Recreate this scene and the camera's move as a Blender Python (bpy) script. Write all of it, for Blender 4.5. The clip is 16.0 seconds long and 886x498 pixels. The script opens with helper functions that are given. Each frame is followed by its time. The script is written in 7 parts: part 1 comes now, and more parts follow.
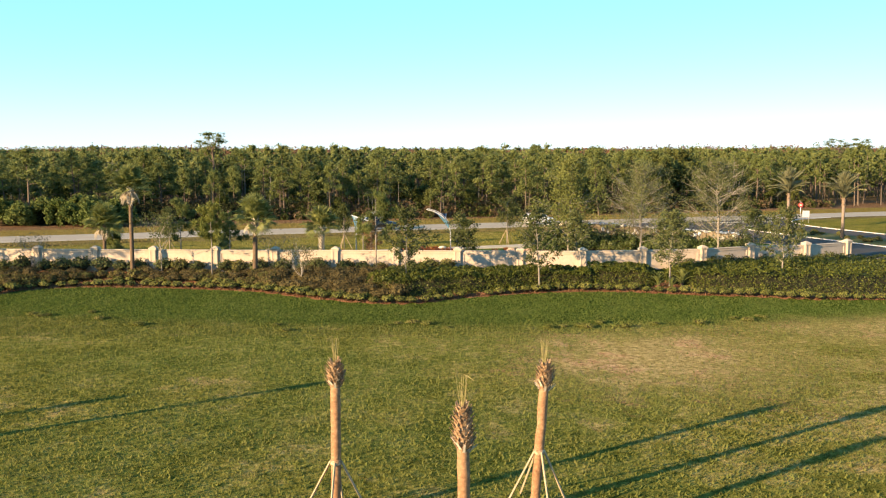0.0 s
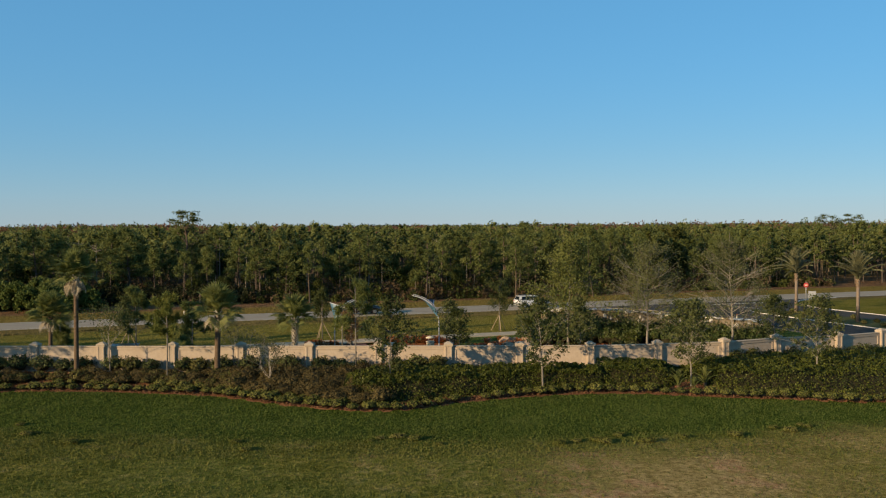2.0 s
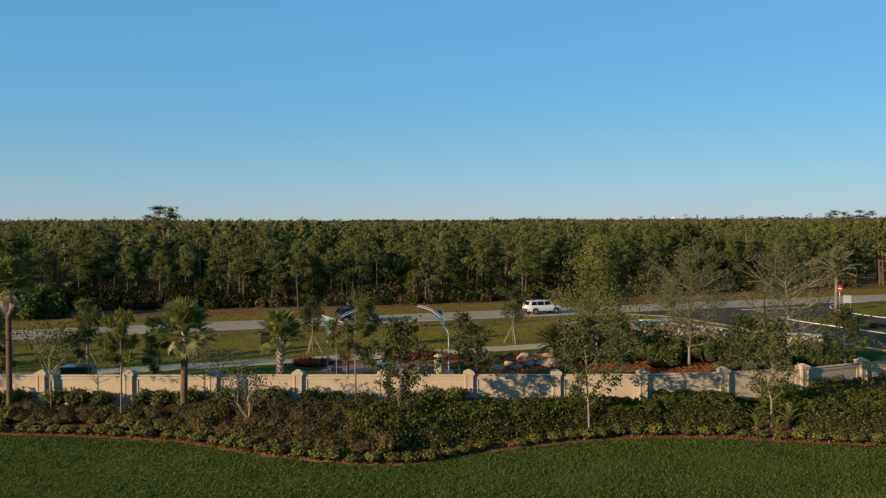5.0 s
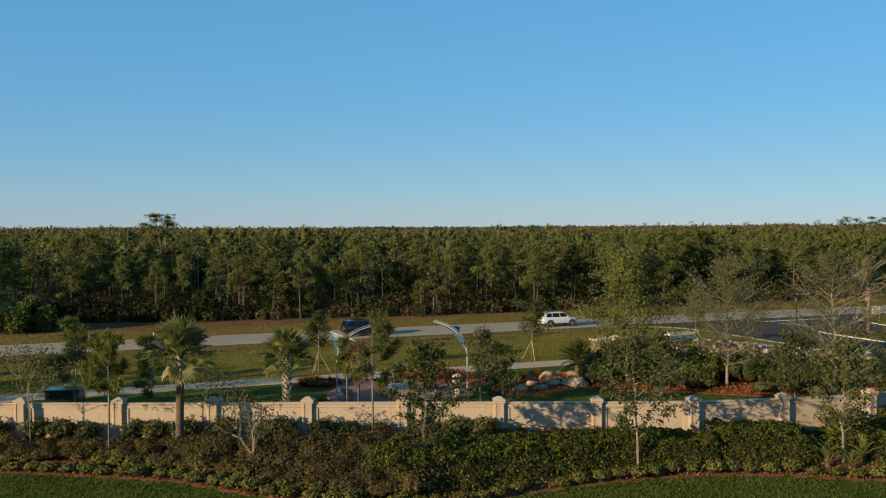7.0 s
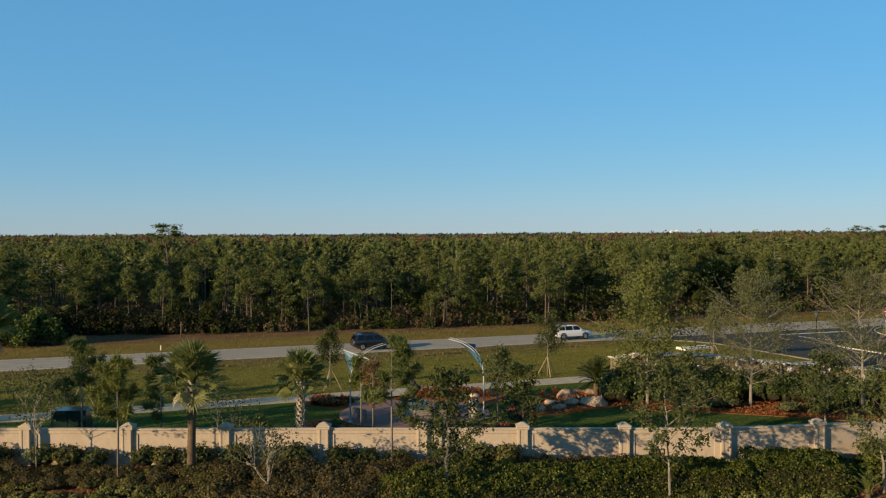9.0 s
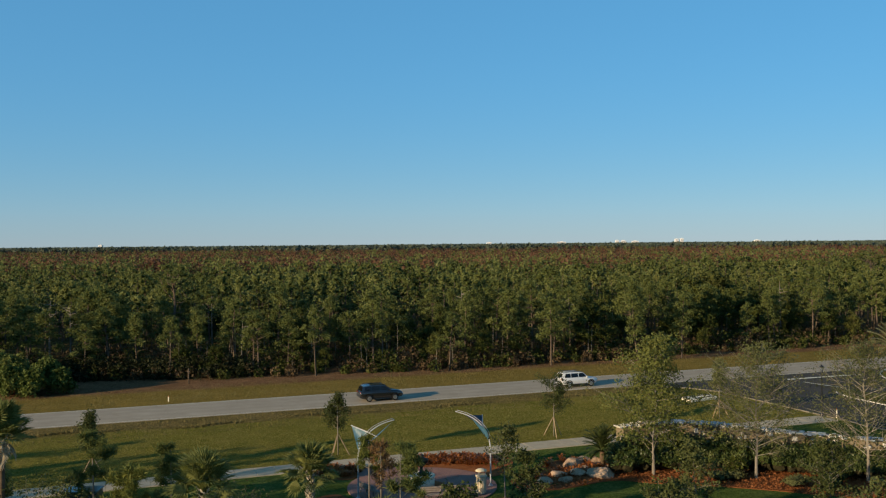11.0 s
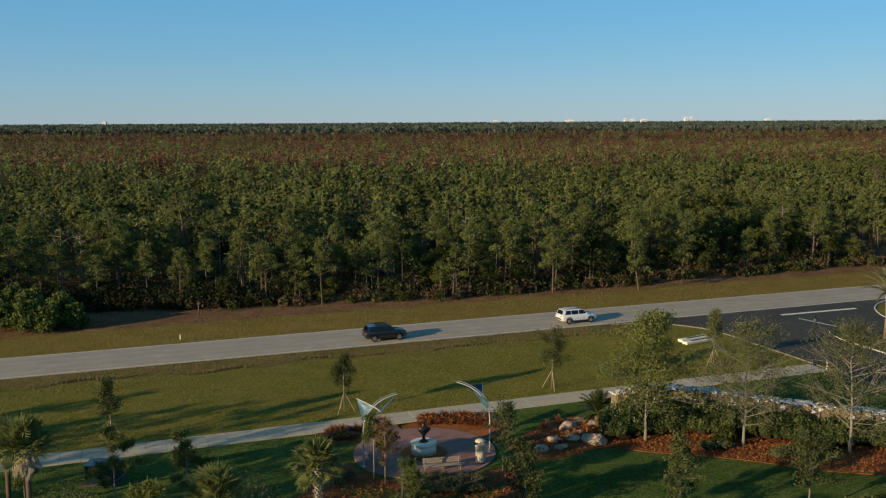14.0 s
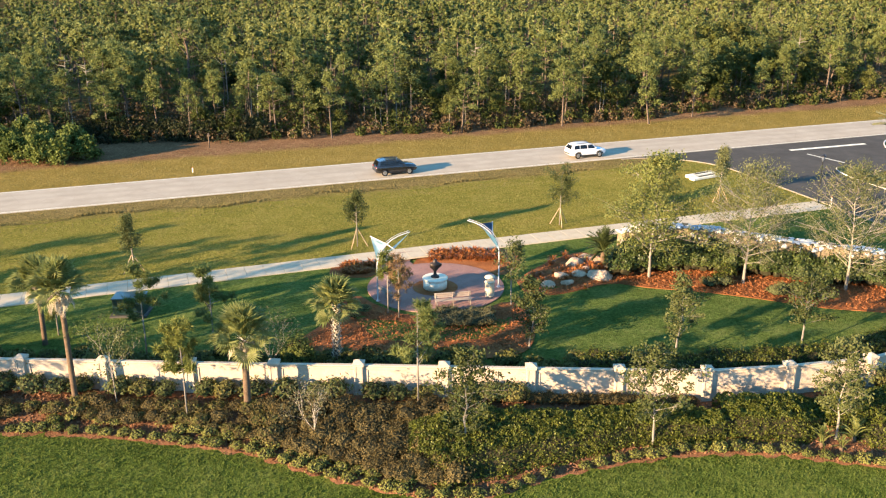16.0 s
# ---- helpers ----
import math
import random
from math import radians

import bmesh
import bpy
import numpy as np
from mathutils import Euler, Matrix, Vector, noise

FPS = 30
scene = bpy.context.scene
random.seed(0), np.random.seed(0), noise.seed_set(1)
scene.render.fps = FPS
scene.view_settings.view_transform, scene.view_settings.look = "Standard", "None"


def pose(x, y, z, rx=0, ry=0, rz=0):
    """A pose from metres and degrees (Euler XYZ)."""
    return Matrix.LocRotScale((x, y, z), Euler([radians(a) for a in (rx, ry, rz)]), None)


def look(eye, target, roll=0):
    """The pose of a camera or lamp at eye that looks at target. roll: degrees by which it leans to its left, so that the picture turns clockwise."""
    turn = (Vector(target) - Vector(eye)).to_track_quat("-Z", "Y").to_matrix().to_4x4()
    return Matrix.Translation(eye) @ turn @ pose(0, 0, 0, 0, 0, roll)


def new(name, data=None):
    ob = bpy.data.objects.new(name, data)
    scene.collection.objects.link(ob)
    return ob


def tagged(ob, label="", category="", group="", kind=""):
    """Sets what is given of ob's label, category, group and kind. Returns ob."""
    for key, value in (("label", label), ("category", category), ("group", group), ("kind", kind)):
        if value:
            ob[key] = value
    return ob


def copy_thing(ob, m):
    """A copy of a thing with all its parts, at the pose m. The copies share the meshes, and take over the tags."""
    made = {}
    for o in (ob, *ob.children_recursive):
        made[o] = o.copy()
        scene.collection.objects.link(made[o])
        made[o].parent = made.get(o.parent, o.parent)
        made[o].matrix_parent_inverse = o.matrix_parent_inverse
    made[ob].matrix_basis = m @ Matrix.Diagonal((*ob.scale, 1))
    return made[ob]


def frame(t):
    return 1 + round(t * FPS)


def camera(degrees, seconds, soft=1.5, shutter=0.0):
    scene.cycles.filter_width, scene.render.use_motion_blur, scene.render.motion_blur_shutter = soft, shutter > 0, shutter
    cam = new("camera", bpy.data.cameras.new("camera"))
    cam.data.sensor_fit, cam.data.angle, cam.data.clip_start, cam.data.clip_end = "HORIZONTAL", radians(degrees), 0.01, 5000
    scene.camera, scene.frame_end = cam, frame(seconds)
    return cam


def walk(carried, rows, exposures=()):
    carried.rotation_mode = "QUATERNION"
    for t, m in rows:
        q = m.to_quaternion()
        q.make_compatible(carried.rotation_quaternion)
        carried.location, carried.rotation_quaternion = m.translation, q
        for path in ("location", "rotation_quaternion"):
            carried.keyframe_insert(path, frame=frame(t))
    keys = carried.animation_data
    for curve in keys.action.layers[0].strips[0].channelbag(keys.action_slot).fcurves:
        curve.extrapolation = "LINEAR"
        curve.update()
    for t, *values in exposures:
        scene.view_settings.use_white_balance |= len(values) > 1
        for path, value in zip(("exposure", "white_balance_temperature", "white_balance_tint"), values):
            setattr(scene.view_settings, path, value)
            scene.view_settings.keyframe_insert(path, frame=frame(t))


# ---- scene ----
cam = camera(52.8, 16.0, soft=1.2)
PATH = [
    (0, (3.517, -2.937, 9.87), (3.492, -0.949, 9.655), -0.1),
    (0.5, (3.442, -1.111, 9.931), (3.429, 0.885, 9.804), -0.2),
    (1, (3.315, 0.952, 10.066), (3.313, 2.952, 10.036), -0.2),
    (1.5, (3.195, 3.146, 10.193), (3.197, 5.146, 10.154), -0.2),
    (2, (3.054, 5.362, 10.363), (3.066, 7.362, 10.316), -0.3),
    (2.5, (2.937, 7.493, 10.432), (2.953, 9.493, 10.38), -0.3),
    (3, (2.702, 9.622, 10.426), (2.726, 11.621, 10.37), -0.3),
    (3.5, (2.414, 11.638, 10.501), (2.442, 13.637, 10.442), -0.3),
    (4, (2.076, 13.667, 10.616), (2.109, 15.666, 10.554), -0.3),
    (6.5, (0.266, 21.35, 10.958), (0.307, 23.349, 10.909), -0.2),
    (7, (-0.048, 22.678, 10.96), (-0.006, 24.677, 10.916), -0.3),
    (7.5, (-0.401, 23.948, 11.037), (-0.36, 25.947, 11.002), -0.2),
    (8, (-0.656, 24.415, 11.092), (-0.617, 26.415, 11.061), -0.4),
    (8.2, (-0.802, 24.534, 11.227), (-0.762, 26.533, 11.191), -0.3),
    (10.3, (-0.928, 24.074, 13.917), (-0.905, 26.074, 13.9), -0.5),
    (10.5, (-1.012, 24.107, 14.735), (-0.986, 26.107, 14.716), -0.6),
    (11, (-0.995, 23.875, 16.503), (-0.972, 25.875, 16.491), -0.5),
    (11.5, (-0.96, 23.699, 18.667), (-0.938, 25.699, 18.655), -0.6),
    (12, (-0.926, 23.674, 20.62), (-0.905, 25.674, 20.609), -0.6),
    (12.5, (-0.658, 23.682, 21.921), (-0.642, 25.682, 21.912), -0.5),
    (13, (-0.739, 23.579, 22.814), (-0.723, 25.579, 22.808), -0.4),
    (13.5, (-0.841, 23.391, 23.558), (-0.826, 25.388, 23.458), -0.4),
    (14, (-0.643, 23.277, 24.142), (-0.636, 25.257, 23.856), -0.3),
    (14.5, (-0.788, 23.126, 24.581), (-0.785, 25.07, 24.11), -0.2),
    (15, (-0.867, 22.895, 24.902), (-0.869, 24.786, 24.25), -0.2),
    (15.5, (-0.971, 22.732, 25.231), (-0.976, 24.617, 24.563), -0.2),
    (16, (-1.089, 22.665, 25.518), (-1.096, 24.55, 24.852), -0.1),
]
EXPOSURE = [(0, 1.78, 6550, 16), (0.3, 1.58, 6450, 16), (0.6, 1.16, 6350, 13), (0.9, 0.88, 6300, 12), (1.2, 0.63, 6200, 12), (2, 0.43, 6150, 12), (4, 0.45, 6150, 12), (8, 0.45, 6100, 12), (11, 0.36, 5950, 9), (13, 0.30, 5900, 9), (13.5, 0.30, 5900, 9), (14, 0.33, 5900, 9), (14.5, 0.75, 6000, 13), (15, 1.28, 6250, 18), (15.5, 1.90, 6300, 19), (16, 2.26, 6300, 20)]
walk(cam, [(t, look(eye, target, roll)) for t, eye, target, roll in PATH], exposures=EXPOSURE)
C19, S19 = math.cos(radians(19.3)), math.sin(radians(19.3))


def uv(u, v):
    """Plan point from distances along and across the main road's direction."""
    return (C19 * u - S19 * v, S19 * u + C19 * v)


# ---- light ----
SUN_TO = Vector((math.cos(radians(35)) * math.cos(radians(13)), math.sin(radians(35)) * math.cos(radians(13)), -math.sin(radians(13))))
world = bpy.data.worlds.new("sky")
scene.world = world
world.use_nodes = True
wn = world.node_tree
sky = wn.nodes.new("ShaderNodeTexSky")
sky.sky_type = "NISHITA"
sky.sun_disc = False
sky.sun_elevation = radians(13)
sky.sun_rotation = radians(235)
sky.altitude = 10
sky.air_density = 1.0
sky.dust_density = 0.0
sky.ozone_density = 6.0
wn.nodes["Background"].inputs["Strength"].default_value = 0.15
flat = wn.nodes.new("ShaderNodeGamma")
flat.inputs["Gamma"].default_value = 0.58
vivid = wn.nodes.new("ShaderNodeHueSaturation")
vivid.inputs["Hue"].default_value = 0.494
vivid.inputs["Saturation"].default_value = 1.30
vivid.inputs["Value"].default_value = 1.25
wn.links.new(sky.outputs[0], flat.inputs["Color"])
wn.links.new(flat.outputs[0], vivid.inputs["Color"])
clear = wn.nodes.new("ShaderNodeMixRGB")
clear.inputs["Fac"].default_value = 0.30
clear.inputs["Color2"].default_value = (0.97, 2.28, 3.55, 1)
wn.links.new(vivid.outputs[0], clear.inputs["Color1"])
# a clear sky deepens towards the zenith
aim = wn.nodes.new("ShaderNodeTexCoord")
high = wn.nodes.new("ShaderNodeSeparateXYZ")
deep = wn.nodes.new("ShaderNodeMapRange")
deep.interpolation_type = "SMOOTHSTEP"
for k, val in enumerate((0.25, 1.0, 1.0, 0.52)):
    deep.inputs[k + 1].default_value = val
dome = wn.nodes.new("ShaderNodeMixRGB")
dome.blend_type = "MULTIPLY"
dome.inputs["Fac"].default_value = 1.0
wn.links.new(aim.outputs["Generated"], high.inputs[0])
wn.links.new(high.outputs["Z"], deep.inputs[0])
wn.links.new(clear.outputs[0], dome.inputs["Color1"])
wn.links.new(deep.outputs[0], dome.inputs["Color2"])
# a little warm haze along the horizon
low = wn.nodes.new("ShaderNodeMapRange")
low.interpolation_type = "SMOOTHSTEP"
for k, val in enumerate((0.0, 0.20, 1.0, 0.0)):
    low.inputs[k + 1].default_value = val
haze = wn.nodes.new("ShaderNodeMixRGB")
haze.blend_type = "MULTIPLY"
haze.inputs["Color2"].default_value = (1.0, 0.96, 0.93, 1)
wn.links.new(high.outputs["Z"], low.inputs[0])
wn.links.new(low.outputs[0], haze.inputs["Fac"])
wn.links.new(dome.outputs[0], haze.inputs["Color1"])
wn.links.new(haze.outputs[0], wn.nodes["Background"].inputs["Color"])
sun = new("sun", bpy.data.lights.new("sun", "SUN"))
sun.data.energy = 5.0
sun.data.angle = radians(0.6)
sun.data.color = (1.0, 0.73, 0.41)
sun.matrix_world = look((-60, -40, 60), Vector((-60, -40, 60)) + SUN_TO)


# ---- materials ----
class Nodes:
    """Small wrapper for building a node material."""

    def __init__(self, name):
        self.mat = bpy.data.materials.new(name)
        self.mat.use_nodes = True
        self.t = self.mat.node_tree
        self.bsdf = self.t.nodes["Principled BSDF"]
        self.out = self.t.nodes["Material Output"]
        self.pos = self.t.nodes.new("ShaderNodeTexCoord").outputs["Object"]

    def put(self, sock, value):
        if hasattr(value, "node"):
            self.t.links.new(value, sock)
        else:
            sock.default_value = value

    def noise(self, scale, detail=3, vec=None, rough=0.6):
        n = self.t.nodes.new("ShaderNodeTexNoise")
        n.inputs["Scale"].default_value = scale
        n.inputs["Detail"].default_value = detail
        n.inputs["Roughness"].default_value = rough
        self.t.links.new(vec or self.pos, n.inputs["Vector"])
        return n.outputs["Fac"]

    def voronoi(self, scale, feature="F1", vec=None, out="Distance"):
        n = self.t.nodes.new("ShaderNodeTexVoronoi")
        n.feature = feature
        n.inputs["Scale"].default_value = scale
        self.t.links.new(vec or self.pos, n.inputs["Vector"])
        return n.outputs[out]

    def ramp(self, fac, stops):
        n = self.t.nodes.new("ShaderNodeValToRGB")
        el = n.color_ramp.elements
        while len(el) < len(stops):
            el.new(0.5)
        for e, (p, c) in zip(el, stops):
            e.position = p
            e.color = (*c, 1) if len(c) == 3 else c
        self.t.links.new(fac, n.inputs["Fac"])
        return n.outputs["Color"]

    def mix(self, fac, a, b, mode="MIX"):
        n = self.t.nodes.new("ShaderNodeMix")
        n.data_type = "RGBA"
        n.blend_type = mode
        self.put(n.inputs[0], fac)
        self.put(n.inputs[6], (*a, 1) if isinstance(a, tuple) else a)
        self.put(n.inputs[7], (*b, 1) if isinstance(b, tuple) else b)
        return n.outputs[2]

    def math(self, op, a, b=0.0, c=0.0):
        n = self.t.nodes.new("ShaderNodeMath")
        n.operation = op
        self.put(n.inputs[0], a)
        self.put(n.inputs[1], b)
        self.put(n.inputs[2], c)
        return n.outputs[0]

    def span(self, v, a, b, lo=0.0, hi=1.0):
        n = self.t.nodes.new("ShaderNodeMapRange")
        self.put(n.inputs[0], v)
        for k, x in enumerate((a, b, lo, hi)):
            n.inputs[k + 1].default_value = x
        return n.outputs[0]

    def xyz(self):
        n = self.t.nodes.new("ShaderNodeSeparateXYZ")
        self.t.links.new(self.pos, n.inputs[0])
        return n.outputs

    def island(self):
        return self.t.nodes.new("ShaderNodeNewGeometry").outputs["Random Per Island"]

    def objrand(self):
        return self.t.nodes.new("ShaderNodeObjectInfo").outputs["Random"]

    def bump(self, height, strength, dist):
        n = self.t.nodes.new("ShaderNodeBump")
        n.inputs["Strength"].default_value = strength
        n.inputs["Distance"].default_value = dist
        self.t.links.new(height, n.inputs["Height"])
        self.t.links.new(n.outputs[0], self.bsdf.inputs["Normal"])

    def done(self, color, rough=0.7, metal=0.0, spec=0.3):
        self.put(self.bsdf.inputs["Base Color"], (*color, 1) if isinstance(color, tuple) else color)
        self.put(self.bsdf.inputs["Roughness"], rough)
        self.bsdf.inputs["Metallic"].default_value = metal
        self.bsdf.inputs["Specular IOR Level"].default_value = spec
        return self.mat


def leafy(name, dark, mid, light, clump=0.5, trans=0.25, rough=0.6, spec=0.10, relief=0.0, stand=0.0, crisp=0.45):
    """Foliage: tint varies from leaf to leaf and from clump to clump (or over a whole stand of trees), some light passes through."""
    n = Nodes(name)
    c1 = n.ramp(n.noise(clump, 2), [(0.35, dark), (0.5, mid), (0.66, light)])
    c2 = n.ramp(n.island(), [(0.0, dark), (0.5, mid), (1.0, light)])
    c3 = n.ramp(n.noise(stand, 3, rough=0.6), [(0.36, dark), (0.5, mid), (0.64, light)]) if stand else n.ramp(n.objrand(), [(0.0, dark), (0.5, mid), (1.0, light)])
    col = n.mix(0.5 if crisp < 0.5 else 0.15, n.mix(0.25 if stand else crisp, c1, c2), c3)
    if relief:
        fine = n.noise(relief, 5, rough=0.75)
        # shade painted in: hollows of the relief take the dark tint
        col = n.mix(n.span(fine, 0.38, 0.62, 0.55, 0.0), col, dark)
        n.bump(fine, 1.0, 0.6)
    mat = n.done(col, rough, spec=spec)
    tr = n.t.nodes.new("ShaderNodeBsdfTranslucent")
    n.t.links.new(col, tr.inputs["Color"])
    mx = n.t.nodes.new("ShaderNodeMixShader")
    mx.inputs[0].default_value = trans
    n.t.links.new(n.bsdf.outputs[0], mx.inputs[1])
    n.t.links.new(tr.outputs[0], mx.inputs[2])
    n.t.links.new(mx.outputs[0], n.out.inputs["Surface"])
    return mat


def rough_stuff(name, a, b, c, fine=8.0, coarse=0.6, bump=0.4, dist=0.03, rough=0.9, spec=0.06):
    """A plain rough solid: two scales of tint and a fine relief."""
    n = Nodes(name)
    f = n.noise(fine, 4)
    col = n.mix(0.5, n.ramp(n.noise(coarse, 3), [(0.3, a), (0.5, b), (0.7, c)]), n.ramp(f, [(0.3, a), (0.5, b), (0.7, c)]))
    n.bump(f, bump, dist)
    return n.done(col, rough, spec=spec)


def ground_material():
    n = Nodes("ground_cover")
    x, y, z = n.xyz()
    big, med, fin, grain = n.noise(0.07, 4), n.noise(0.45, 4), n.noise(2.6, 4), n.noise(5.5, 5, rough=0.8)
    wob = n.math("ADD", n.math("MULTIPLY", n.math("SUBTRACT", n.noise(0.22, 4), 0.5), 5.0), n.math("MULTIPLY", n.math("SUBTRACT", fin, 0.5), 1.4))
    # front lawn: mown turf, thin and straw-coloured towards the sun-baked side
    turf = n.ramp(n.mix(0.45, fin, med), [(0.38, (0.088, 0.086, 0.016)), (0.47, (0.184, 0.160, 0.034)), (0.56, (0.256, 0.212, 0.057)), (0.66, (0.355, 0.270, 0.100))])
    turf = n.mix(n.math("MULTIPLY", n.span(big, 0.44, 0.60, 0.9, 0.3), n.span(x, 4.0, 16.0, 1.0, 0.35)), turf, n.ramp(n.mix(0.45, fin, med), [(0.38, (0.066, 0.084, 0.016)), (0.5, (0.128, 0.146, 0.032)), (0.64, (0.215, 0.205, 0.060))]))
    straw = n.mix(n.span(n.noise(0.35, 4), 0.5, 0.6), n.ramp(fin, [(0.36, (0.22, 0.165, 0.062)), (0.5, (0.36, 0.265, 0.110)), (0.66, (0.46, 0.34, 0.16))]), n.ramp(fin, [(0.36, (0.36, 0.20, 0.10)), (0.6, (0.50, 0.32, 0.18))]))
    px = n.math("SUBTRACT", x, 14.0)
    py = n.math("MULTIPLY", n.math("SUBTRACT", y, 45.0), 0.95)
    rad = n.math("POWER", n.math("ADD", n.math("POWER", px, 2.0), n.math("POWER", py, 2.0)), 0.5)
    bare = n.span(n.math("ADD", rad, n.math("ADD", n.math("MULTIPLY", n.math("SUBTRACT", med, 0.5), 20.0), n.math("MULTIPLY", n.math("SUBTRACT", fin, 0.5), 12.0))), 3.5, 8.5, 0.92, 0.0)
    px2 = n.math("SUBTRACT", x, 30.0)
    py2 = n.math("MULTIPLY", n.math("SUBTRACT", y, 53.0), 1.5)
    rad2 = n.math("POWER", n.math("ADD", n.math("POWER", px2, 2.0), n.math("POWER", py2, 2.0)), 0.5)
    bare2 = n.span(n.math("ADD", rad2, n.math("ADD", n.math("MULTIPLY", n.math("SUBTRACT", med, 0.5), 18.0), n.math("MULTIPLY", n.math("SUBTRACT", fin, 0.5), 14.0))), 4.5, 9.0, 0.55, 0.0)
    scat = n.span(n.math("ADD", n.math("ADD", med, n.math("MULTIPLY", big, 0.7)), n.span(x, 2.0, 20.0, 0.0, 0.14)), 0.92, 1.06, 0.0, 0.42)
    lawn = n.mix(n.math("MAXIMUM", n.math("MAXIMUM", bare, bare2), scat), turf, straw)
    lush = n.ramp(n.mix(0.5, fin, med), [(0.36, (0.041, 0.064, 0.012)), (0.5, (0.074, 0.103, 0.021)), (0.68, (0.120, 0.139, 0.036))])
    edge = n.math("ADD", n.math("SUBTRACT", n.math("MULTIPLY", n.math("MULTIPLY", x, x), 0.0042), n.math("MULTIPLY", x, 0.02)), 53.5)
    into = n.span(n.math("ADD", n.math("SUBTRACT", y, edge), n.math("MULTIPLY", wob, 1.1)), -1.8, 1.8)
    front = n.mix(into, lawn, lush)
    # beyond the wall, bands along the road
    v = n.math("ADD", n.math("ADD", n.math("MULTIPLY", y, 0.9260), n.math("MULTIPLY", x, -0.3234)), n.math("ADD", n.math("MULTIPLY", wob, 0.55), -0.8237))
    garden = n.ramp(n.mix(0.5, fin, med), [(0.34, (0.050, 0.078, 0.018)), (0.5, (0.079, 0.113, 0.030)), (0.68, (0.128, 0.150, 0.049))])
    verge = n.ramp(n.mix(0.5, fin, med), [(0.3, (0.112, 0.112, 0.022)), (0.5, (0.168, 0.152, 0.034)), (0.7, (0.230, 0.182, 0.055))])
    ditch = n.ramp(n.mix(0.5, fin, med), [(0.3, (0.105, 0.085, 0.032)), (0.5, (0.155, 0.120, 0.048)), (0.7, (0.215, 0.160, 0.072))])
    shoulder = n.ramp(n.mix(0.5, fin, med), [(0.3, (0.138, 0.110, 0.028)), (0.5, (0.205, 0.150, 0.042)), (0.7, (0.262, 0.188, 0.064))])
    needles = n.ramp(n.mix(0.5, fin, med), [(0.3, (0.095, 0.056, 0.032)), (0.5, (0.175, 0.102, 0.058)), (0.7, (0.260, 0.160, 0.095))])
    far = n.mix(n.span(v, 90.2, 90.8), garden, verge)
    far = n.mix(n.span(v, 110.8, 112.4), far, ditch)
    far = n.mix(n.span(v, 118.6, 119.6), far, shoulder)
    far = n.mix(n.span(v, 132.4, 134.6), far, needles)
    woods = n.ramp(med, [(0.3, (0.050, 0.042, 0.018)), (0.6, (0.115, 0.085, 0.038))])
    far = n.mix(n.span(v, 150.0, 170.0), far, woods)
    col = n.mix(n.span(y, 70.0, 70.3), front, far)
    col = n.mix(0.62, col, n.ramp(grain, [(0.34, (0.15, 0.15, 0.10)), (0.5, (0.54, 0.53, 0.46)), (0.68, (0.98, 0.95, 0.82))]), "OVERLAY")
    h = n.math("ADD", n.math("MULTIPLY", fin, 0.6), grain)
    n.bump(h, 1.0, 0.16)
    return n.done(col, 1.0, spec=0.0)


def grass_blades():
    return leafy("grass_blade", (0.085, 0.098, 0.021), (0.145, 0.152, 0.038), (0.225, 0.200, 0.064), 0.4, 0.3, 0.9, 0.0)


def stucco_material():
    n = Nodes("stucco")
    f, m = n.noise(60, 4), n.noise(0.8, 4)
    x, y, z = n.xyz()
    col = n.mix(0.5, n.ramp(m, [(0.3, (0.355, 0.285, 0.205)), (0.5, (0.425, 0.342, 0.252)), (0.75, (0.49, 0.40, 0.31))]), n.ramp(n.noise(7, 4), [(0.3, (0.355, 0.285, 0.205)), (0.7, (0.49, 0.40, 0.30))]))
    streak = n.noise(3.0, 4)
    stain = n.math("MULTIPLY", n.span(z, 0.5, 0.05, 0.0, 0.55), n.span(streak, 0.35, 0.65))
    col = n.mix(stain, col, (0.33, 0.27, 0.20))
    n.bump(f, 0.5, 0.01)
    return n.done(col, 0.9, spec=0.15)


def road_material(name, a, b, c, tracks=0.0):
    n = Nodes(name)
    x, y, z = n.xyz()
    f, m = n.noise(40, 3), n.noise(0.5, 5)
    col = n.mix(0.4, n.ramp(m, [(0.3, a), (0.5, b), (0.72, c)]), n.ramp(f, [(0.3, a), (0.55, b), (0.75, c)]))
    v = n.math("SUBTRACT", n.math("MULTIPLY", y, C19), n.math("MULTIPLY", x, S19))
    if tracks:
        w = n.math("ABSOLUTE", n.math("SINE", n.math("MULTIPLY", v, math.pi / 2.1)))
        col = n.mix(n.math("MULTIPLY", n.span(w, 0.55, 1.0), tracks), col, tuple(0.62 * k for k in b))
    crack = n.voronoi(0.22, "DISTANCE_TO_EDGE")
    col = n.mix(n.span(crack, 0.008, 0.0, 0.0, 0.22), col, tuple(0.4 * k for k in a))
    n.bump(f, 0.4, 0.006)
    return n.done(col, 0.92, spec=0.08)


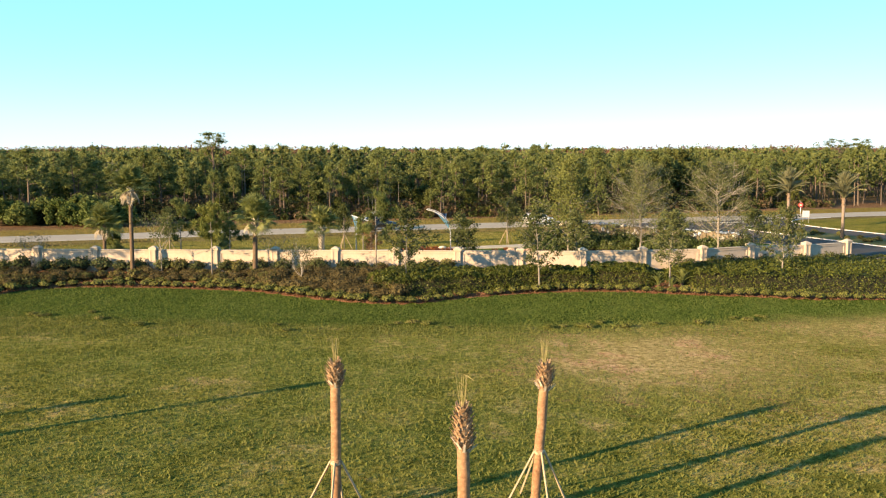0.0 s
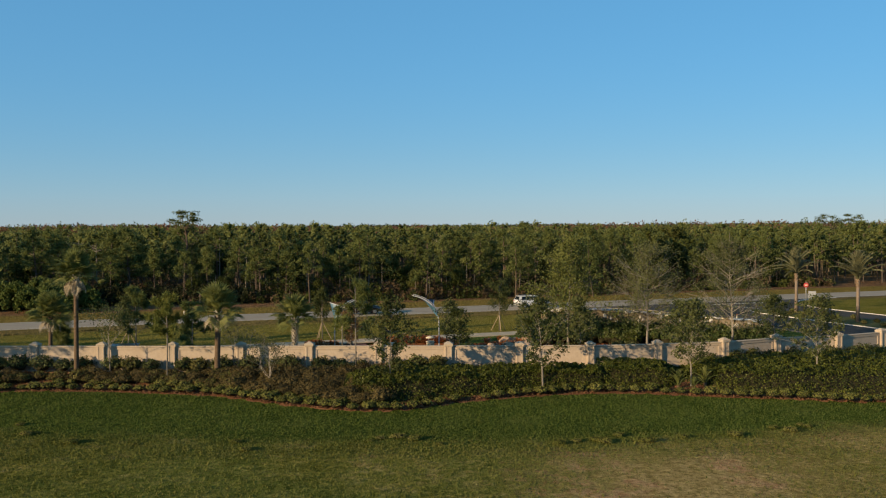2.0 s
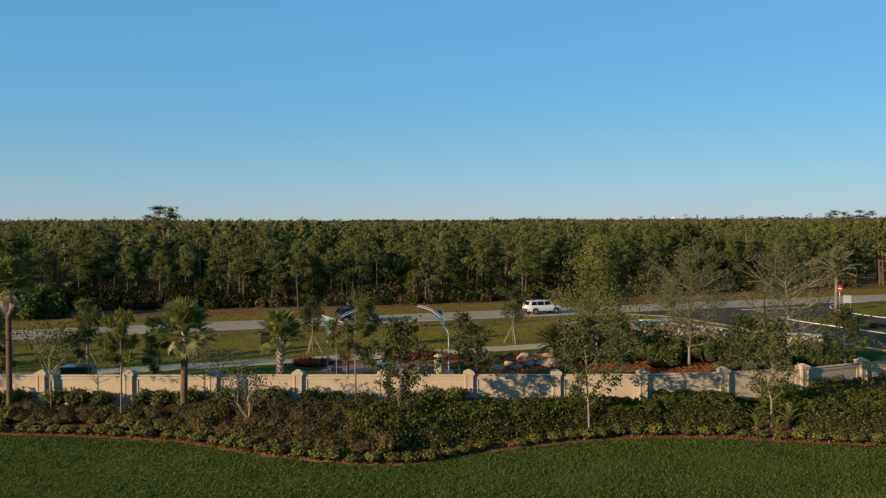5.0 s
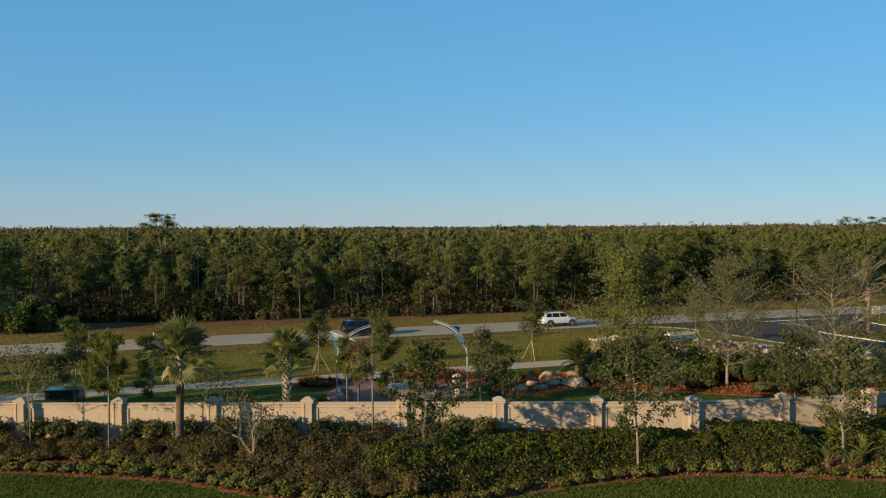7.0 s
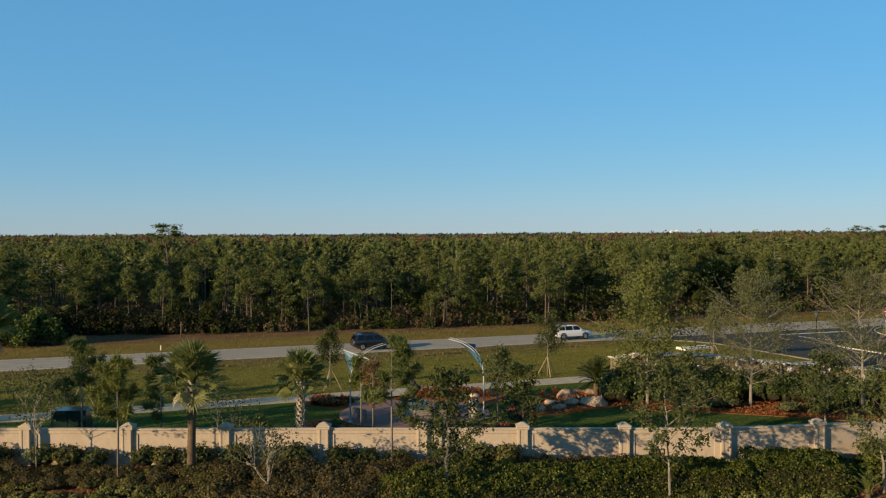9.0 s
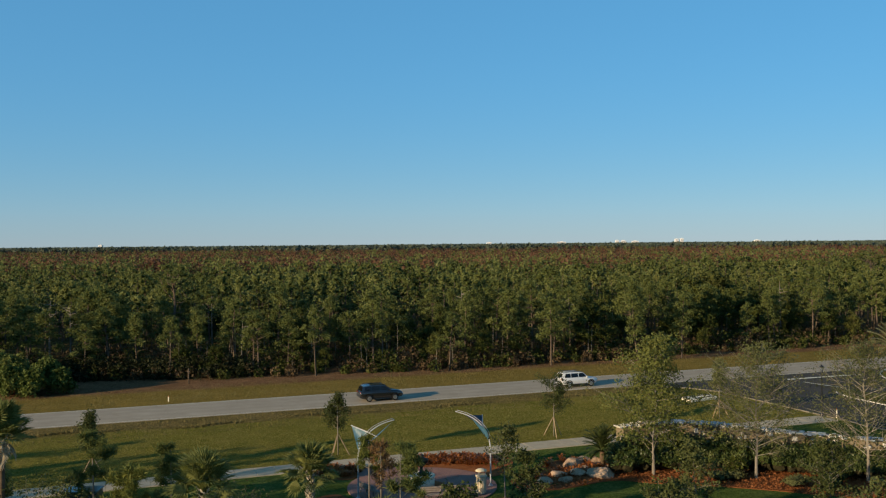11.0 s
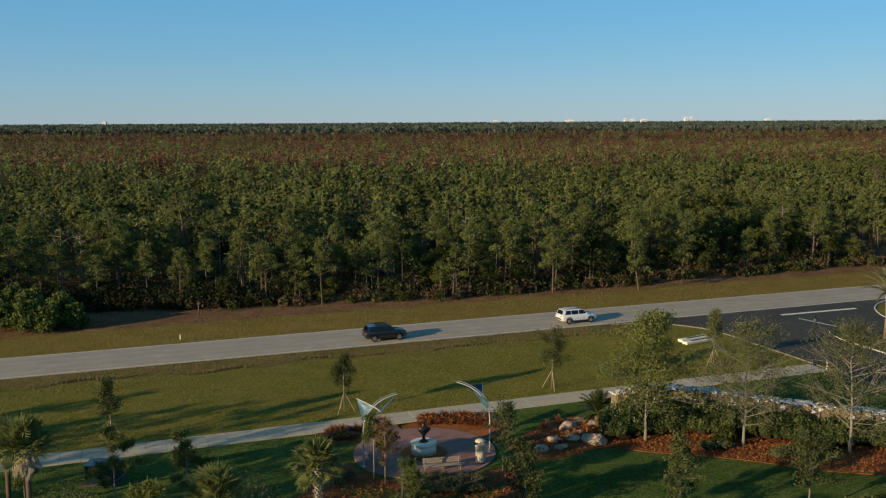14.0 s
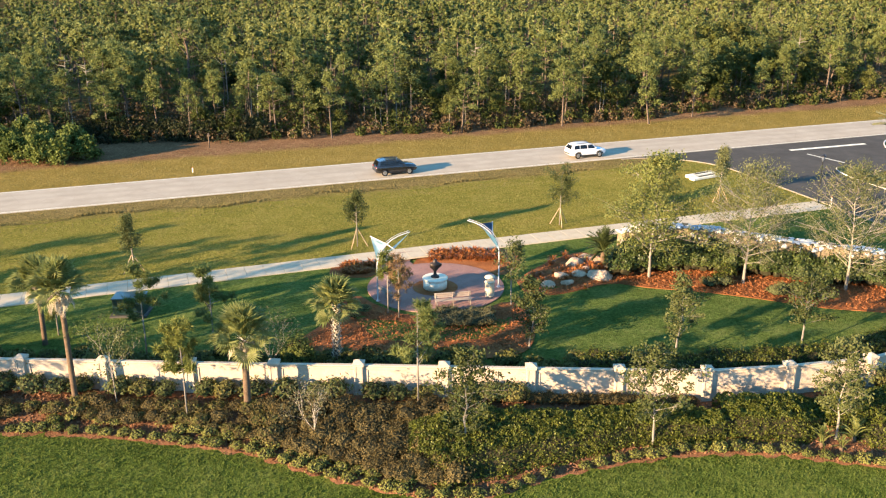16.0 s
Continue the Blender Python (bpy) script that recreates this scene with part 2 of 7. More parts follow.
def paver_material():
    n = Nodes("brick_pavers")
    b = n.t.nodes.new("ShaderNodeTexBrick")
    b.inputs["Scale"].default_value = 4.0
    b.inputs["Color1"].default_value = (0.255, 0.135, 0.105, 1)
    b.inputs["Color2"].default_value = (0.325, 0.180, 0.142, 1)
    b.inputs["Mortar"].default_value = (0.17, 0.135, 0.12, 1)
    b.inputs["Mortar Size"].default_value = 0.02
    n.t.links.new(n.pos, b.inputs["Vector"])
    col = n.mix(0.35, b.outputs["Color"], n.ramp(n.noise(0.9, 4), [(0.3, (0.18, 0.100, 0.080)), (0.7, (0.37, 0.22, 0.175))]))
    n.bump(b.outputs["Fac"], 0.3, 0.01)
    return n.done(col, 0.9, spec=0.06)


def bark_material(name, a, b, c, rings=0.0):
    n = Nodes(name)
    m = n.t.nodes.new("ShaderNodeMapping")
    m.inputs["Scale"].default_value = (1, 1, 0.3 if not rings else 1.3)
    n.t.links.new(n.pos, m.inputs[0])
    f = n.noise(14 if not rings else 7, 5, m.outputs[0], 0.7)
    col = n.mix(0.4, n.ramp(f, [(0.3, a), (0.5, b), (0.7, c)]), n.ramp(n.noise(1.2, 3), [(0.3, a), (0.7, c)]))
    n.bump(f, 0.7, 0.03)
    return n.done(col, 0.9, spec=0.1)


def paint(name, c, rough=0.35, metal=0.0, coat=0.0):
    n = Nodes(name)
    d = tuple(k * 0.86 for k in c)
    col = n.mix(n.noise(3.0, 4), d, c)
    n.bump(n.noise(90, 2), 0.05, 0.002)
    n.bsdf.inputs["Coat Weight"].default_value = coat
    return n.done(col, rough, metal, 0.5)


M = {
    "ground": ground_material(),
    "blade": grass_blades(),
    "lushblade": leafy("lush_blade", (0.042, 0.066, 0.011), (0.075, 0.104, 0.021), (0.122, 0.139, 0.037), 0.5, 0.3, 0.9, 0.0),
    "vergeblade": leafy("verge_blade", (0.145, 0.146, 0.032), (0.215, 0.198, 0.048), (0.285, 0.240, 0.074), 0.4, 0.3, 0.9, 0.0),
    "stucco": stucco_material(),
    "coping": rough_stuff("coping_paint", (0.36, 0.295, 0.212), (0.44, 0.362, 0.265), (0.51, 0.425, 0.315), 20, 1.2, 0.2, 0.01),
    "road": road_material("worn_road", (0.315, 0.266, 0.196), (0.382, 0.326, 0.243), (0.452, 0.390, 0.294), 0.20),
    "asphalt": road_material("new_asphalt", (0.0525, 0.048, 0.041), (0.0714, 0.066, 0.0558), (0.0998, 0.09, 0.0738)),
    "concrete": rough_stuff("concrete", (0.357, 0.3, 0.209), (0.441, 0.375, 0.262), (0.514, 0.44, 0.316), 25, 0.9, 0.2, 0.006),
    "kerb": rough_stuff("kerb_concrete", (0.137, 0.12, 0.0886), (0.189, 0.166, 0.123), (0.252, 0.222, 0.164), 20, 0.9, 0.2, 0.008),
    "paint_line": rough_stuff("road_paint", (0.578, 0.55, 0.426), (0.735, 0.7, 0.549), (0.819, 0.78, 0.615), 30, 2.0, 0.1, 0.003),
    "mulch": rough_stuff("dyed_mulch", (0.12, 0.043, 0.015), (0.225, 0.082, 0.028), (0.33, 0.136, 0.050), 9, 0.5, 1.0, 0.08),
    "oldmulch": rough_stuff("weathered_mulch", (0.085, 0.040, 0.020), (0.160, 0.076, 0.038), (0.240, 0.128, 0.066), 9, 0.5, 1.0, 0.08),
    "pavers": paver_material(),
    "pine_bark": bark_material("pine_bark", (0.060, 0.045, 0.032), (0.105, 0.080, 0.058), (0.170, 0.130, 0.095)),
    "grey_bark": bark_material("grey_bark", (0.13, 0.113, 0.09), (0.21, 0.186, 0.15), (0.30, 0.268, 0.22)),
    "palm_bark": bark_material("palm_bark", (0.063, 0.042, 0.0262), (0.11, 0.076, 0.0476), (0.173, 0.122, 0.0771), 1.0),
    "shaved_bark": bark_material("shaved_palm_bark", (0.085, 0.040, 0.020), (0.235, 0.125, 0.062), (0.44, 0.26, 0.14), 1.0),
    "boot": rough_stuff("palm_boot", (0.10, 0.056, 0.030), (0.28, 0.180, 0.10), (0.58, 0.44, 0.29), 12, 3, 0.5, 0.02, 0.95, 0.0),
    "boot_pale": rough_stuff("dry_palm_boot", (0.38, 0.33, 0.25), (0.55, 0.48, 0.37), (0.68, 0.61, 0.49), 12, 3, 0.5, 0.02),
    "spear": leafy("palm_spear", (0.15, 0.14, 0.05), (0.25, 0.215, 0.085), (0.36, 0.29, 0.13), 3, 0.2),
    "timber": rough_stuff("stake_timber", (0.25, 0.175, 0.105), (0.34, 0.25, 0.155), (0.44, 0.33, 0.21), 14, 2, 0.3, 0.01),
    "pine": leafy("pine_needles", (0.056, 0.074, 0.020), (0.136, 0.158, 0.044), (0.240, 0.245, 0.080), 0.30, 0.34, stand=0.11),
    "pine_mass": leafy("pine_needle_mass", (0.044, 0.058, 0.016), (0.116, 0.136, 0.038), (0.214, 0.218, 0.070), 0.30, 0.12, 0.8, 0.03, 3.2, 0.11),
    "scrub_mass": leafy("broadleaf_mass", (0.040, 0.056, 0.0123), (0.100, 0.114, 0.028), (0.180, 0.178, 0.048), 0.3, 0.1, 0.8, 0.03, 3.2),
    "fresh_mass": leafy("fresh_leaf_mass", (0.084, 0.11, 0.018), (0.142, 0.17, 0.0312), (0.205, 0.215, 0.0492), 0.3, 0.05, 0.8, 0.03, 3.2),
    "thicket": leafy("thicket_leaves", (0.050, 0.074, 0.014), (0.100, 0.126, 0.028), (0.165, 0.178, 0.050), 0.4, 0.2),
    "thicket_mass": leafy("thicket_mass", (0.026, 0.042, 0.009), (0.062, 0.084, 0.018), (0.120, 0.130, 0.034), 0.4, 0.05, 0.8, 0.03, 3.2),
    "gpine": leafy("young_pine_needles", (0.062, 0.082, 0.016), (0.130, 0.148, 0.031), (0.220, 0.220, 0.058), 0.6),
    "cypress": leafy("rusty_cypress", (0.060, 0.036, 0.022), (0.104, 0.055, 0.032), (0.155, 0.076, 0.044), 0.018, 0.15),
    # haze painted in: greyer and bluer than the near woods
    "hazewood": leafy("far_wood", (0.046, 0.060, 0.044), (0.066, 0.082, 0.058), (0.092, 0.102, 0.070), 0.008, 0.1),
    "scrub": leafy("forest_scrub", (0.030, 0.042, 0.009), (0.068, 0.082, 0.019), (0.125, 0.128, 0.036), 0.3, 0.3),
    "shadescrub": leafy("dark_undergrowth", (0.012, 0.016, 0.006), (0.024, 0.028, 0.010), (0.050, 0.052, 0.018), 0.4, 0.1),
    "dryscrub": leafy("dry_scrub", (0.055, 0.038, 0.020), (0.105, 0.072, 0.038), (0.180, 0.128, 0.070), 0.4, stand=0.25),
    "oak": leafy("oak_leaves", (0.036, 0.048, 0.013), (0.074, 0.088, 0.027), (0.130, 0.138, 0.048), 0.6),
    "elm": leafy("light_leaves", (0.056, 0.073, 0.016), (0.104, 0.124, 0.028), (0.172, 0.178, 0.050), 0.6),
    "sparse": leafy("sparse_leaves", (0.072, 0.082, 0.030), (0.128, 0.136, 0.052), (0.200, 0.200, 0.084), 0.8),
    # light tint stands in for glints on the hedge, dark for its gaps
    "clusia": leafy("hedge_leaves", (0.010, 0.016, 0.002), (0.036, 0.050, 0.006), (0.158, 0.166, 0.025), 1.6, 0.15, 0.5, 0.15, crisp=0.7),
    "heath": leafy("brown_shrub_leaves", (0.048, 0.036, 0.013), (0.096, 0.073, 0.026), (0.168, 0.130, 0.048), 0.8),
    "bush": leafy("bush_leaves", (0.050, 0.055, 0.014), (0.106, 0.104, 0.028), (0.188, 0.166, 0.052), 0.8),
    "border": leafy("border_leaves", (0.078, 0.092, 0.020), (0.150, 0.155, 0.036), (0.245, 0.232, 0.060), 1.2),
    "palm": leafy("fan_palm_leaves", (0.078, 0.098, 0.024), (0.160, 0.182, 0.048), (0.300, 0.295, 0.100), 0.8, 0.38, 0.5, 0.12),
    "cycadleaf": leafy("cycad_leaves", (0.026, 0.038, 0.012), (0.052, 0.068, 0.020), (0.098, 0.112, 0.034), 0.8, 0.2, 0.5, 0.12),
    "datefrond": leafy("date_fronds", (0.100, 0.104, 0.050), (0.165, 0.164, 0.082), (0.260, 0.245, 0.130), 0.8, 0.35),
    "datebark": bark_material("date_palm_bark", (0.11, 0.080, 0.056), (0.19, 0.145, 0.105), (0.28, 0.225, 0.17), 1.0),
    "drypalm": leafy("dry_palm_leaves", (0.25, 0.20, 0.13), (0.38, 0.32, 0.225), (0.52, 0.45, 0.34), 1.0, 0.2),
    "brom": leafy("red_bromeliad", (0.147, 0.04, 0.0115), (0.315, 0.098, 0.0246), (0.483, 0.2, 0.0508), 1.0, 0.25, 0.5, 0.2),
    "greyshrub": leafy("grey_shrub_leaves", (0.060, 0.062, 0.028), (0.112, 0.108, 0.052), (0.185, 0.172, 0.086), 1.0),
    "whitebark": bark_material("white_bark", (0.22, 0.19, 0.155), (0.33, 0.29, 0.24), (0.45, 0.40, 0.34)),
    # near-black, stands in for the shade between leaves inside bushes
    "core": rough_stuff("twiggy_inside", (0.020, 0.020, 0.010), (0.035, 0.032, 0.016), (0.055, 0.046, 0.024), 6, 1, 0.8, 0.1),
    "rock": rough_stuff("tan_boulder", (0.30, 0.185, 0.115), (0.47, 0.325, 0.21), (0.60, 0.45, 0.315), 5, 0.8, 0.9, 0.08),
    "whitestone": rough_stuff("white_stone", (0.578, 0.53, 0.402), (0.714, 0.66, 0.508), (0.819, 0.76, 0.59), 15, 1.5, 0.2, 0.01),
    "ledge": rough_stuff("ledge_stone", (0.116, 0.09, 0.0533), (0.189, 0.15, 0.0943), (0.294, 0.24, 0.156), 4, 1.5, 0.8, 0.05),
    "ledgecap": rough_stuff("ledge_cap_stone", (0.40, 0.37, 0.33), (0.56, 0.53, 0.48), (0.72, 0.69, 0.63), 5, 1.5, 0.5, 0.02),
    "steel": paint("white_painted_steel", (0.44, 0.45, 0.45), 0.45),
    "sail": paint("pale_blue_panel", (0.105, 0.245, 0.335), 0.4),
    "sail_dark": paint("deep_blue_panel", (0.022, 0.045, 0.10), 0.4),
    "bluetile": rough_stuff("pale_blue_stone", (0.22, 0.29, 0.37), (0.34, 0.42, 0.50), (0.52, 0.54, 0.55), 6, 1.5, 0.3, 0.01, 0.8, 0.08),
    "bronze": paint("dark_bronze", (0.045, 0.035, 0.028), 0.45, 0.6),
    "bench": rough_stuff("bench_timber", (0.19, 0.155, 0.125), (0.27, 0.225, 0.185), (0.36, 0.305, 0.25), 14, 2, 0.2, 0.008),
    "bin": rough_stuff("tan_bin", (0.50, 0.42, 0.28), (0.60, 0.52, 0.37), (0.70, 0.61, 0.46), 12, 2, 0.2, 0.008),
    "green_metal": paint("green_box_paint", (0.012, 0.030, 0.026), 0.30, 0.0, 0.3),
    "black": paint("black_paint", (0.012, 0.012, 0.013), 0.35),
    "red": paint("sign_red", (0.36, 0.030, 0.025), 0.4),
    "signback": paint("sign_aluminium", (0.50, 0.50, 0.50), 0.4, 0.6),
    "car_black": paint("black_car_paint", (0.010, 0.011, 0.013), 0.25, 0.0, 1.0),
    "car_white": paint("white_car_paint", (0.72, 0.72, 0.71), 0.28, 0.0, 1.0),
    "glass": paint("tinted_glass", (0.012, 0.014, 0.016), 0.06, 0.0, 0.5),
    "tyre": rough_stuff("tyre_rubber", (0.012, 0.012, 0.012), (0.020, 0.020, 0.020), (0.030, 0.029, 0.028), 20, 4, 0.2, 0.005),
    "alloy": paint("alloy_rim", (0.50, 0.50, 0.50), 0.3, 0.9),
    "lamp_red": paint("tail_lamp", (0.35, 0.012, 0.010), 0.2),
    "lamp_clear": paint("head_lamp", (0.60, 0.62, 0.64), 0.12),
    "farwhite": rough_stuff("far_white_wall", (0.62, 0.62, 0.62), (0.72, 0.72, 0.71), (0.80, 0.80, 0.78), 0.2, 0.05, 0.05, 0.01),
    "farglass": paint("far_window", (0.10, 0.12, 0.15), 0.2),
}


# ---- mesh helpers ----
def rng_of(seed):
    return np.random.default_rng(seed)


def soup(name, faces, mats, which=None, smooth=False):
    """A mesh from an (n, k, 3) array of separate faces."""
    faces = np.asarray(faces, dtype=np.float32)
    n, k, _ = faces.shape
    me = bpy.data.meshes.new(name)
    me.vertices.add(n * k)
    me.vertices.foreach_set("co", faces.ravel())
    me.loops.add(n * k)
    me.loops.foreach_set("vertex_index", np.arange(n * k, dtype=np.int32))
    me.polygons.add(n)
    me.polygons.foreach_set("loop_start", np.arange(0, n * k, k, dtype=np.int32))
    if which is not None:
        me.polygons.foreach_set("material_index", np.asarray(which, dtype=np.int32))
    for m in mats:
        me.materials.append(m)
    me.update(calc_edges=True)
    return me


def unit(a):
    return a / (np.linalg.norm(a, axis=-1, keepdims=True) + 1e-9)


def rnd_dirs(rng, n, up=0.0):
    d = unit(rng.normal(size=(n, 3)))
    d[:, 2] += up
    return unit(d)


def leaf_quads(rng, p, size, aspect=0.5, up=0.0, out=None):
    """Rhombic leaves at the points p; out: the way that each leaf faces."""
    n = len(p)
    a = rnd_dirs(rng, n, up)
    if out is not None:
        face = unit(a * 0.75 + out)
        a = unit(np.cross(face, rnd_dirs(rng, n)))
        b = np.cross(face, a)
    else:
        b = unit(np.cross(a, rnd_dirs(rng, n)))
    s = (size * rng.uniform(0.65, 1.35, n))[:, None]
    bend = rnd_dirs(rng, n) * s * 0.12
    return np.stack([p - a * s * 0.5, p + b * s * aspect * 0.5 + bend, p + a * s * 0.5, p - b * s * aspect * 0.5 + bend], 1)


def leaf_tris(rng, p, size, aspect=0.7, up=0.0, out=None):
    n = len(p)
    a = rnd_dirs(rng, n, up)
    if out is not None:
        face = unit(a * 0.8 + out)
        a = unit(np.cross(face, rnd_dirs(rng, n)))
        b = np.cross(face, a)
    else:
        b = unit(np.cross(a, rnd_dirs(rng, n)))
    s = (size * rng.uniform(0.6, 1.4, n))[:, None]
    return np.stack([p - a * s * 0.5 - b * s * aspect * 0.5, p - a * s * 0.5 + b * s * aspect * 0.5, p + a * s * 0.6], 1)


def in_ball(rng, n, centre, radii):
    """Points near the surface of an uneven ellipsoid."""
    d = unit(rng.normal(size=(n, 3)))
    r = rng.uniform(0.45, 1.0, n) ** 0.5
    return np.asarray(centre) + d * r[:, None] * np.asarray(radii)


ICO_V = unit(np.array([(-1, 1.618, 0), (1, 1.618, 0), (-1, -1.618, 0), (1, -1.618, 0), (0, -1, 1.618), (0, 1, 1.618), (0, -1, -1.618), (0, 1, -1.618), (1.618, 0, -1), (1.618, 0, 1), (-1.618, 0, -1), (-1.618, 0, 1)], float))
ICO_F = np.array([(0, 11, 5), (0, 5, 1), (0, 1, 7), (0, 7, 10), (0, 10, 11), (1, 5, 9), (5, 11, 4), (11, 10, 2), (10, 7, 6), (7, 1, 8), (3, 9, 4), (3, 4, 2), (3, 2, 6), (3, 6, 8), (3, 8, 9), (4, 9, 5), (2, 4, 11), (6, 2, 10), (8, 6, 7), (9, 8, 1)])


def finer(v, f):
    """Splits each triangle of a ball into four."""
    v, seen, out = list(v), {}, []

    def mid(a, b):
        k = (min(a, b), max(a, b))
        if k not in seen:
            seen[k] = len(v)
            v.append(unit((v[a] + v[b]) / 2))
        return seen[k]

    for a, b, c in f:
        x, y, z = mid(a, b), mid(b, c), mid(c, a)
        out += [(a, x, z), (b, y, x), (c, z, y), (x, y, z)]
    return np.array(v), np.array(out)


BALL = [(ICO_V, ICO_F), finer(ICO_V, ICO_F)]


def puffs(rng, centres, radii, level=1, rough=0.22):
    """Uneven lumps of foliage: vertices and triangles of small knobbly masses."""
    bv, bf = BALL[level]
    n, m = len(centres), len(bv)
    k = 1 + rng.normal(0, rough, (n, m, 1)).clip(-0.5, 0.5)
    v = np.asarray(centres)[:, None] + bv[None] * k * np.asarray(radii)[:, None]
    f = bf[None] + (np.arange(n) * m)[:, None, None]
    return v.reshape(-1, 3), f.reshape(-1, 3)


def clump_mesh(name, tris, mats, which, v, f, slot):
    """One mesh of loose leaves and sticks together with smooth lumps."""
    tris = np.asarray(tris, np.float32)
    n = len(tris)
    me = bpy.data.meshes.new(name)
    me.vertices.add(n * 3 + len(v))
    me.vertices.foreach_set("co", np.concatenate([tris.reshape(-1, 3), np.asarray(v, np.float32)]).ravel())
    me.loops.add((n + len(f)) * 3)
    me.loops.foreach_set("vertex_index", np.concatenate([np.arange(n * 3), np.asarray(f).ravel() + n * 3]).astype(np.int32))
    me.polygons.add(n + len(f))
    me.polygons.foreach_set("loop_start", np.arange(0, (n + len(f)) * 3, 3, dtype=np.int32))
    me.polygons.foreach_set("material_index", np.concatenate([which, np.full(len(f), slot)]).astype(np.int32))
    me.polygons.foreach_set("use_smooth", np.concatenate([np.zeros(n, bool), np.ones(len(f), bool)]))
    for m in mats:
        me.materials.append(m)
    me.update(calc_edges=True)
    return me


def prism_tris(p0, p1, r0, r1, sides=4):
    """A tapering stick as triangles."""
    p0, p1 = np.asarray(p0, float), np.asarray(p1, float)
    a = unit(p1 - p0)
    b = unit(np.cross(a, [0.3, 0.9, 0.1]))
    c = np.cross(a, b)
    ang = np.arange(sides + 1) * 2 * np.pi / sides
    ring = np.cos(ang)[:, None] * b + np.sin(ang)[:, None] * c
    lo, hi = p0 + ring * r0, p1 + ring * r1
    return np.concatenate([np.stack([lo[:-1], lo[1:], hi[1:]], 1), np.stack([lo[:-1], hi[1:], hi[:-1]], 1)])


def tube(bm, pts, radii, sides=8, cap=True):
    """A round bar along a line of points."""
    rings = []
    pts = [Vector(p) for p in pts]
    for i, p in enumerate(pts):
        a = (pts[min(i + 1, len(pts) - 1)] - pts[max(i - 1, 0)]).normalized()
        ref = Vector((0, 0, 1)) if abs(a.z) < 0.9 else Vector((1, 0, 0))
        b = a.cross(ref).normalized()
        c = a.cross(b)
        r = radii[i] if hasattr(radii, "__len__") else radii
        rings.append([bm.verts.new(p + (b * math.cos(k * 2 * math.pi / sides) + c * math.sin(k * 2 * math.pi / sides)) * r) for k in range(sides)])
    for r0, r1 in zip(rings, rings[1:]):
        for k in range(sides):
            f = bm.faces.new((r0[k], r0[(k + 1) % sides], r1[(k + 1) % sides], r1[k]))
            f.smooth = sides > 5
    if cap:
        bm.faces.new(rings[0][::-1])
        bm.faces.new(rings[-1])
    return bm


def box(bm, centre, size, m=None, bevel=0.0, taper=1.0):
    """A bevelled block, tapering towards its top."""
    got = bmesh.ops.create_cube(bm, size=1.0)["verts"]
    for v in got:
        k = taper if v.co.z > 0 else 1.0
        v.co = Vector((v.co.x * size[0] * k, v.co.y * size[1] * k, v.co.z * size[2]))
    if bevel:
        edges = list({e for v in got for e in v.link_edges})
        res = bmesh.ops.bevel(bm, geom=edges, offset=bevel, segments=1, affect="EDGES")
        got = list({v for f in res["faces"] for v in f.verts} | {v for v in got if v.is_valid})
    for v in got:
        v.co = v.co + Vector(centre)
    if m is not None:
        bmesh.ops.transform(bm, matrix=m, verts=got)
    return got


def lathe(bm, profile, sides=20, centre=(0, 0, 0)):
    """A turned shape from (radius, height) pairs."""
    rings = []
    for r, z in profile:
        rings.append([bm.verts.new((centre[0] + r * math.cos(2 * math.pi * k / sides), centre[1] + r * math.sin(2 * math.pi * k / sides), centre[2] + z)) for k in range(sides)])
    for r0, r1 in zip(rings, rings[1:]):
        for k in range(sides):
            f = bm.faces.new((r0[k], r0[(k + 1) % sides], r1[(k + 1) % sides], r1[k]))
            f.smooth = True
    bm.faces.new(rings[0][::-1])
    bm.faces.new(rings[-1])
    return bm


def mesh_of(name, bm, material):
    me = bpy.data.meshes.new(name)
    bm.to_mesh(me)
    bm.free()
    me.materials.append(material)
    return me


def part(name, bm, material, parent=None, label=""):
    """Links a bmesh (or a ready mesh) as one object under a thing."""
    me = bm if isinstance(bm, bpy.types.Mesh) else mesh_of(name, bm, material)
    ob = new(name, me)
    if parent is not None:
        ob.parent = parent
    if label:
        ob["label"] = label
    return ob


def thing(name, m, label, category, group="", kind=""):
    ob = new(name)
    ob.matrix_basis = m
    return tagged(ob, label, category, group, kind)


def B():
    return bmesh.new()


# ---- the lie of the land ----
EDGE = [(-400, 60), (-60, 60), (-36, 60.5), (-31, 62.3), (-29.2, 64.2), (-27.4, 65.2), (-25.8, 65.7), (-22.7, 65.7), (-19.4, 65.3), (-16.1, 64.7), (-12.9, 64.0),
        (-11.3, 63.6), (-9.7, 62.8), (-8.1, 62.0), (-6.5, 61.4), (-5.1, 60.9), (-3.6, 60.5), (-1.9, 60.1), (0, 60.1), (2, 60.6), (3.2, 61.3), (5, 62), (8.1, 62.9), (11.2, 63.6),
        (14.2, 63.8), (17.1, 63.5), (19.9, 62.9), (21.7, 62.5), (24.2, 62.2), (29, 61.2), (34.8, 61), (45, 60), (400, 60)]
WALL = [(-46.0, 70.6), (-41.0, 70.5), (-36.0, 70.35), (-31.0, 70.15), (-26.1, 69.95), (-21.2, 69.75), (-16.04, 69.5), (-11.1, 69.32), (-6.15, 69.2), (-1.2, 69.0), (3.8, 68.8),
        (8.84, 68.63), (13.85, 68.5), (18.78, 69.1), (23.9, 70.1), (28.5, 72.2), (33.6, 73.3), (38.0, 75.4)]
EX, EY = [p[0] for p in EDGE], [p[1] for p in EDGE]
WX, WY = [p[0] for p in WALL], [p[1] for p in WALL]
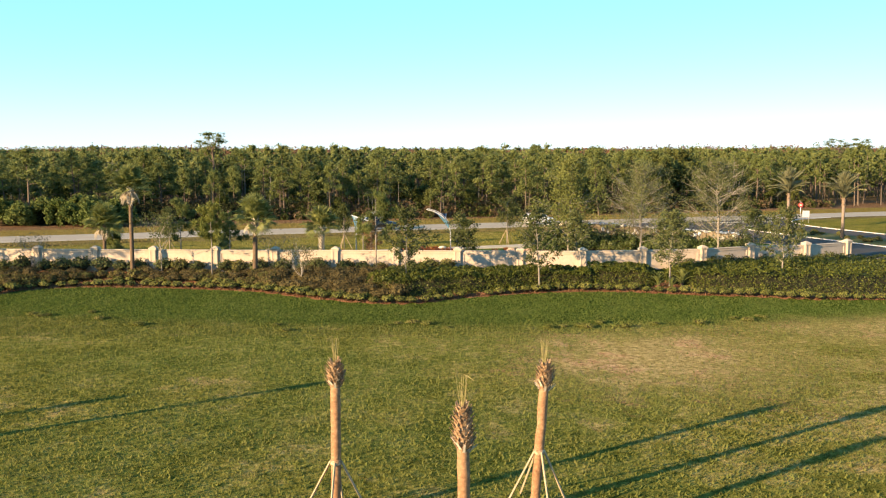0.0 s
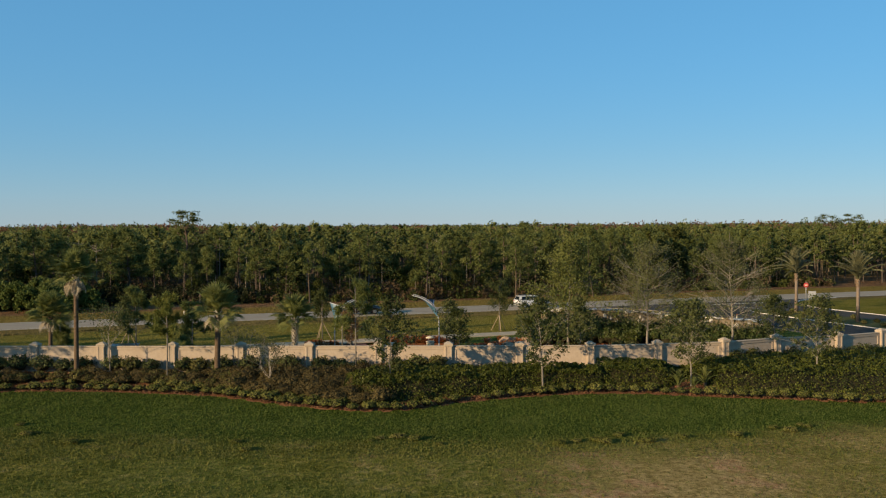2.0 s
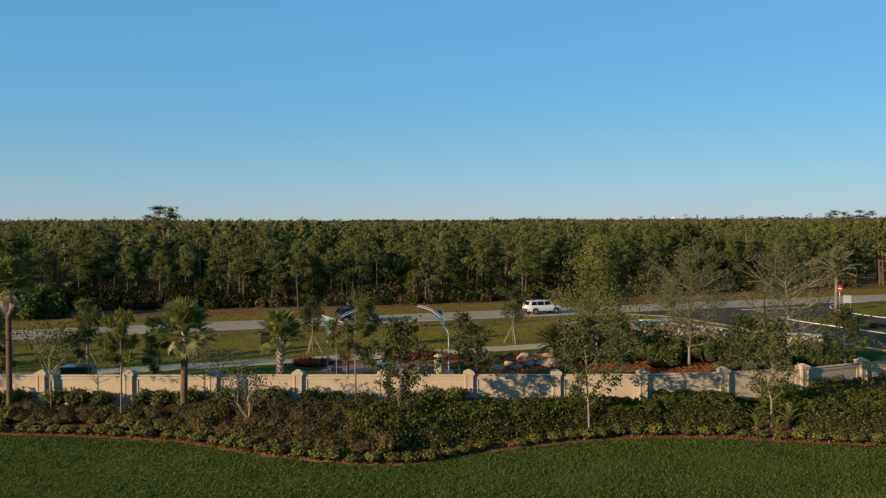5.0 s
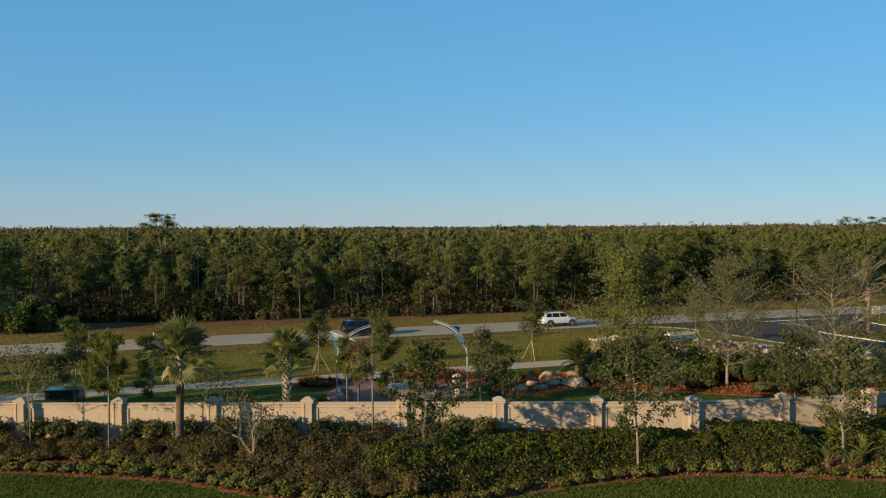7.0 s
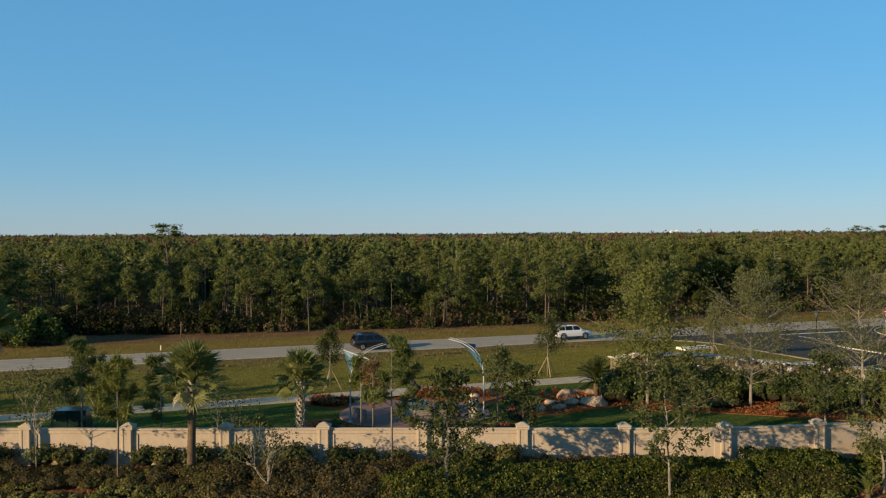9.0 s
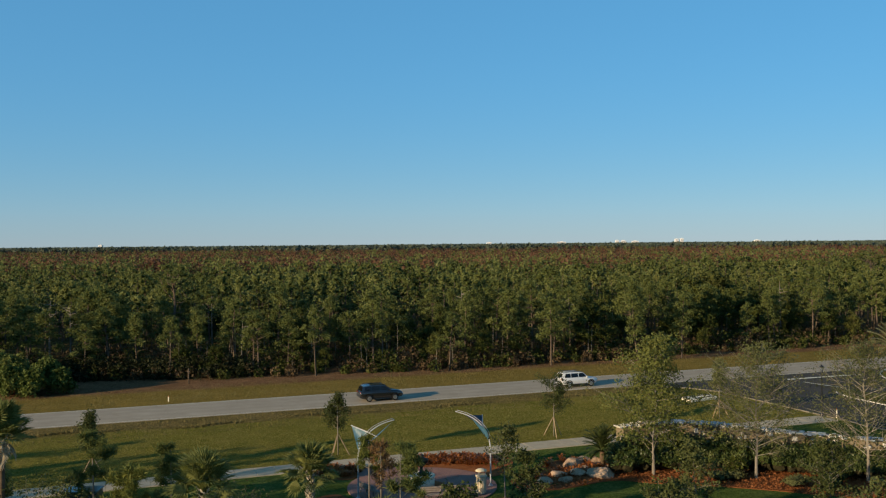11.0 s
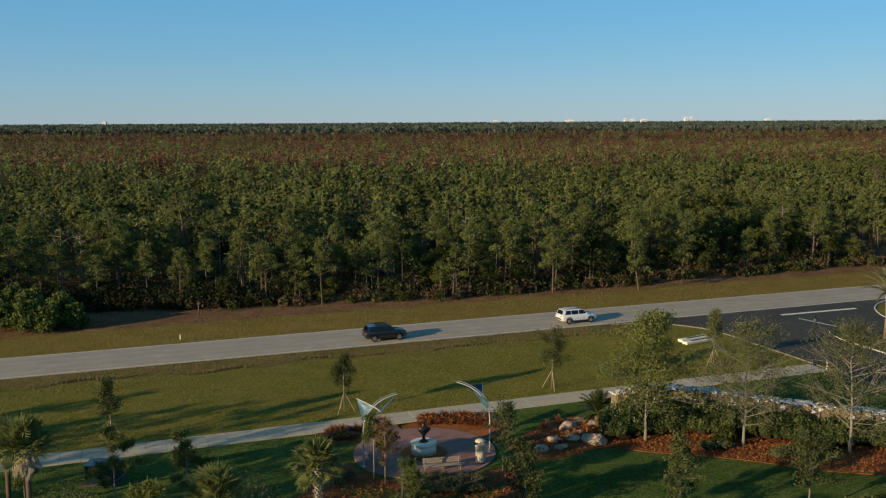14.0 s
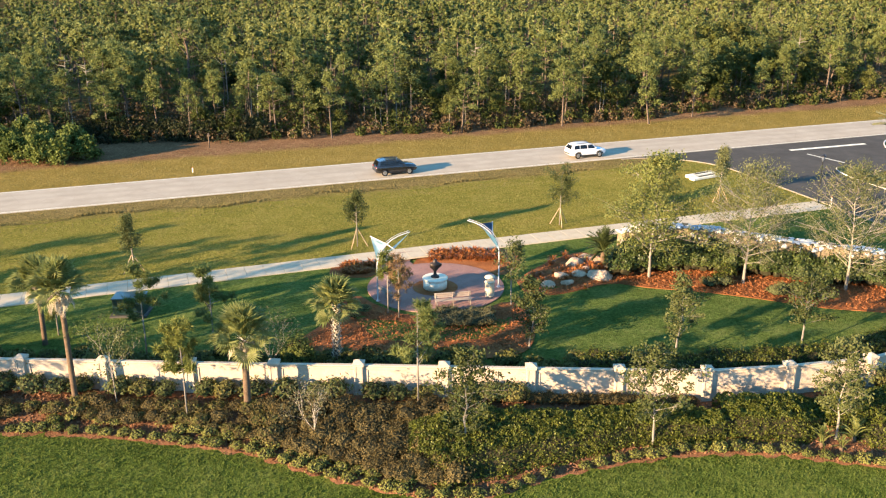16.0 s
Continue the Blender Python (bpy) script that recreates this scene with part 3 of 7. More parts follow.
LEDGE = [(13.1, 90.75), (14.98, 91.45), (17.97, 92.02), (20.8, 91.41), (23.44, 90.7), (26.54, 89.41), (29.73, 88.52), (33.0, 87.78)]
LX, LY, LZ = [p[0] for p in LEDGE], [p[1] for p in LEDGE], [3.15, 3.30, 3.24, 3.12, 2.88, 2.75, 2.58, 2.39]


def lawn_edge(x):
    return float(np.interp(x, EX, EY))


def ease(a, b, t):
    k = min(max((t - a) / (b - a), 0.0), 1.0)
    return k * k * (3 - 2 * k)


def ground_z(x, y):
    e = lawn_edge(x)
    w = float(np.interp(x, WX, WY))
    z = -1.2 + 0.65 * ease(56.5, 65, y)
    z += (0.1 - z) * ease(e, w - 1.2, y) - 0.10 * ease(w, w + 3, y)
    v = -S19 * x + C19 * y
    # a shallow swale between the footpath and the road
    z -= 0.28 * ease(99, 108.5, v) * (1 - ease(110.5, 114.6, v)) * (1 - ease(50, 60, C19 * x + S19 * y))
    return z


# Plan beyond the wall, stretched to fit the camera's last view on lower land.
VIEW_FIT = ((1.0444, -0.0094, 0.663), (0.0078, 1.0159, 1.121))
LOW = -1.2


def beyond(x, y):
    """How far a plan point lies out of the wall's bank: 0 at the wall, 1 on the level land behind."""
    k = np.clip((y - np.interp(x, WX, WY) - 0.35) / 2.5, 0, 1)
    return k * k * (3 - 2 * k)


def fit_to_view(x, y, z):
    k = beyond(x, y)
    u = VIEW_FIT[0][0] * x + VIEW_FIT[0][1] * y + VIEW_FIT[0][2]
    v = VIEW_FIT[1][0] * x + VIEW_FIT[1][1] * y + VIEW_FIT[1][2]
    # the round terrace is lowered and pushed back to fit the camera's views
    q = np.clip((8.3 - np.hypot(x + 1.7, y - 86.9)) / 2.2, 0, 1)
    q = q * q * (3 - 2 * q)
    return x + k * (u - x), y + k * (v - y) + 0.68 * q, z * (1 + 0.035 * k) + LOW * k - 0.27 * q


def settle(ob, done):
    """Lays a thing or ground cover beyond the wall, fitted to the camera's view."""
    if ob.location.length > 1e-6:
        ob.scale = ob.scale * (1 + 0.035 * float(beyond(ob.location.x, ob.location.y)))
        ob.location = [float(q) for q in fit_to_view(*ob.location)]
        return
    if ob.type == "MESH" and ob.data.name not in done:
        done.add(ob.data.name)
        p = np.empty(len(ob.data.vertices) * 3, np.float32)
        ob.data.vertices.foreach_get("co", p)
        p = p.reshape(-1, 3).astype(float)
        p = np.stack(fit_to_view(p[:, 0], p[:, 1], p[:, 2]), 1)
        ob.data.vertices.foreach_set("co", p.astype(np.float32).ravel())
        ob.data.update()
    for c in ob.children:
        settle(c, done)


# ---- the setting ----
def build_ground():
    xs = np.unique(np.concatenate([[-5000, -3000, -1500, -800, -400, -200, -120], np.arange(-70, 90, 2.0), np.arange(-13, 10, 1.0), [100, 120, 200, 400, 800, 1500, 3000, 5000]]))
    ys = np.unique(np.concatenate([[-1500, -400, -100, -40], np.arange(-20, 56, 3.0), np.arange(56, 76, 0.8), np.arange(76, 97, 1.0), np.arange(98, 150, 2.0), [155, 170, 200, 300, 600, 1200, 2400, 4900]]))
    bm = B()
    grid = [[bm.verts.new((x, y, ground_z(x, y))) for x in xs] for y in ys]
    for r0, r1 in zip(grid, grid[1:]):
        for k in range(len(xs) - 1):
            f = bm.faces.new((r0[k], r0[k + 1], r1[k + 1], r1[k]))
            f.smooth = True
    tagged(part("ground", bm, M["ground"]), "mown and rough grass, dry in patches, running into woods", "ground", kind="structure")


def sheet(name, pts, z, material, label, category, thick=0.05, kind="structure"):
    """A flat piece of ground cover with an outline and a small thickness."""
    bm = B()
    top = [bm.verts.new((x, y, z)) for x, y in pts]
    low = [bm.verts.new((x, y, z - thick)) for x, y in pts]
    f = bm.faces.new(top)
    n = len(pts)
    for k in range(n):
        bm.faces.new((low[k], low[(k + 1) % n], top[(k + 1) % n], top[k]))
    if f.normal.z < 0:
        bmesh.ops.reverse_faces(bm, faces=list(bm.faces))
    bm.normal_update()
    bmesh.ops.triangulate(bm, faces=[g for g in bm.faces if len(g.verts) > 4])
    for cut in (60, 93, 104):
        bmesh.ops.bisect_plane(bm, geom=list(bm.verts) + list(bm.edges) + list(bm.faces), plane_co=(*uv(0, cut), 0), plane_no=(-S19, C19, 0))
    return tagged(part(name, bm, material), label, category, kind=kind)


def smooth_line(pts, per=6):
    """A rounded line through points."""
    out = []
    p = [Vector((*q, 0)) if len(q) == 2 else Vector(q) for q in pts]
    for i in range(len(p) - 1):
        a, b, c, d = p[max(i - 1, 0)], p[i], p[i + 1], p[min(i + 2, len(p) - 1)]
        for k in range(per):
            t = k / per
            q = 0.5 * ((2 * b) + (c - a) * t + (2 * a - 5 * b + 4 * c - d) * t * t + (3 * b - a - 3 * c + d) * t ** 3)
            out.append((q.x, q.y))
    out.append((p[-1].x, p[-1].y))
    return out


def kerb(name, line, z, label, material="kerb"):
    """A raised concrete edging along a line."""
    bm = B()
    pr = []
    n = len(line)
    for i, (x, y) in enumerate(line):
        a = Vector((line[min(i + 1, n - 1)][0] - line[max(i - 1, 0)][0], line[min(i + 1, n - 1)][1] - line[max(i - 1, 0)][1], 0)).normalized()
        s = Vector((-a.y, a.x, 0))
        pr.append([bm.verts.new(Vector((x, y, 0)) + s * o + Vector((0, 0, h))) for o, h in ((-0.08, z - 0.12), (-0.07, z + 0.06), (-0.05, z + 0.08), (0.05, z + 0.08), (0.07, z + 0.06), (0.09, z - 0.12))])
    for r0, r1 in zip(pr, pr[1:]):
        for k in range(5):
            bm.faces.new((r0[k], r0[k + 1], r1[k + 1], r1[k]))
    bm.faces.new(pr[0])
    bm.faces.new(pr[-1][::-1])
    bmesh.ops.recalc_face_normals(bm, faces=list(bm.faces))
    return tagged(part(name, bm, M[material]), label, "kerb", kind="structure")


def build_roads():
    # main road, straight, along u
    bm = B()
    us = np.concatenate([[-700, -300], np.arange(-120, 240, 6.0), [320, 800]])
    rows = []
    for u in us:
        rows.append([bm.verts.new((*uv(u, v), h)) for v, h in ((115.0, -0.08), (115.05, 0.03), (119.3, 0.09), (123.6, 0.03), (123.65, -0.05))])
    for r0, r1 in zip(rows, rows[1:]):
        for k in range(4):
            bm.faces.new((r0[k + 1], r0[k], r1[k], r1[k + 1]))
    bmesh.ops.recalc_face_normals(bm, faces=list(bm.faces))
    road = tagged(part("road", bm, M["road"]), "worn pale grey two-lane road", "road", kind="structure")
    for v, name in ((115.35, "edge_line"), (123.3, "edge_line")):
        b2 = B()
        lo = [(b2.verts.new((*uv(u, v - 0.06), 0.042)), b2.verts.new((*uv(u, v + 0.06), 0.042))) for u in us]
        for a, b in zip(lo, lo[1:]):
            b2.faces.new((a[0], b[0], b[1], a[1]))
        part(name, b2, M["paint_line"], road, "worn white edge line")
    # side road with a flared mouth
    arc = [uv(71.4 - 9.5 + 9.5 * math.cos(a), 105.0 + 9.9 * math.sin(a)) for a in np.linspace(0, math.pi / 2, 10)]
    left = [uv(71.4, 40.0), uv(71.4, 92.0)] + arc
    corner = smooth_line([uv(93.3, 90), uv(93.3, 99), uv(94.0, 103.2), uv(95.6, 107.4), uv(98.6, 111.3), uv(103, 113.9), uv(109, 114.9)], 4)
    right = [uv(150, 115.2)] + corner[::-1] + [uv(93.3, 40)]
    sheet("side_road", left + right, 0.05, M["asphalt"], "new dark asphalt side road", "road", 0.15)
    kerb("kerb", [uv(71.4 - 0.1, v) for v in np.linspace(60, 92, 8)] + [uv(71.4 - 9.6 + 9.5 * math.cos(a), 105.0 + 9.5 * math.sin(a)) for a in np.linspace(0.15, math.pi / 2, 10)], 0.03, "pale concrete kerb round the junction corner")
    # planted median and its kerb
    med = smooth_line([uv(81.0, 60), uv(81.0, 80), uv(81.1, 95), uv(81.7, 100), uv(83.2, 102.3), uv(85.0, 100.4), uv(86.3, 95), uv(87.0, 85), uv(87.3, 72), uv(87.4, 60)], 5)
    sheet("median", med, 0.19, M["ground_plain"], "grassy median strip with low shrubs", "median", 0.2)
    kerb("kerb", med, 0.06, "pale concrete kerb round the planted median", "ledgecap")
    kerb("kerb", [uv(93.4, 60)] + corner, 0.04, "pale concrete kerb round the far junction corner", "ledgecap")
    b3 = B()
    for a, b, w in (((84.0, 111.6), (95.6, 111.4), 0.3), ((84.6, 109.2), (85.6, 104.0), 0.12)):
        p, q = Vector((*uv(*a), 0.058)), Vector((*uv(*b), 0.058))
        s = (q - p).normalized().cross(Vector((0, 0, 1))) * w
        b3.faces.new([b3.verts.new(k) for k in (p - s, q - s, q + s, p + s)])
    bmesh.ops.recalc_face_normals(b3, faces=list(b3.faces))
    tagged(part("road_marking", b3, M["paint_line"]), "white painted stop bar on dark asphalt", "road marking", kind="structure")


def build_wall():
    """The garden wall: bays of framed stucco panels between capped piers."""
    root = thing("perimeter_wall", pose(0, 0, 0), "cream stucco garden wall with capped piers and recessed panels", "wall", kind="structure")
    # one pier, shared by all
    bm = B()
    box(bm, (0, 0, -0.6), (0.66, 0.66, 1.8), bevel=0.02)
    box(bm, (0, 0, 1.02), (0.54, 0.54, 1.9), bevel=0.015)
    for sx, sy in ((0, -1), (0, 1), (1, 0), (-1, 0)):
        for o in (-0.19, 0.19):
            box(bm, (sx * 0.275 + (o if sy else 0), sy * 0.275 + (o if sx else 0), 1.1), (0.10 if sy else 0.045, 0.10 if sx else 0.045, 1.7), bevel=0.01)
    pier = mesh_of("pier", bm, M["stucco"])
    bm = B()
    box(bm, (0, 0, 2.0), (0.64, 0.64, 0.09), bevel=0.02)
    box(bm, (0, 0, 2.10), (0.68, 0.68, 0.11), bevel=0.03)
    box(bm, (0, 0, 2.22), (0.60, 0.60, 0.14), bevel=0.02, taper=0.25)
    cap = mesh_of("cap", bm, M["coping"])
    for i, (x, y) in enumerate(WALL):
        a = WALL[min(i + 1, len(WALL) - 1)]
        b = WALL[max(i - 1, 0)]
        rz = math.degrees(math.atan2(a[1] - b[1], a[0] - b[0]))
        for me in (pier, cap):
            ob = part(me.name, me, None, root)
            ob.matrix_basis = pose(x, y, 0, 0, 0, rz)
    for (x0, y0), (x1, y1) in zip(WALL, WALL[1:]):
        d = math.hypot(x1 - x0, y1 - y0)
        m = pose((x0 + x1) / 2, (y0 + y1) / 2, 0, 0, 0, math.degrees(math.atan2(y1 - y0, x1 - x0)))
        ln = d - 0.5
        bm = B()
        box(bm, (0, 0, 0.2), (ln, 0.16, 3.5))
        for s in (-1, 1):
            box(bm, (0, s * 0.10, 0.16), (ln, 0.06, 0.62), bevel=0.01)
            box(bm, (0, s * 0.10, 1.80), (ln, 0.045, 0.14), bevel=0.01)
            for e in (-1, 1):
                box(bm, (e * (ln / 2 - 0.14), s * 0.10, 1.08), (0.28, 0.056, 1.24), bevel=0.01)
        ob = part("panel", bm, M["stucco"], root)
        ob.matrix_basis = m
        bm = B()
        box(bm, (0, 0, 1.945), (ln, 0.27, 0.09), bevel=0.025)
        ob = part("coping", bm, M["coping"], root)
        ob.matrix_basis = m


def build_beds():
    # the long bed in front of the wall, draped over its bank
    bm = B()
    xs = np.arange(-60, 60, 0.6)
    rows = []
    for x in xs:
        e, w = lawn_edge(x), float(np.interp(x, WX, WY)) - 0.05
        rg = 0.10 * math.sin(x * 3.1) + 0.06 * math.sin(x * 7.7)
        e -= 0.50
        ring = [bm.verts.new((x, e + rg - 0.02, ground_z(x, e + rg) - 0.3))]
        for k in range(9):
            y = e + rg + (w - e - rg) * k / 8
            ring.append(bm.verts.new((x, y, ground_z(x, y) + (-0.07, 0.05)[min(k, 1)] + 0.03 * min(k, 1) * math.sin(x * 5 + k * 2.2))))
        rows.append(ring)
    for r0, r1 in zip(rows, rows[1:]):
        for k in range(9):
            f = bm.faces.new((r0[k], r1[k], r1[k + 1], r0[k + 1]))
            f.smooth = True
    tagged(part("mulch_bed", bm, M["oldmulch"]), "long bank of orange-brown bark mulch below the wall", "mulch bed", kind="structure")
    right = smooth_line([(5.2, 84.6), (8, 85.2), (11.8, 87.2), (14.6, 86.3), (18.7, 85.3), (22.5, 83.9), (26, 82.3), (30.5, 81.3), (34, 80.9), (37.5, 82)], 4)
    back = smooth_line([(37.5, 85.5), (34.5, 87.6), (30, 89.4), (24.5, 91.4), (20, 92.3), (15, 92.6), (12.2, 93.6), (10.2, 94.5), (7.0, 91.5), (4.6, 88.0)], 4)
    sheet("mulch_bed", right + back, 0.045, M["mulch"], "curving bed of orange-brown mulch under pale trees", "mulch bed")
    near = smooth_line([(-11.5, 75.8), (-9.5, 79.5), (-9.0, 83.0), (-7.6, 84.6), (-6.2, 83.0), (-4.0, 81.1), (-1.5, 80.6), (1.0, 81.0), (3.2, 83.2), (4.6, 82.6), (5.2, 79.5), (4.4, 75.4), (2.0, 74.0), (-4, 73.8), (-9, 74.3), (-11.5, 75.8)], 4)
    sheet("mulch_bed", near[:-1], 0.10, M["mulch"], "bed of orange-brown mulch beside the round terrace", "mulch bed")
    sheet("mulch_bed", smooth_line([(-10.2, 89.6), (-8.6, 88.8), (-6.9, 88.9), (-6.3, 90.6), (-6.9, 92.2), (-8.4, 92.3), (-10.0, 91.4), (-10.2, 89.6)], 4)[:-1], 0.04, M["mulch"], "small mulched bed of red plants", "mulch bed")
    sheet("mulch_bed", smooth_line([(-3.6, 91.9), (-1.5, 91.8), (1.5, 91.0), (3.6, 89.2), (5.2, 92.0), (4.6, 95.4), (1.0, 95.4), (-2.5, 94.5), (-3.6, 91.9)], 4)[:-1], 0.04, M["mulch"], "mulched crescent of red plants behind the terrace", "mulch bed")
    # round paved terrace and the way to the footpath
    ring = [(-1.7 + 5.3 * math.cos(a), 86.7 + 5.3 * math.sin(a)) for a in np.linspace(0, 2 * math.pi, 49)[:-1]]
    sheet("terrace", ring, 0.075, M["pavers"], "round terrace of reddish brick pavers", "terrace", 0.1)
    sheet("terrace_path", [(-6.4, 89.0), (-3.0, 90.4), (-3.9, 92.4), (-3.6, 95.0), (-6.6, 94.0), (-6.6, 91.5)], 0.065, M["pavers"], "short brick path joining terrace and footpath", "path", 0.1)


def build_footpath():
    """A concrete footpath of separate slabs."""
    root = thing("footpath", pose(0, 0, 0), "pale concrete footpath with sawn joints", "footpath", kind="structure")
    bm = B()
    box(bm, (0, 0, 0), (1.49, 2.55, 0.12), bevel=0.012)
    slab = mesh_of("slab", bm, M["concrete"])
    rng = rng_of(5)
    for u in np.arange(-62, 71, 1.5):
        ob = part("slab", slab, None, root)
        ob.matrix_basis = pose(*uv(u, 90.5), 0.01 + rng.uniform(-0.006, 0.006), rng.uniform(-0.2, 0.2), 0, 19.3)


def build_lawn_blades():
    """Tufts of grass that catch the low sun."""
    rng = rng_of(11)
    n = 160000
    y = np.concatenate([8 + 57 * rng.uniform(0, 1, n) ** 1.25, rng.uniform(50, 66, 70000)])
    x = rng.uniform(-1, 1, len(y)) * (0.50 * (y + 8) + 2) + 1.5
    e = np.interp(x, EX, EY)
    thin = np.clip((y - 8) / 22, 0, 1) * np.clip((0.50 * (y + 8) + 2 - np.abs(x - 1.5)) / 6, 0, 1)
    keep = (y < e - 0.1) & (rng.uniform(size=len(y)) < thin)
    x, y, e = x[keep], y[keep], e[keep]
    edge = 53.5 + 0.0042 * x * x - 0.02 * x
    dry = np.exp(-((x - 14) ** 2 + (0.95 * (y - 45)) ** 2) / 40) + np.exp(-((x - 30) ** 2 + (1.5 * (y - 53)) ** 2) / 120)
    keep = rng.uniform(size=len(x)) > dry * 0.9
    x, y, edge = x[keep], y[keep], edge[keep]
    lush = y > edge + rng.normal(0, 0.8, len(y))
    z = np.array([ground_z(a, b) for a, b in zip(x, y)])
    p = np.stack([x, y, z], 1)
    for sel, name, mat, h, lab in ((~lush, "lawn_tufts", M["blade"], 0.085, "short uneven tufts of mown lawn grass"), (lush, "lush_grass_tufts", M["lushblade"], 0.085, "longer dark green grass below the bed")):
        q = p[sel]
        k = len(q)
        a = rnd_dirs(rng, k) * np.array([1, 1, 0.0])
        hh = h * rng.uniform(0.5, 1.5, k)
        w = rng.uniform(0.02, 0.06, k)[:, None]
        tip = q + np.stack([rng.normal(0, 0.05, k), rng.normal(0, 0.05, k), hh], 1)
        tagged(new(name, soup(name, np.stack([q - a * w, q + a * w, tip], 1), [mat])), lab, "grass", kind="stuff")


def build_far_verge_tufts():
    rng = rng_of(12)
    n = 22000
    u = rng.uniform(-35, 95, n)
    v = np.where(rng.uniform(size=n) < 0.55, rng.uniform(108.5, 114.9, n), rng.uniform(123.8, 136, n))
    p = np.stack([C19 * u - S19 * v, S19 * u + C19 * v, np.zeros(n)], 1)
    keep = (u < 60) | (v > 116)
    p = p[keep]
    p[:, 2] = [ground_z(a, b) for a, b in p[:, :2]]
    k = len(p)
    a = rnd_dirs(rng, k) * np.array([1, 1, 0.0])
    w = rng.uniform(0.015, 0.06, k)[:, None]
    tip = p + np.stack([rng.normal(0, 0.08, k), rng.normal(0, 0.08, k), rng.uniform(0.05, 0.18, k)], 1)
    # mown turf of the wide verge
    u = rng.uniform(-36, 66, 52000)
    v = rng.uniform(91.7, 109.5, len(u))
    q = np.stack([C19 * u - S19 * v, S19 * u + C19 * v, np.zeros(len(u))], 1)
    q[:, 2] = [ground_z(a, b) for a, b in q[:, :2]]
    a1 = rnd_dirs(rng, len(q)) * np.array([1, 1, 0.0])
    w1 = rng.uniform(0.02, 0.06, len(q))[:, None]
    tip1 = q + np.stack([rng.normal(0, 0.05, len(q)), rng.normal(0, 0.05, len(q)), rng.uniform(0.03, 0.07, len(q))], 1)
    tagged(new("verge_turf", soup("verge_turf", np.stack([q - a1 * w1, q + a1 * w1, tip1], 1), [M["vergeblade"]])), "short tufts of mown grass on the wide verge", "grass", kind="stuff")
    # a fringe of grass added for the shadow line along the swale's foot
    u = rng.uniform(-45, 62, 7000)
    v = 111.9 + 0.5 * np.sin(u * 0.31) + 0.3 * np.sin(u * 0.83) + rng.normal(0, 0.16, len(u))
    q = np.stack([C19 * u - S19 * v, S19 * u + C19 * v, np.zeros(len(u))], 1)
    q[:, 2] = [ground_z(a, b) for a, b in q[:, :2]]
    a2 = rnd_dirs(rng, len(q)) * np.array([1, 1, 0.0])
    w2 = rng.uniform(0.03, 0.09, len(q))[:, None]
    tip2 = q + np.stack([rng.normal(0, 0.08, len(q)), rng.normal(0, 0.08, len(q)), rng.uniform(0.12, 0.38, len(q)) * (0.6 + 0.4 * np.sin(u * 0.5))], 1)
    tagged(new("ditch_grass", soup("ditch_grass", np.stack([q - a2 * w2, q + a2 * w2, tip2], 1), [M["rough_grass"]])), "grass added to stand in for the ditch bank's shadow line", "grass", kind="stuff")
    tagged(new("roadside_grass", soup("roadside_grass", np.stack([p - a * w, p + a * w, tip], 1), [M["rough_grass"]])), "rough brownish grass along the road", "grass", kind="stuff")


M["ground_plain"] = rough_stuff("median_turf", (0.060, 0.070, 0.020), (0.105, 0.105, 0.034), (0.16, 0.14, 0.055), 6, 0.6, 0.9, 0.06)
M["rough_grass"] = leafy("rough_grass", (0.120, 0.105, 0.032), (0.175, 0.145, 0.050), (0.24, 0.19, 0.08), 0.4, 0.25, 0.8, 0.1)


def inside(x, y, poly):
    """Whether plan points lie within an outline."""
    hit = np.zeros(len(x), bool)
    for (x0, y0), (x1, y1) in zip(poly, poly[1:] + poly[:1]):
        hit ^= ((y0 > y) != (y1 > y)) & (x < (x1 - x0) * (y - y0) / (y1 - y0 + 1e-9) + x0)
    return hit


def build_mulch_chips():
    """Loose bark chips over the beds."""
    rng = rng_of(14)
    right = [(5.2, 84.6), (8, 85.2), (11.8, 87.2), (18.7, 85.3), (26, 82.3), (30.5, 81.3), (36, 80.5), (37, 86), (30, 88), (20, 91), (13.5, 92), (7.0, 91)]
    near = [(-11, 75.8), (-9.2, 79.5), (-8.8, 83.0), (-7.6, 84.2), (-6.2, 82.8), (-4.0, 80.9), (-1.5, 80.4), (1.0, 80.8), (3.2, 82.8), (4.4, 82.2), (5.0, 79.5), (4.2, 75.6), (-4, 74), (-9, 74.5)]
    x = np.concatenate([rng.uniform(4, 38, 26000), rng.uniform(-11.5, 5.5, 9000)])
    y = np.concatenate([rng.uniform(80, 97, 26000), rng.uniform(73.8, 85, 9000)])
    ok = inside(x, y, right) | inside(x, y, near)
    p = np.stack([x[ok], y[ok], np.full(ok.sum(), 0.11)], 1)
    xs = rng.uniform(-44, 40, 26000)
    e, w = np.interp(xs, EX, EY), np.interp(xs, WX, WY)
    ys = e + 0.1 + (w - e - 0.5) * rng.uniform(0, 1, len(xs)) ** 1.5
    q = np.stack([xs, ys, [ground_z(a, b) + 0.075 for a, b in zip(xs, ys)]], 1)
    for p, mat, lab in ((p, "chips", "loose orange-brown bark chips over the garden beds"), (q, "oldchips", "loose weathered bark chips below the wall")):
        p[:, 2] += rng.uniform(-0.01, 0.05, len(p))
        up = np.tile([0.0, 0.0, 0.9], (len(p), 1))
        tagged(new("mulch_chips", soup("mulch_chips", leaf_tris(rng, p, 0.17, 0.45, 0.0, up), [M[mat]])), lab, "mulch", kind="stuff")


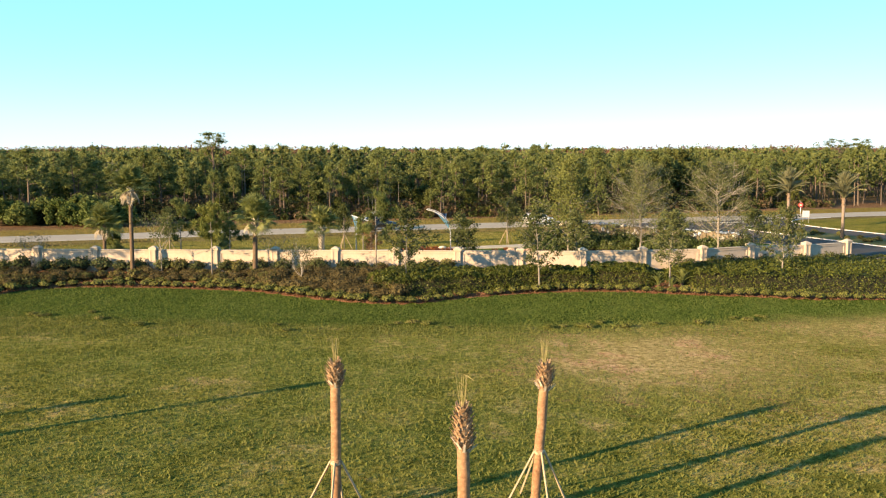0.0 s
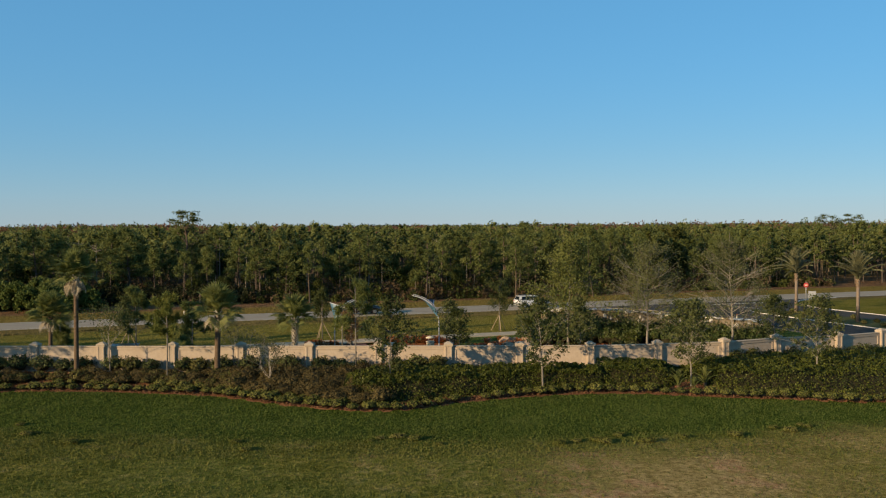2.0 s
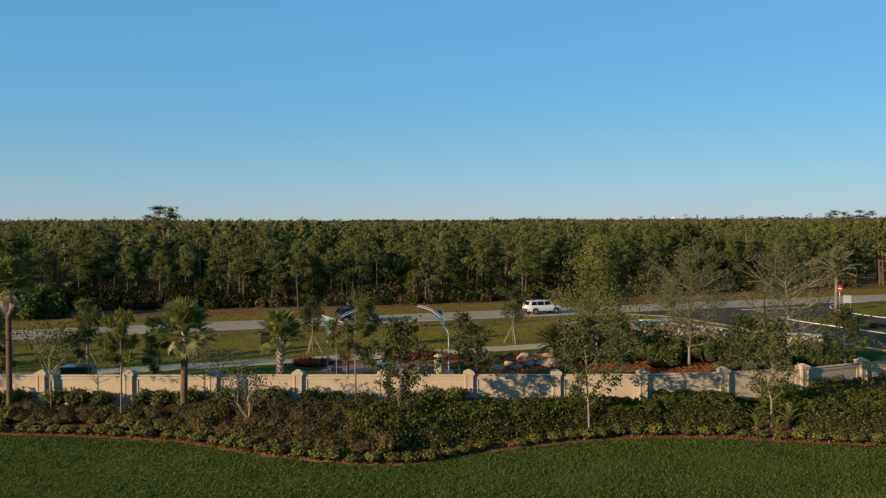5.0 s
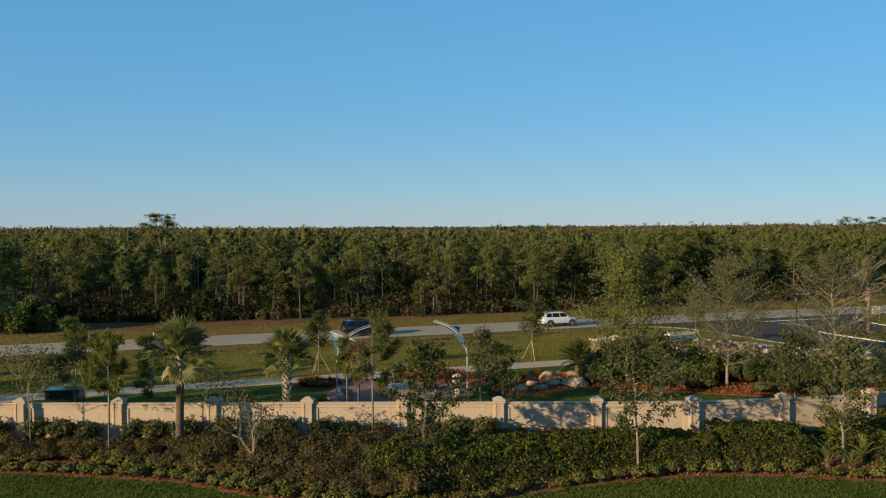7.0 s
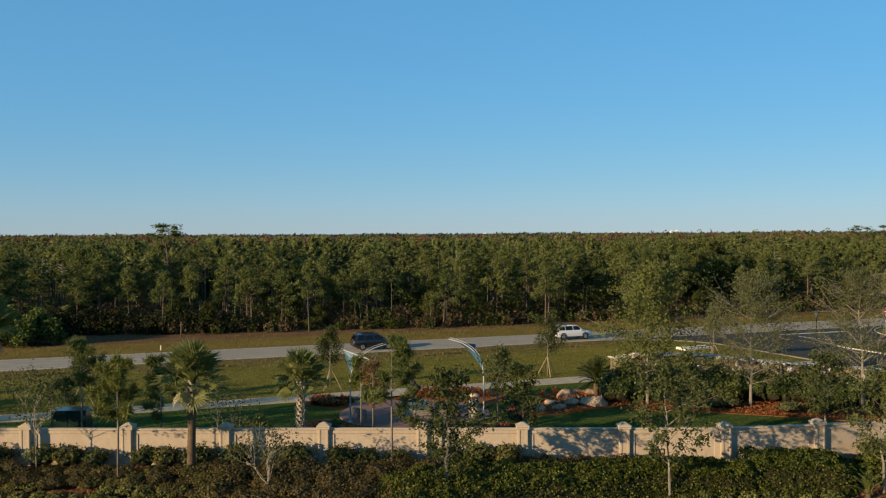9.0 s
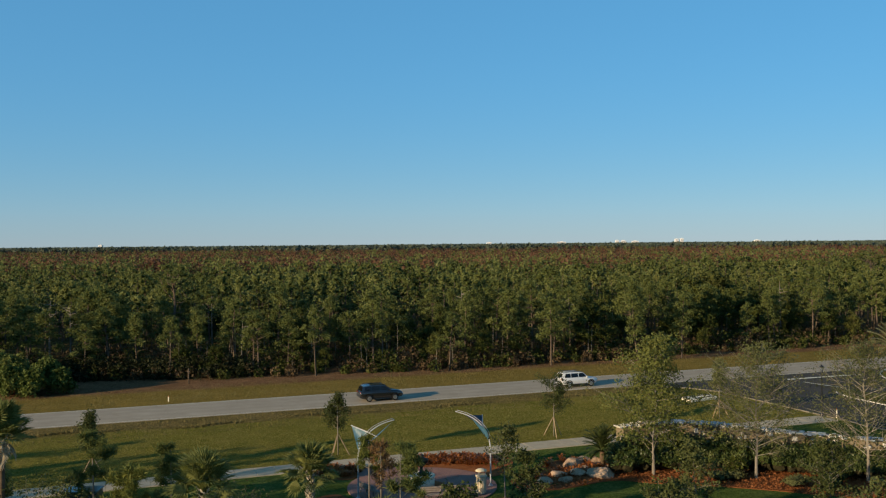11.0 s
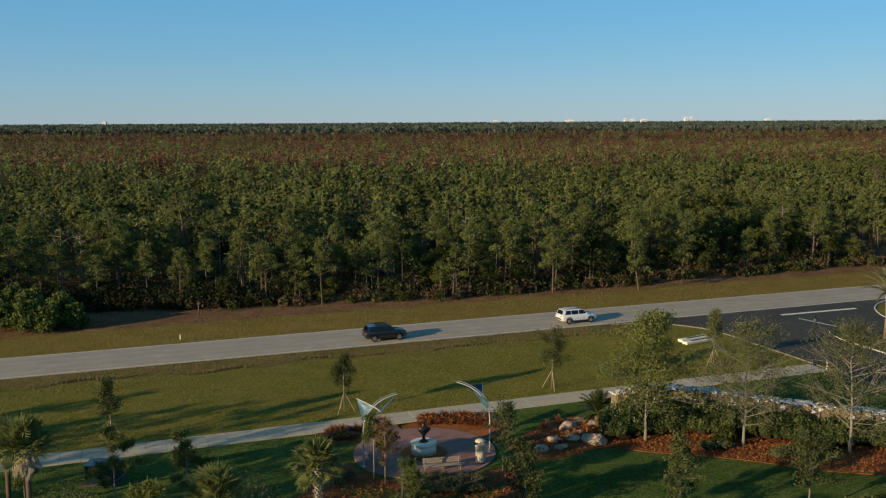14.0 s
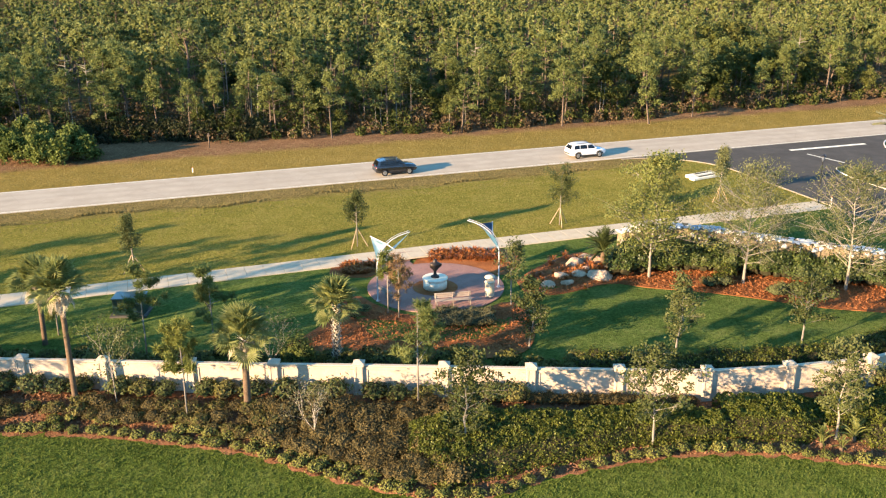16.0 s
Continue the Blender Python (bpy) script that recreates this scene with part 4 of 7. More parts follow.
M["oldchips"] = leafy("old_bark_chips", (0.085, 0.040, 0.020), (0.165, 0.080, 0.040), (0.250, 0.135, 0.070), 0.7, 0.0, 0.8, 0.1)
M["chips"] = leafy("bark_chips", (0.12, 0.042, 0.014), (0.21, 0.076, 0.026), (0.30, 0.118, 0.042), 0.7, 0.0, 0.8, 0.1)


# ---- woods ----
def pine_template(seed, h, n=20, leaves=105, leaf=0.25, core=0.42, limbs=True):
    """One tall pine: sticks and needles as triangles, and the lumps that its needles gather in."""
    rng = rng_of(seed)
    lean = rng.normal(0, 0.3, 2)
    top = np.array([lean[0], lean[1], h])
    bend = top * 0.5 + [rng.normal(0, 0.12), rng.normal(0, 0.12), 0]
    sticks = [prism_tris((0, 0, -0.2), bend, 0.14, 0.10, 4), prism_tris(bend, top * 0.95, 0.10, 0.03, 4)]
    bottom = rng.uniform(0.25, 0.55)
    spread = rng.uniform(1.5, 2.5)
    tops, rad = [top * 0.97], [np.array([0.55, 0.55, 0.6])]
    for k in range(n):
        q = (k + rng.uniform(0, 1)) / n
        f = bottom + (0.95 - bottom) * q
        ang = k * 2.4 + rng.uniform(-0.7, 0.7)
        reach = spread * (1.05 - 0.72 * q ** 1.5) * rng.uniform(0.35, 1.05)
        base = top * f
        tip = base + np.array([np.cos(ang) * reach, np.sin(ang) * reach, rng.uniform(-0.1, 0.6)])
        if limbs and reach > 0.7:
            sticks.append(prism_tris(base - [0, 0, 0.25], tip, 0.045, 0.015, 3))
        r = rng.uniform(0.5, 1.0) * (1.0 if limbs else 1.2)
        tops.append(tip)
        rad.append(np.array([r, r, r * rng.uniform(0.55, 0.8)]))
    if limbs:
        for k in range(5):
            b0 = top * rng.uniform(0.15, bottom)
            ang = rng.uniform(0, 2 * np.pi)
            sticks.append(prism_tris(b0, b0 + np.array([np.cos(ang), np.sin(ang), rng.uniform(-0.1, 0.4)]) * rng.uniform(0.5, 1.3), 0.028, 0.01, 3))
    tops, rad = np.array(tops), np.array(rad)
    v, f = puffs(rng, tops, rad * core, 0, 0.35)
    i = np.repeat(np.arange(len(tops)), leaves)
    d = unit(rng.normal(size=(len(i), 3)))
    q = tops[i] + d * rad[i] * rng.uniform(0.35, 1.2, len(i))[:, None]
    return np.concatenate(sticks), leaf_tris(rng, q, leaf, 0.5, 0.1, d * 0.6 + [0, 0, 0.15]), v, f


def umbrella_template(seed, h):
    """An old flat-topped pine: long bare trunk, crooked pale limbs, level plates of needles."""
    rng = rng_of(seed)
    fork = np.array([0.3, 0.1, h * 0.56])
    sticks = [prism_tris((0, 0, -0.2), fork, 0.22, 0.15, 6), prism_tris(fork, (0.1, 0, h * 0.86), 0.13, 0.06, 5)]
    tops, rad = [], []
    for k in range(13):
        a = k * 2.4 + rng.uniform(-0.4, 0.4)
        r = rng.uniform(0.6, 2.9)
        root = fork + np.array([0, 0, h * 0.30 * rng.uniform()])
        tip = np.array([math.cos(a) * r, math.sin(a) * r, h * rng.uniform(0.84, 0.98) - 0.22 * r - (h * 0.2 if k % 4 == 3 else 0)])
        mid = root + (tip - root) * 0.5 + np.array([rng.normal(0, 0.25), rng.normal(0, 0.25), -0.25])
        sticks += [prism_tris(root, mid, 0.09, 0.06, 4), prism_tris(mid, tip, 0.06, 0.02, 4)]
        q = rng.uniform(0.7, 1.1)
        tops.append(tip)
        rad.append((q, q, q * 0.42))
    for k in range(7):
        b0 = np.array([0.2, 0.05, h * rng.uniform(0.35, 0.62)])
        a, ln = rng.uniform(0, 6.28), rng.uniform(0.8, 1.9)
        m = b0 + np.array([math.cos(a) * ln * 0.6, math.sin(a) * ln * 0.6, -0.1])
        sticks += [prism_tris(b0, m, 0.06, 0.04, 4), prism_tris(m, m + np.array([math.cos(a + 0.8), math.sin(a + 0.8), 0.5]) * ln * 0.5, 0.04, 0.01, 3)]
    tops, rad = np.array(tops), np.array(rad)
    v, f = puffs(rng, tops, rad * 0.5, 0, 0.35)
    i = np.repeat(np.arange(len(tops)), 130)
    d = unit(rng.normal(size=(len(i), 3)))
    q = tops[i] + d * rad[i] * rng.uniform(0.7, 1.2, len(i))[:, None]
    return np.concatenate(sticks), leaf_tris(rng, q, 0.22, 0.45, 0.1, d * 0.7), v, f


def broad_template(seed, h, n=20, leaves=105, leaf=0.25, core=0.45):
    """A rounder evergreen of the woods."""
    rng = rng_of(seed)
    sticks = [prism_tris((0, 0, -0.2), (0.1, 0, h * 0.6), 0.16, 0.08, 4)]
    d = rnd_dirs(rng, n)
    tops = np.array([0, 0, h * 0.60]) + d * np.array([h * 0.22, h * 0.22, h * 0.32]) * rng.uniform(0.45, 1.0, n)[:, None]
    r = rng.uniform(0.6, 1.1, n)
    rad = np.stack([r, r, r * 0.8], 1)
    for c in tops[::2]:
        sticks.append(prism_tris((0, 0, h * 0.35), c, 0.05, 0.015, 3))
    v, f = puffs(rng, tops, rad * core, 0, 0.35)
    i = np.repeat(np.arange(n), leaves)
    d = unit(rng.normal(size=(len(i), 3)))
    q = tops[i] + d * rad[i] * rng.uniform(0.35, 1.2, len(i))[:, None]
    return np.concatenate(sticks), leaf_tris(rng, q, leaf, 0.8, 0.1, d * 0.6 + [0, 0, 0.15]), v, f


def forest_front_v(u):
    return float(np.interp(u, [-60, -25, 2, 12, 21, 33, 41, 57, 87, 129], [139, 142, 146, 144, 142, 139.7, 138.6, 136.6, 138.0, 138.6])) + 0.7 * math.sin(u * 0.23) + 0.5 * math.sin(u * 0.61)


def turn_place(tri, x, y, z, s, a, sz=None):
    c, d = math.cos(a) * s, math.sin(a) * s
    out = np.empty_like(tri)
    out[..., 0] = tri[..., 0] * c - tri[..., 1] * d + x
    out[..., 1] = tri[..., 0] * d + tri[..., 1] * c + y
    out[..., 2] = tri[..., 2] * (sz or s) + z
    return out


def build_woods():
    rng = rng_of(21)
    # trees of the wood's edge, one by one
    kinds = []

    def kind(tree, mass, leaf, *words):
        st, lv, v, f = tree
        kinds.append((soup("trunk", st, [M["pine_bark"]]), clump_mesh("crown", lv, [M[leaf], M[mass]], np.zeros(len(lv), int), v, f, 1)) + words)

    for k in range(9):
        kind(pine_template(100 + k, 10.0), "pine_mass", "pine", "pine_tree", "slender pine with bare lower trunk and clumped green crown", "pine tree", "pines at the edge of the wood")
    for k in range(4):
        kind(broad_template(140 + k, 8.0), "scrub_mass", "scrub", "evergreen_tree", "dense dark green broadleaf tree among pines", "tree", "broad trees at the edge of the wood")
    for k in range(2):
        kind(umbrella_template(160 + k, 14.4), "pine_mass", "pine", "umbrella_pine", "tall flat-topped pine rising above the wood", "pine tree", "flat-topped pines above the wood")
    kind(broad_template(150, 8.5, 34, 90, 0.28), "fresh_mass", "elm", "fresh_green_tree", "broad tree with bright yellow-green crown in the wood", "tree", "")
    firsts = {}

    def plant(k, x, y, s, a):
        tr, cr, name, lab, cat, grp = kinds[k]
        m = pose(x, y, 0, 0, 0, math.degrees(a))
        if k in firsts:
            ob = copy_thing(firsts[k], m)
        else:
            ob = firsts[k] = thing(name, m, lab, cat, grp)
            part("trunk", tr, None, ob)
            part("crown", cr, None, ob)
        w = s * (0.95 + 0.3 * (0.5 + 0.5 * math.sin(7.3 * a)) ** 2)
        ob.scale = (w, w, s)
        return ob

    # single trees that stand out
    for k, x, y, s in ((0, -33.94, 139.9, 0.78), (2, -15.55, 141.2, 0.92), (4, 16.0, 148.9, 0.96), (1, 1.8, 144.6, 0.78), (5, 36.0, 155.5, 0.95), (13, -38.6, 158.7, 1.02), (11, 49.9, 188.0, 1.66), (10, 46.8, 187.0, 1.50), (9, 53.5, 189.5, 1.45),
                       (14, 112.9, 255.9, 1.04), (13, 119.2, 255.9, 1.03), (15, -55.9, 245.4, 1.32), (15, 52.0, 228.0, 1.2), (6, -24.0, 143.2, 0.82), (9, 40.0, 166.0, 1.12), (10, 43.5, 169.0, 1.2), (11, 47.0, 171.0, 1.22), (12, 51.0, 173.0, 1.2), (9, 55.0, 176.5, 1.25), (12, 36.5, 163.0, 1.0), (3, -44.0, 150.0, 0.90), (8, 28.5, 150.2, 0.95)):
        plant(k, x, y, s, x)
    spots = []
    tries = 0
    while len(spots) < 165 and tries < 9000:
        tries += 1
        u = rng.uniform(-40, 128)
        d = rng.uniform(0, 1) ** 1.1 * 24
        v = forest_front_v(u) + 0.8 + d
        if any((u - a) ** 2 + (v - b) ** 2 < 8.0 for a, b in spots):
            continue
        spots.append((u, v))
    for u, v in spots:
        front = v - forest_front_v(u) < 6.0
        k = int(rng.integers(0, 9)) if rng.uniform() < (0.6 if front else 0.74) else 9 + int(rng.integers(0, 4))
        s = rng.uniform(0.68, 1.16) if k < 9 else rng.uniform(0.45, 0.85) if front else rng.uniform(0.75, 1.2)
        plant(k, *uv(u, v), s, rng.uniform(0, 6.28))

    # dead pines with bare grey limbs
    for k, (x, y, h) in enumerate(((-54.3, 152.3, 9.6), (-50.0, 148.9, 9.0), (-32.5, 157.0, 10.0), (-17.5, 152.0, 8.0), (4.0, 163.0, 10.0), (22.0, 170.0, 9.5), (39.0, 166.0, 9.0), (61.0, 182.0, 10.0), (-27.0, 150.5, 7.0))):
        r2 = rng_of(260 + k)
        f = [prism_tris((0, 0, -0.2), (0.15, 0, h * 0.55), 0.13, 0.09, 6)]
        lim = [prism_tris((0.15, 0, h * 0.545), (0.3, 0.1, h), 0.09, 0.02, 5)]
        for j in range(9):
            q = r2.uniform(0.05, 0.9)
            b = np.array([0.15 + 0.15 * q, 0.1 * q, h * (0.55 + 0.45 * q)])
            a, ln = r2.uniform(0, 6.28), r2.uniform(0.8, 2.0)
            m = b + np.array([math.cos(a) * ln * 0.6, math.sin(a) * ln * 0.6, 0.1 * ln])
            t = m + np.array([math.cos(a + 0.5) * ln * 0.5, math.sin(a + 0.5) * ln * 0.5, ln * r2.uniform(0.1, 0.6)])
            lim += [prism_tris(b, m, 0.05, 0.035, 4), prism_tris(m, t, 0.035, 0.01, 3)]
        root = thing("dead_pine", pose(x, y, 0, 0, 0, r2.uniform(0, 360)), "dead pine with bare grey limbs in the wood", "dead tree", "dead pines in the wood")
        part("trunk", soup("trunk", np.concatenate(f), [M["grey_bark"]]), None, root)
        part("branchwork", soup("branchwork", np.concatenate(lim), [M["grey_bark"]]), None, root)
    # thin stems of young trees along the wood's edge
    f = []
    for k in range(70):
        u = rng.uniform(-34, 110)
        x, y = uv(u, forest_front_v(u) + rng.uniform(0.5, 14))
        h = rng.uniform(3.0, 6.5)
        f.append(prism_tris((x, y, -0.1), (x + rng.normal(0, 0.2), y + rng.normal(0, 0.2), h), rng.uniform(0.035, 0.07), 0.02, 4))
    tagged(new("sapling_stems", soup("sapling_stems", np.concatenate(f), [M["grey_bark"]])), "thin grey stems of young trees at the wood's edge", "saplings", kind="stuff")

    # the rest of the pine wood
    temps = [pine_template(200 + k, 10.0, 12, 20, 0.42, 0.5, k % 2 == 0) for k in range(8)] + [broad_template(230 + k, 8.5, 12, 22, 0.42, 0.5) for k in range(3)]
    back = [pine_template(220 + k, 10.0, 8, 11, 0.58, 0.58, False) for k in range(8)] + [broad_template(240 + k, 8.5, 8, 14, 0.55, 0.58) for k in range(3)]
    sticks, leaves, lumps, faces, count = [], [], [], [], 0
    n = 0
    while n < 3300:
        y = 138 + 250 * rng.uniform() ** 0.9
        x = rng.uniform(-1, 1) * (0.53 * (y + 4) + 14)
        u, v = C19 * x + S19 * y, -S19 * x + C19 * y
        f = forest_front_v(u)
        if v < f + 1 or (v < f + 24 and -40 < u < 128):
            continue
        if v > 318 + 60 * noise.noise(Vector((x * 0.012, y * 0.012, 3))) + rng.normal(0, 22):
            n += 1
            continue
        if noise.noise(Vector((x * 0.09, y * 0.05, 8))) < -0.26:
            n += 1
            continue
        k = int(rng.integers(0, 8)) if rng.uniform() < 0.78 else 8 + int(rng.integers(0, 3))
        s = rng.uniform(0.78, 1.12) * (1.0 + 0.30 * max(0.0, noise.noise(Vector((x * 0.03, y * 0.02, 5))))) * (1.15 if rng.uniform() < 0.06 else 1.0)
        s = min(s, 1.22)
        a = rng.uniform(0, 6.28)
        tm = temps if y < 225 else back
        sticks.append(turn_place(tm[k][0], x, y, 0, s, a))
        leaves.append(turn_place(tm[k][1], x, y, 0, s, a))
        lumps.append(turn_place(tm[k][2], x, y, 0, s, a))
        faces.append(tm[k][3] + count)
        count += len(tm[k][2])
        n += 1
    st, lv = np.concatenate(sticks), np.concatenate(leaves)
    which = np.r_[np.zeros(len(st), int), np.ones(len(lv), int)]
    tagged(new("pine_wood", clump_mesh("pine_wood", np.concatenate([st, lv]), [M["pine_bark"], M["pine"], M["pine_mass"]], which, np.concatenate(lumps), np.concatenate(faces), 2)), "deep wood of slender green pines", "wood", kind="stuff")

    # scrub under and before the trees
    pts, dry = [], []
    for k in range(2000):
        u = rng.uniform(-40, 130)
        d = rng.uniform(-1.2, 18)
        x, y = uv(u, forest_front_v(u) + d)
        r = rng.uniform(0.45, 1.0) + (1.1 * rng.uniform() ** 2 if d > 1 else 0)
        q = in_ball(rng, int(44 + 40 * r), (x, y, r * 0.8), (r, r, r * 1.15))
        (dry if rng.uniform() < 0.48 else pts).append(q)
    for q, name, mat, lab in ((pts, "forest_scrub", M["scrub"], "tangled dark green scrub under the pines"), (dry, "dry_scrub", M["dryscrub"], "dry brown brush at the wood's edge")):
        q = np.concatenate(q)
        q[:, 2] = np.abs(q[:, 2])
        tagged(new(name, soup(name, leaf_tris(rng, q, 0.30, 0.8, 0.2), [mat])), lab, "scrub", kind="stuff")

    # a thicket of big bushes by the verge
    for k, (x, y, r, h) in enumerate(((-51.2, 127.6, 2.0, 3.6), (-48.3, 127.2, 1.9, 3.9), (-46.0, 127.4, 1.7, 3.2), (-43.6, 129.2, 1.5, 2.8), (-53.8, 129.5, 2.2, 4.2), (-49.5, 130.4, 2.2, 4.6), (-46.0, 130.8, 2.0, 4.2), (-56.8, 131.0, 2.2, 4.4), (-59.5, 129.0, 2.0, 3.6), (-52.5, 133.5, 2.3, 4.6), (-63.0, 131.0, 2.4, 4.4))):
        r2 = rng_of(280 + k)
        d = unit(r2.normal(size=(26, 3)))
        d[:, 2] = np.abs(d[:, 2])
        c = d * np.array([r * 0.75, r * 0.75, h * 0.62]) + [0, 0, h * 0.22]
        q = r2.uniform(0.5, 0.8, 26)
        v, f = puffs(r2, c, np.stack([q, q, q * 0.8], 1) * 0.75, 0, 0.3)
        i = np.repeat(np.arange(26), 90)
        o = unit(r2.normal(size=(len(i), 3)))
        lv = leaf_tris(r2, c[i] + o * (q[i] * r2.uniform(0.5, 1.3, len(i)))[:, None], 0.30, 0.7, 0.1, o * 0.6)
        root = thing("thicket_bush", pose(x, y, 0), "big leafy green bush of a roadside thicket", "bush", "thicket by the verge")
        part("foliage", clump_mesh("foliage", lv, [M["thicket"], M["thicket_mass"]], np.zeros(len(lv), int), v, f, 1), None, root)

    # undergrowth given a near-black colour for the shade at the wood's foot
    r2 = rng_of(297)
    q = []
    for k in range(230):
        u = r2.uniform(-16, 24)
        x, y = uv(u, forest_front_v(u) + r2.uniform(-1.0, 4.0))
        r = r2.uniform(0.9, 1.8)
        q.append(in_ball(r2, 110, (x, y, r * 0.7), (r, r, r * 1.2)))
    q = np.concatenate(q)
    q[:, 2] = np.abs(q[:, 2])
    tagged(new("dark_undergrowth", soup("dark_undergrowth", leaf_tris(r2, q, 0.26, 0.8, 0.2), [M["shadescrub"]])), "dense undergrowth, coloured near black for the shade below the pines", "scrub", kind="stuff")

    # rust-brown cypress swamp
    def crowns(count, y0, y1, per, r, h0, h1, leaf, power, mask=None, tall=1.7):
        y = y0 + (y1 - y0) * rng.uniform(0, 1, count) ** power
        x = rng.uniform(-1, 1, count) * (0.53 * (y + 4) + 20)
        if mask is not None:
            ok = mask(x, y)
            x, y = x[ok], y[ok]
        h = rng.uniform(h0, h1, len(x)) + [3.0 * max(0.0, noise.noise(Vector((a * 0.009, b * 0.004, 1)))) for a, b in zip(x, y)]
        c = np.repeat(np.stack([x, y, h], 1), per, 0)
        d = unit(rng.normal(size=(len(c), 3))) * (rng.uniform(0.2, 1, len(c)) ** 0.5)[:, None] * np.array([1.5 * r, 1.5 * r, 1.4 * tall])
        d[:, 2] -= tall * 1.4
        q = c + d
        q[:, 2] = np.maximum(q[:, 2], 0.3)
        return leaf_tris(rng, q, leaf, 0.7, 0.3)
    def after(x, y):
        w = np.array([noise.noise(Vector((a * 0.012, b * 0.012, 3))) for a, b in zip(x, y)])
        return (-S19 * x + C19 * y) > 318 + 60 * w + rng.normal(0, 22, len(w))
    tagged(new("cypress_swamp", soup("cypress_swamp", crowns(10500, 330, 1500, 16, 1.4, 10.0, 13.0, 0.75, 1.9, after), [M["cypress"]])), "rust-brown bare cypress swamp beyond the pines", "wood", kind="stuff")
    tagged(new("cypress_pines", soup("cypress_pines", crowns(2000, 300, 1900, 40, 1.0, 10.6, 13.2, 0.75, 1.7, after), [M["pine"]])), "scattered green pines in the swamp", "wood", kind="stuff")
    tagged(new("back_pines", soup("back_pines", crowns(1600, 300, 600, 30, 1.25, 9.5, 12.6, 0.8, 1.1, after), [M["pine"]])), "green pines thinning out into the swamp", "wood", kind="stuff")
    tagged(new("far_woods", soup("far_woods", crowns(15000, 1200, 4700, 8, 5.0, 11.5, 15.5, 4.2, 1.6, tall=2.2), [M["hazewood"]])), "green woods reaching to the horizon, greyed with painted haze", "wood", kind="stuff")


def build_far_buildings():
    for x, w, h in ((900, 14, 26), (930, 22, 24), (985, 30, 22), (1180, 16, 30), (1204, 14, 32), (640, 40, 21), (1560, 26, 22), (-1500, 18, 24), (300, 24, 21)):
        root = thing("far_building", pose(x, 4300, 0), "pale distant tower block on the horizon", "building", "distant blocks")
        bm = B()
        box(bm, (0, 0, h / 2), (w, 18, h), bevel=0.4)
        part("walls", bm, M["farwhite"], root)
        bm = B()
        box(bm, (0, 0, h + 1.0), (w * 0.4, 8, 2.4), bevel=0.3)
        part("roof", bm, M["farwhite"], root)
        for j in range(3):
            bm = B()
            box(bm, (0, -9.05, h - 4 - 6 * j), (w * 0.86, 0.3, 1.6))
            part("window", bm, M["farglass"], root)


# ---- garden trees ----
def branchy(rng, h, trunk_h, spread, r0, levels=3, upward=0.75):
    """Branch lines of a small tree: a list of (p0, p1, r0, r1) and the twig ends."""
    segs, ends = [], []

    def grow(p, d, ln, r, lev):
        q = p
        for k in range(2):
            d = unit(d + rng.normal(0, 0.13, 3))
            n = q + d * ln / 2
            segs.append((q, n, r, r * 0.8))
            q, r = n, r * 0.8
        if lev == 0:
            ends.append(q)
            return
        for k in range(int(rng.integers(2, 4))):
            ang = rng.uniform(0, 2 * np.pi)
            side = np.array([np.cos(ang), np.sin(ang), 0.0])
            grow(q, unit(d + side * rng.uniform(0.4, 0.85) + [0, 0, upward * 0.35]), ln * rng.uniform(0.6, 0.85), r * 0.66, lev - 1)
        ends.append(q)

    base = np.array([0, 0, -0.1])
    fork = np.array([rng.normal(0, 0.06), rng.normal(0, 0.06), trunk_h])
    segs.append((base, fork, r0, r0 * 0.8))
    limbs = int(rng.integers(5, 8))
    for k in range(limbs):
        ang = k * 2 * np.pi / limbs + rng.uniform(-0.4, 0.4)
        d = unit(np.array([np.cos(ang) * spread, np.sin(ang) * spread, upward * rng.uniform(0.7, 1.4)]))
        grow(fork + np.array([0, 0, rng.uniform(-0.1, 0.5)]), d, (h - trunk_h) * rng.uniform(0.34, 0.46), r0 * 0.5, levels - 1)
    grow(fork, np.array([0, 0, 1.0]), (h - trunk_h) * 0.42, r0 * 0.65, levels - 1)
    return segs, np.array(ends)


def fit_height(segs, ends, h):
    top = max(s[1][2] for s in segs)
    k = h / top
    f = np.array([min(k, 1.15), min(k, 1.15), k])
    return [(a * f, b * f, c, d) for a, b, c, d in segs], ends * f


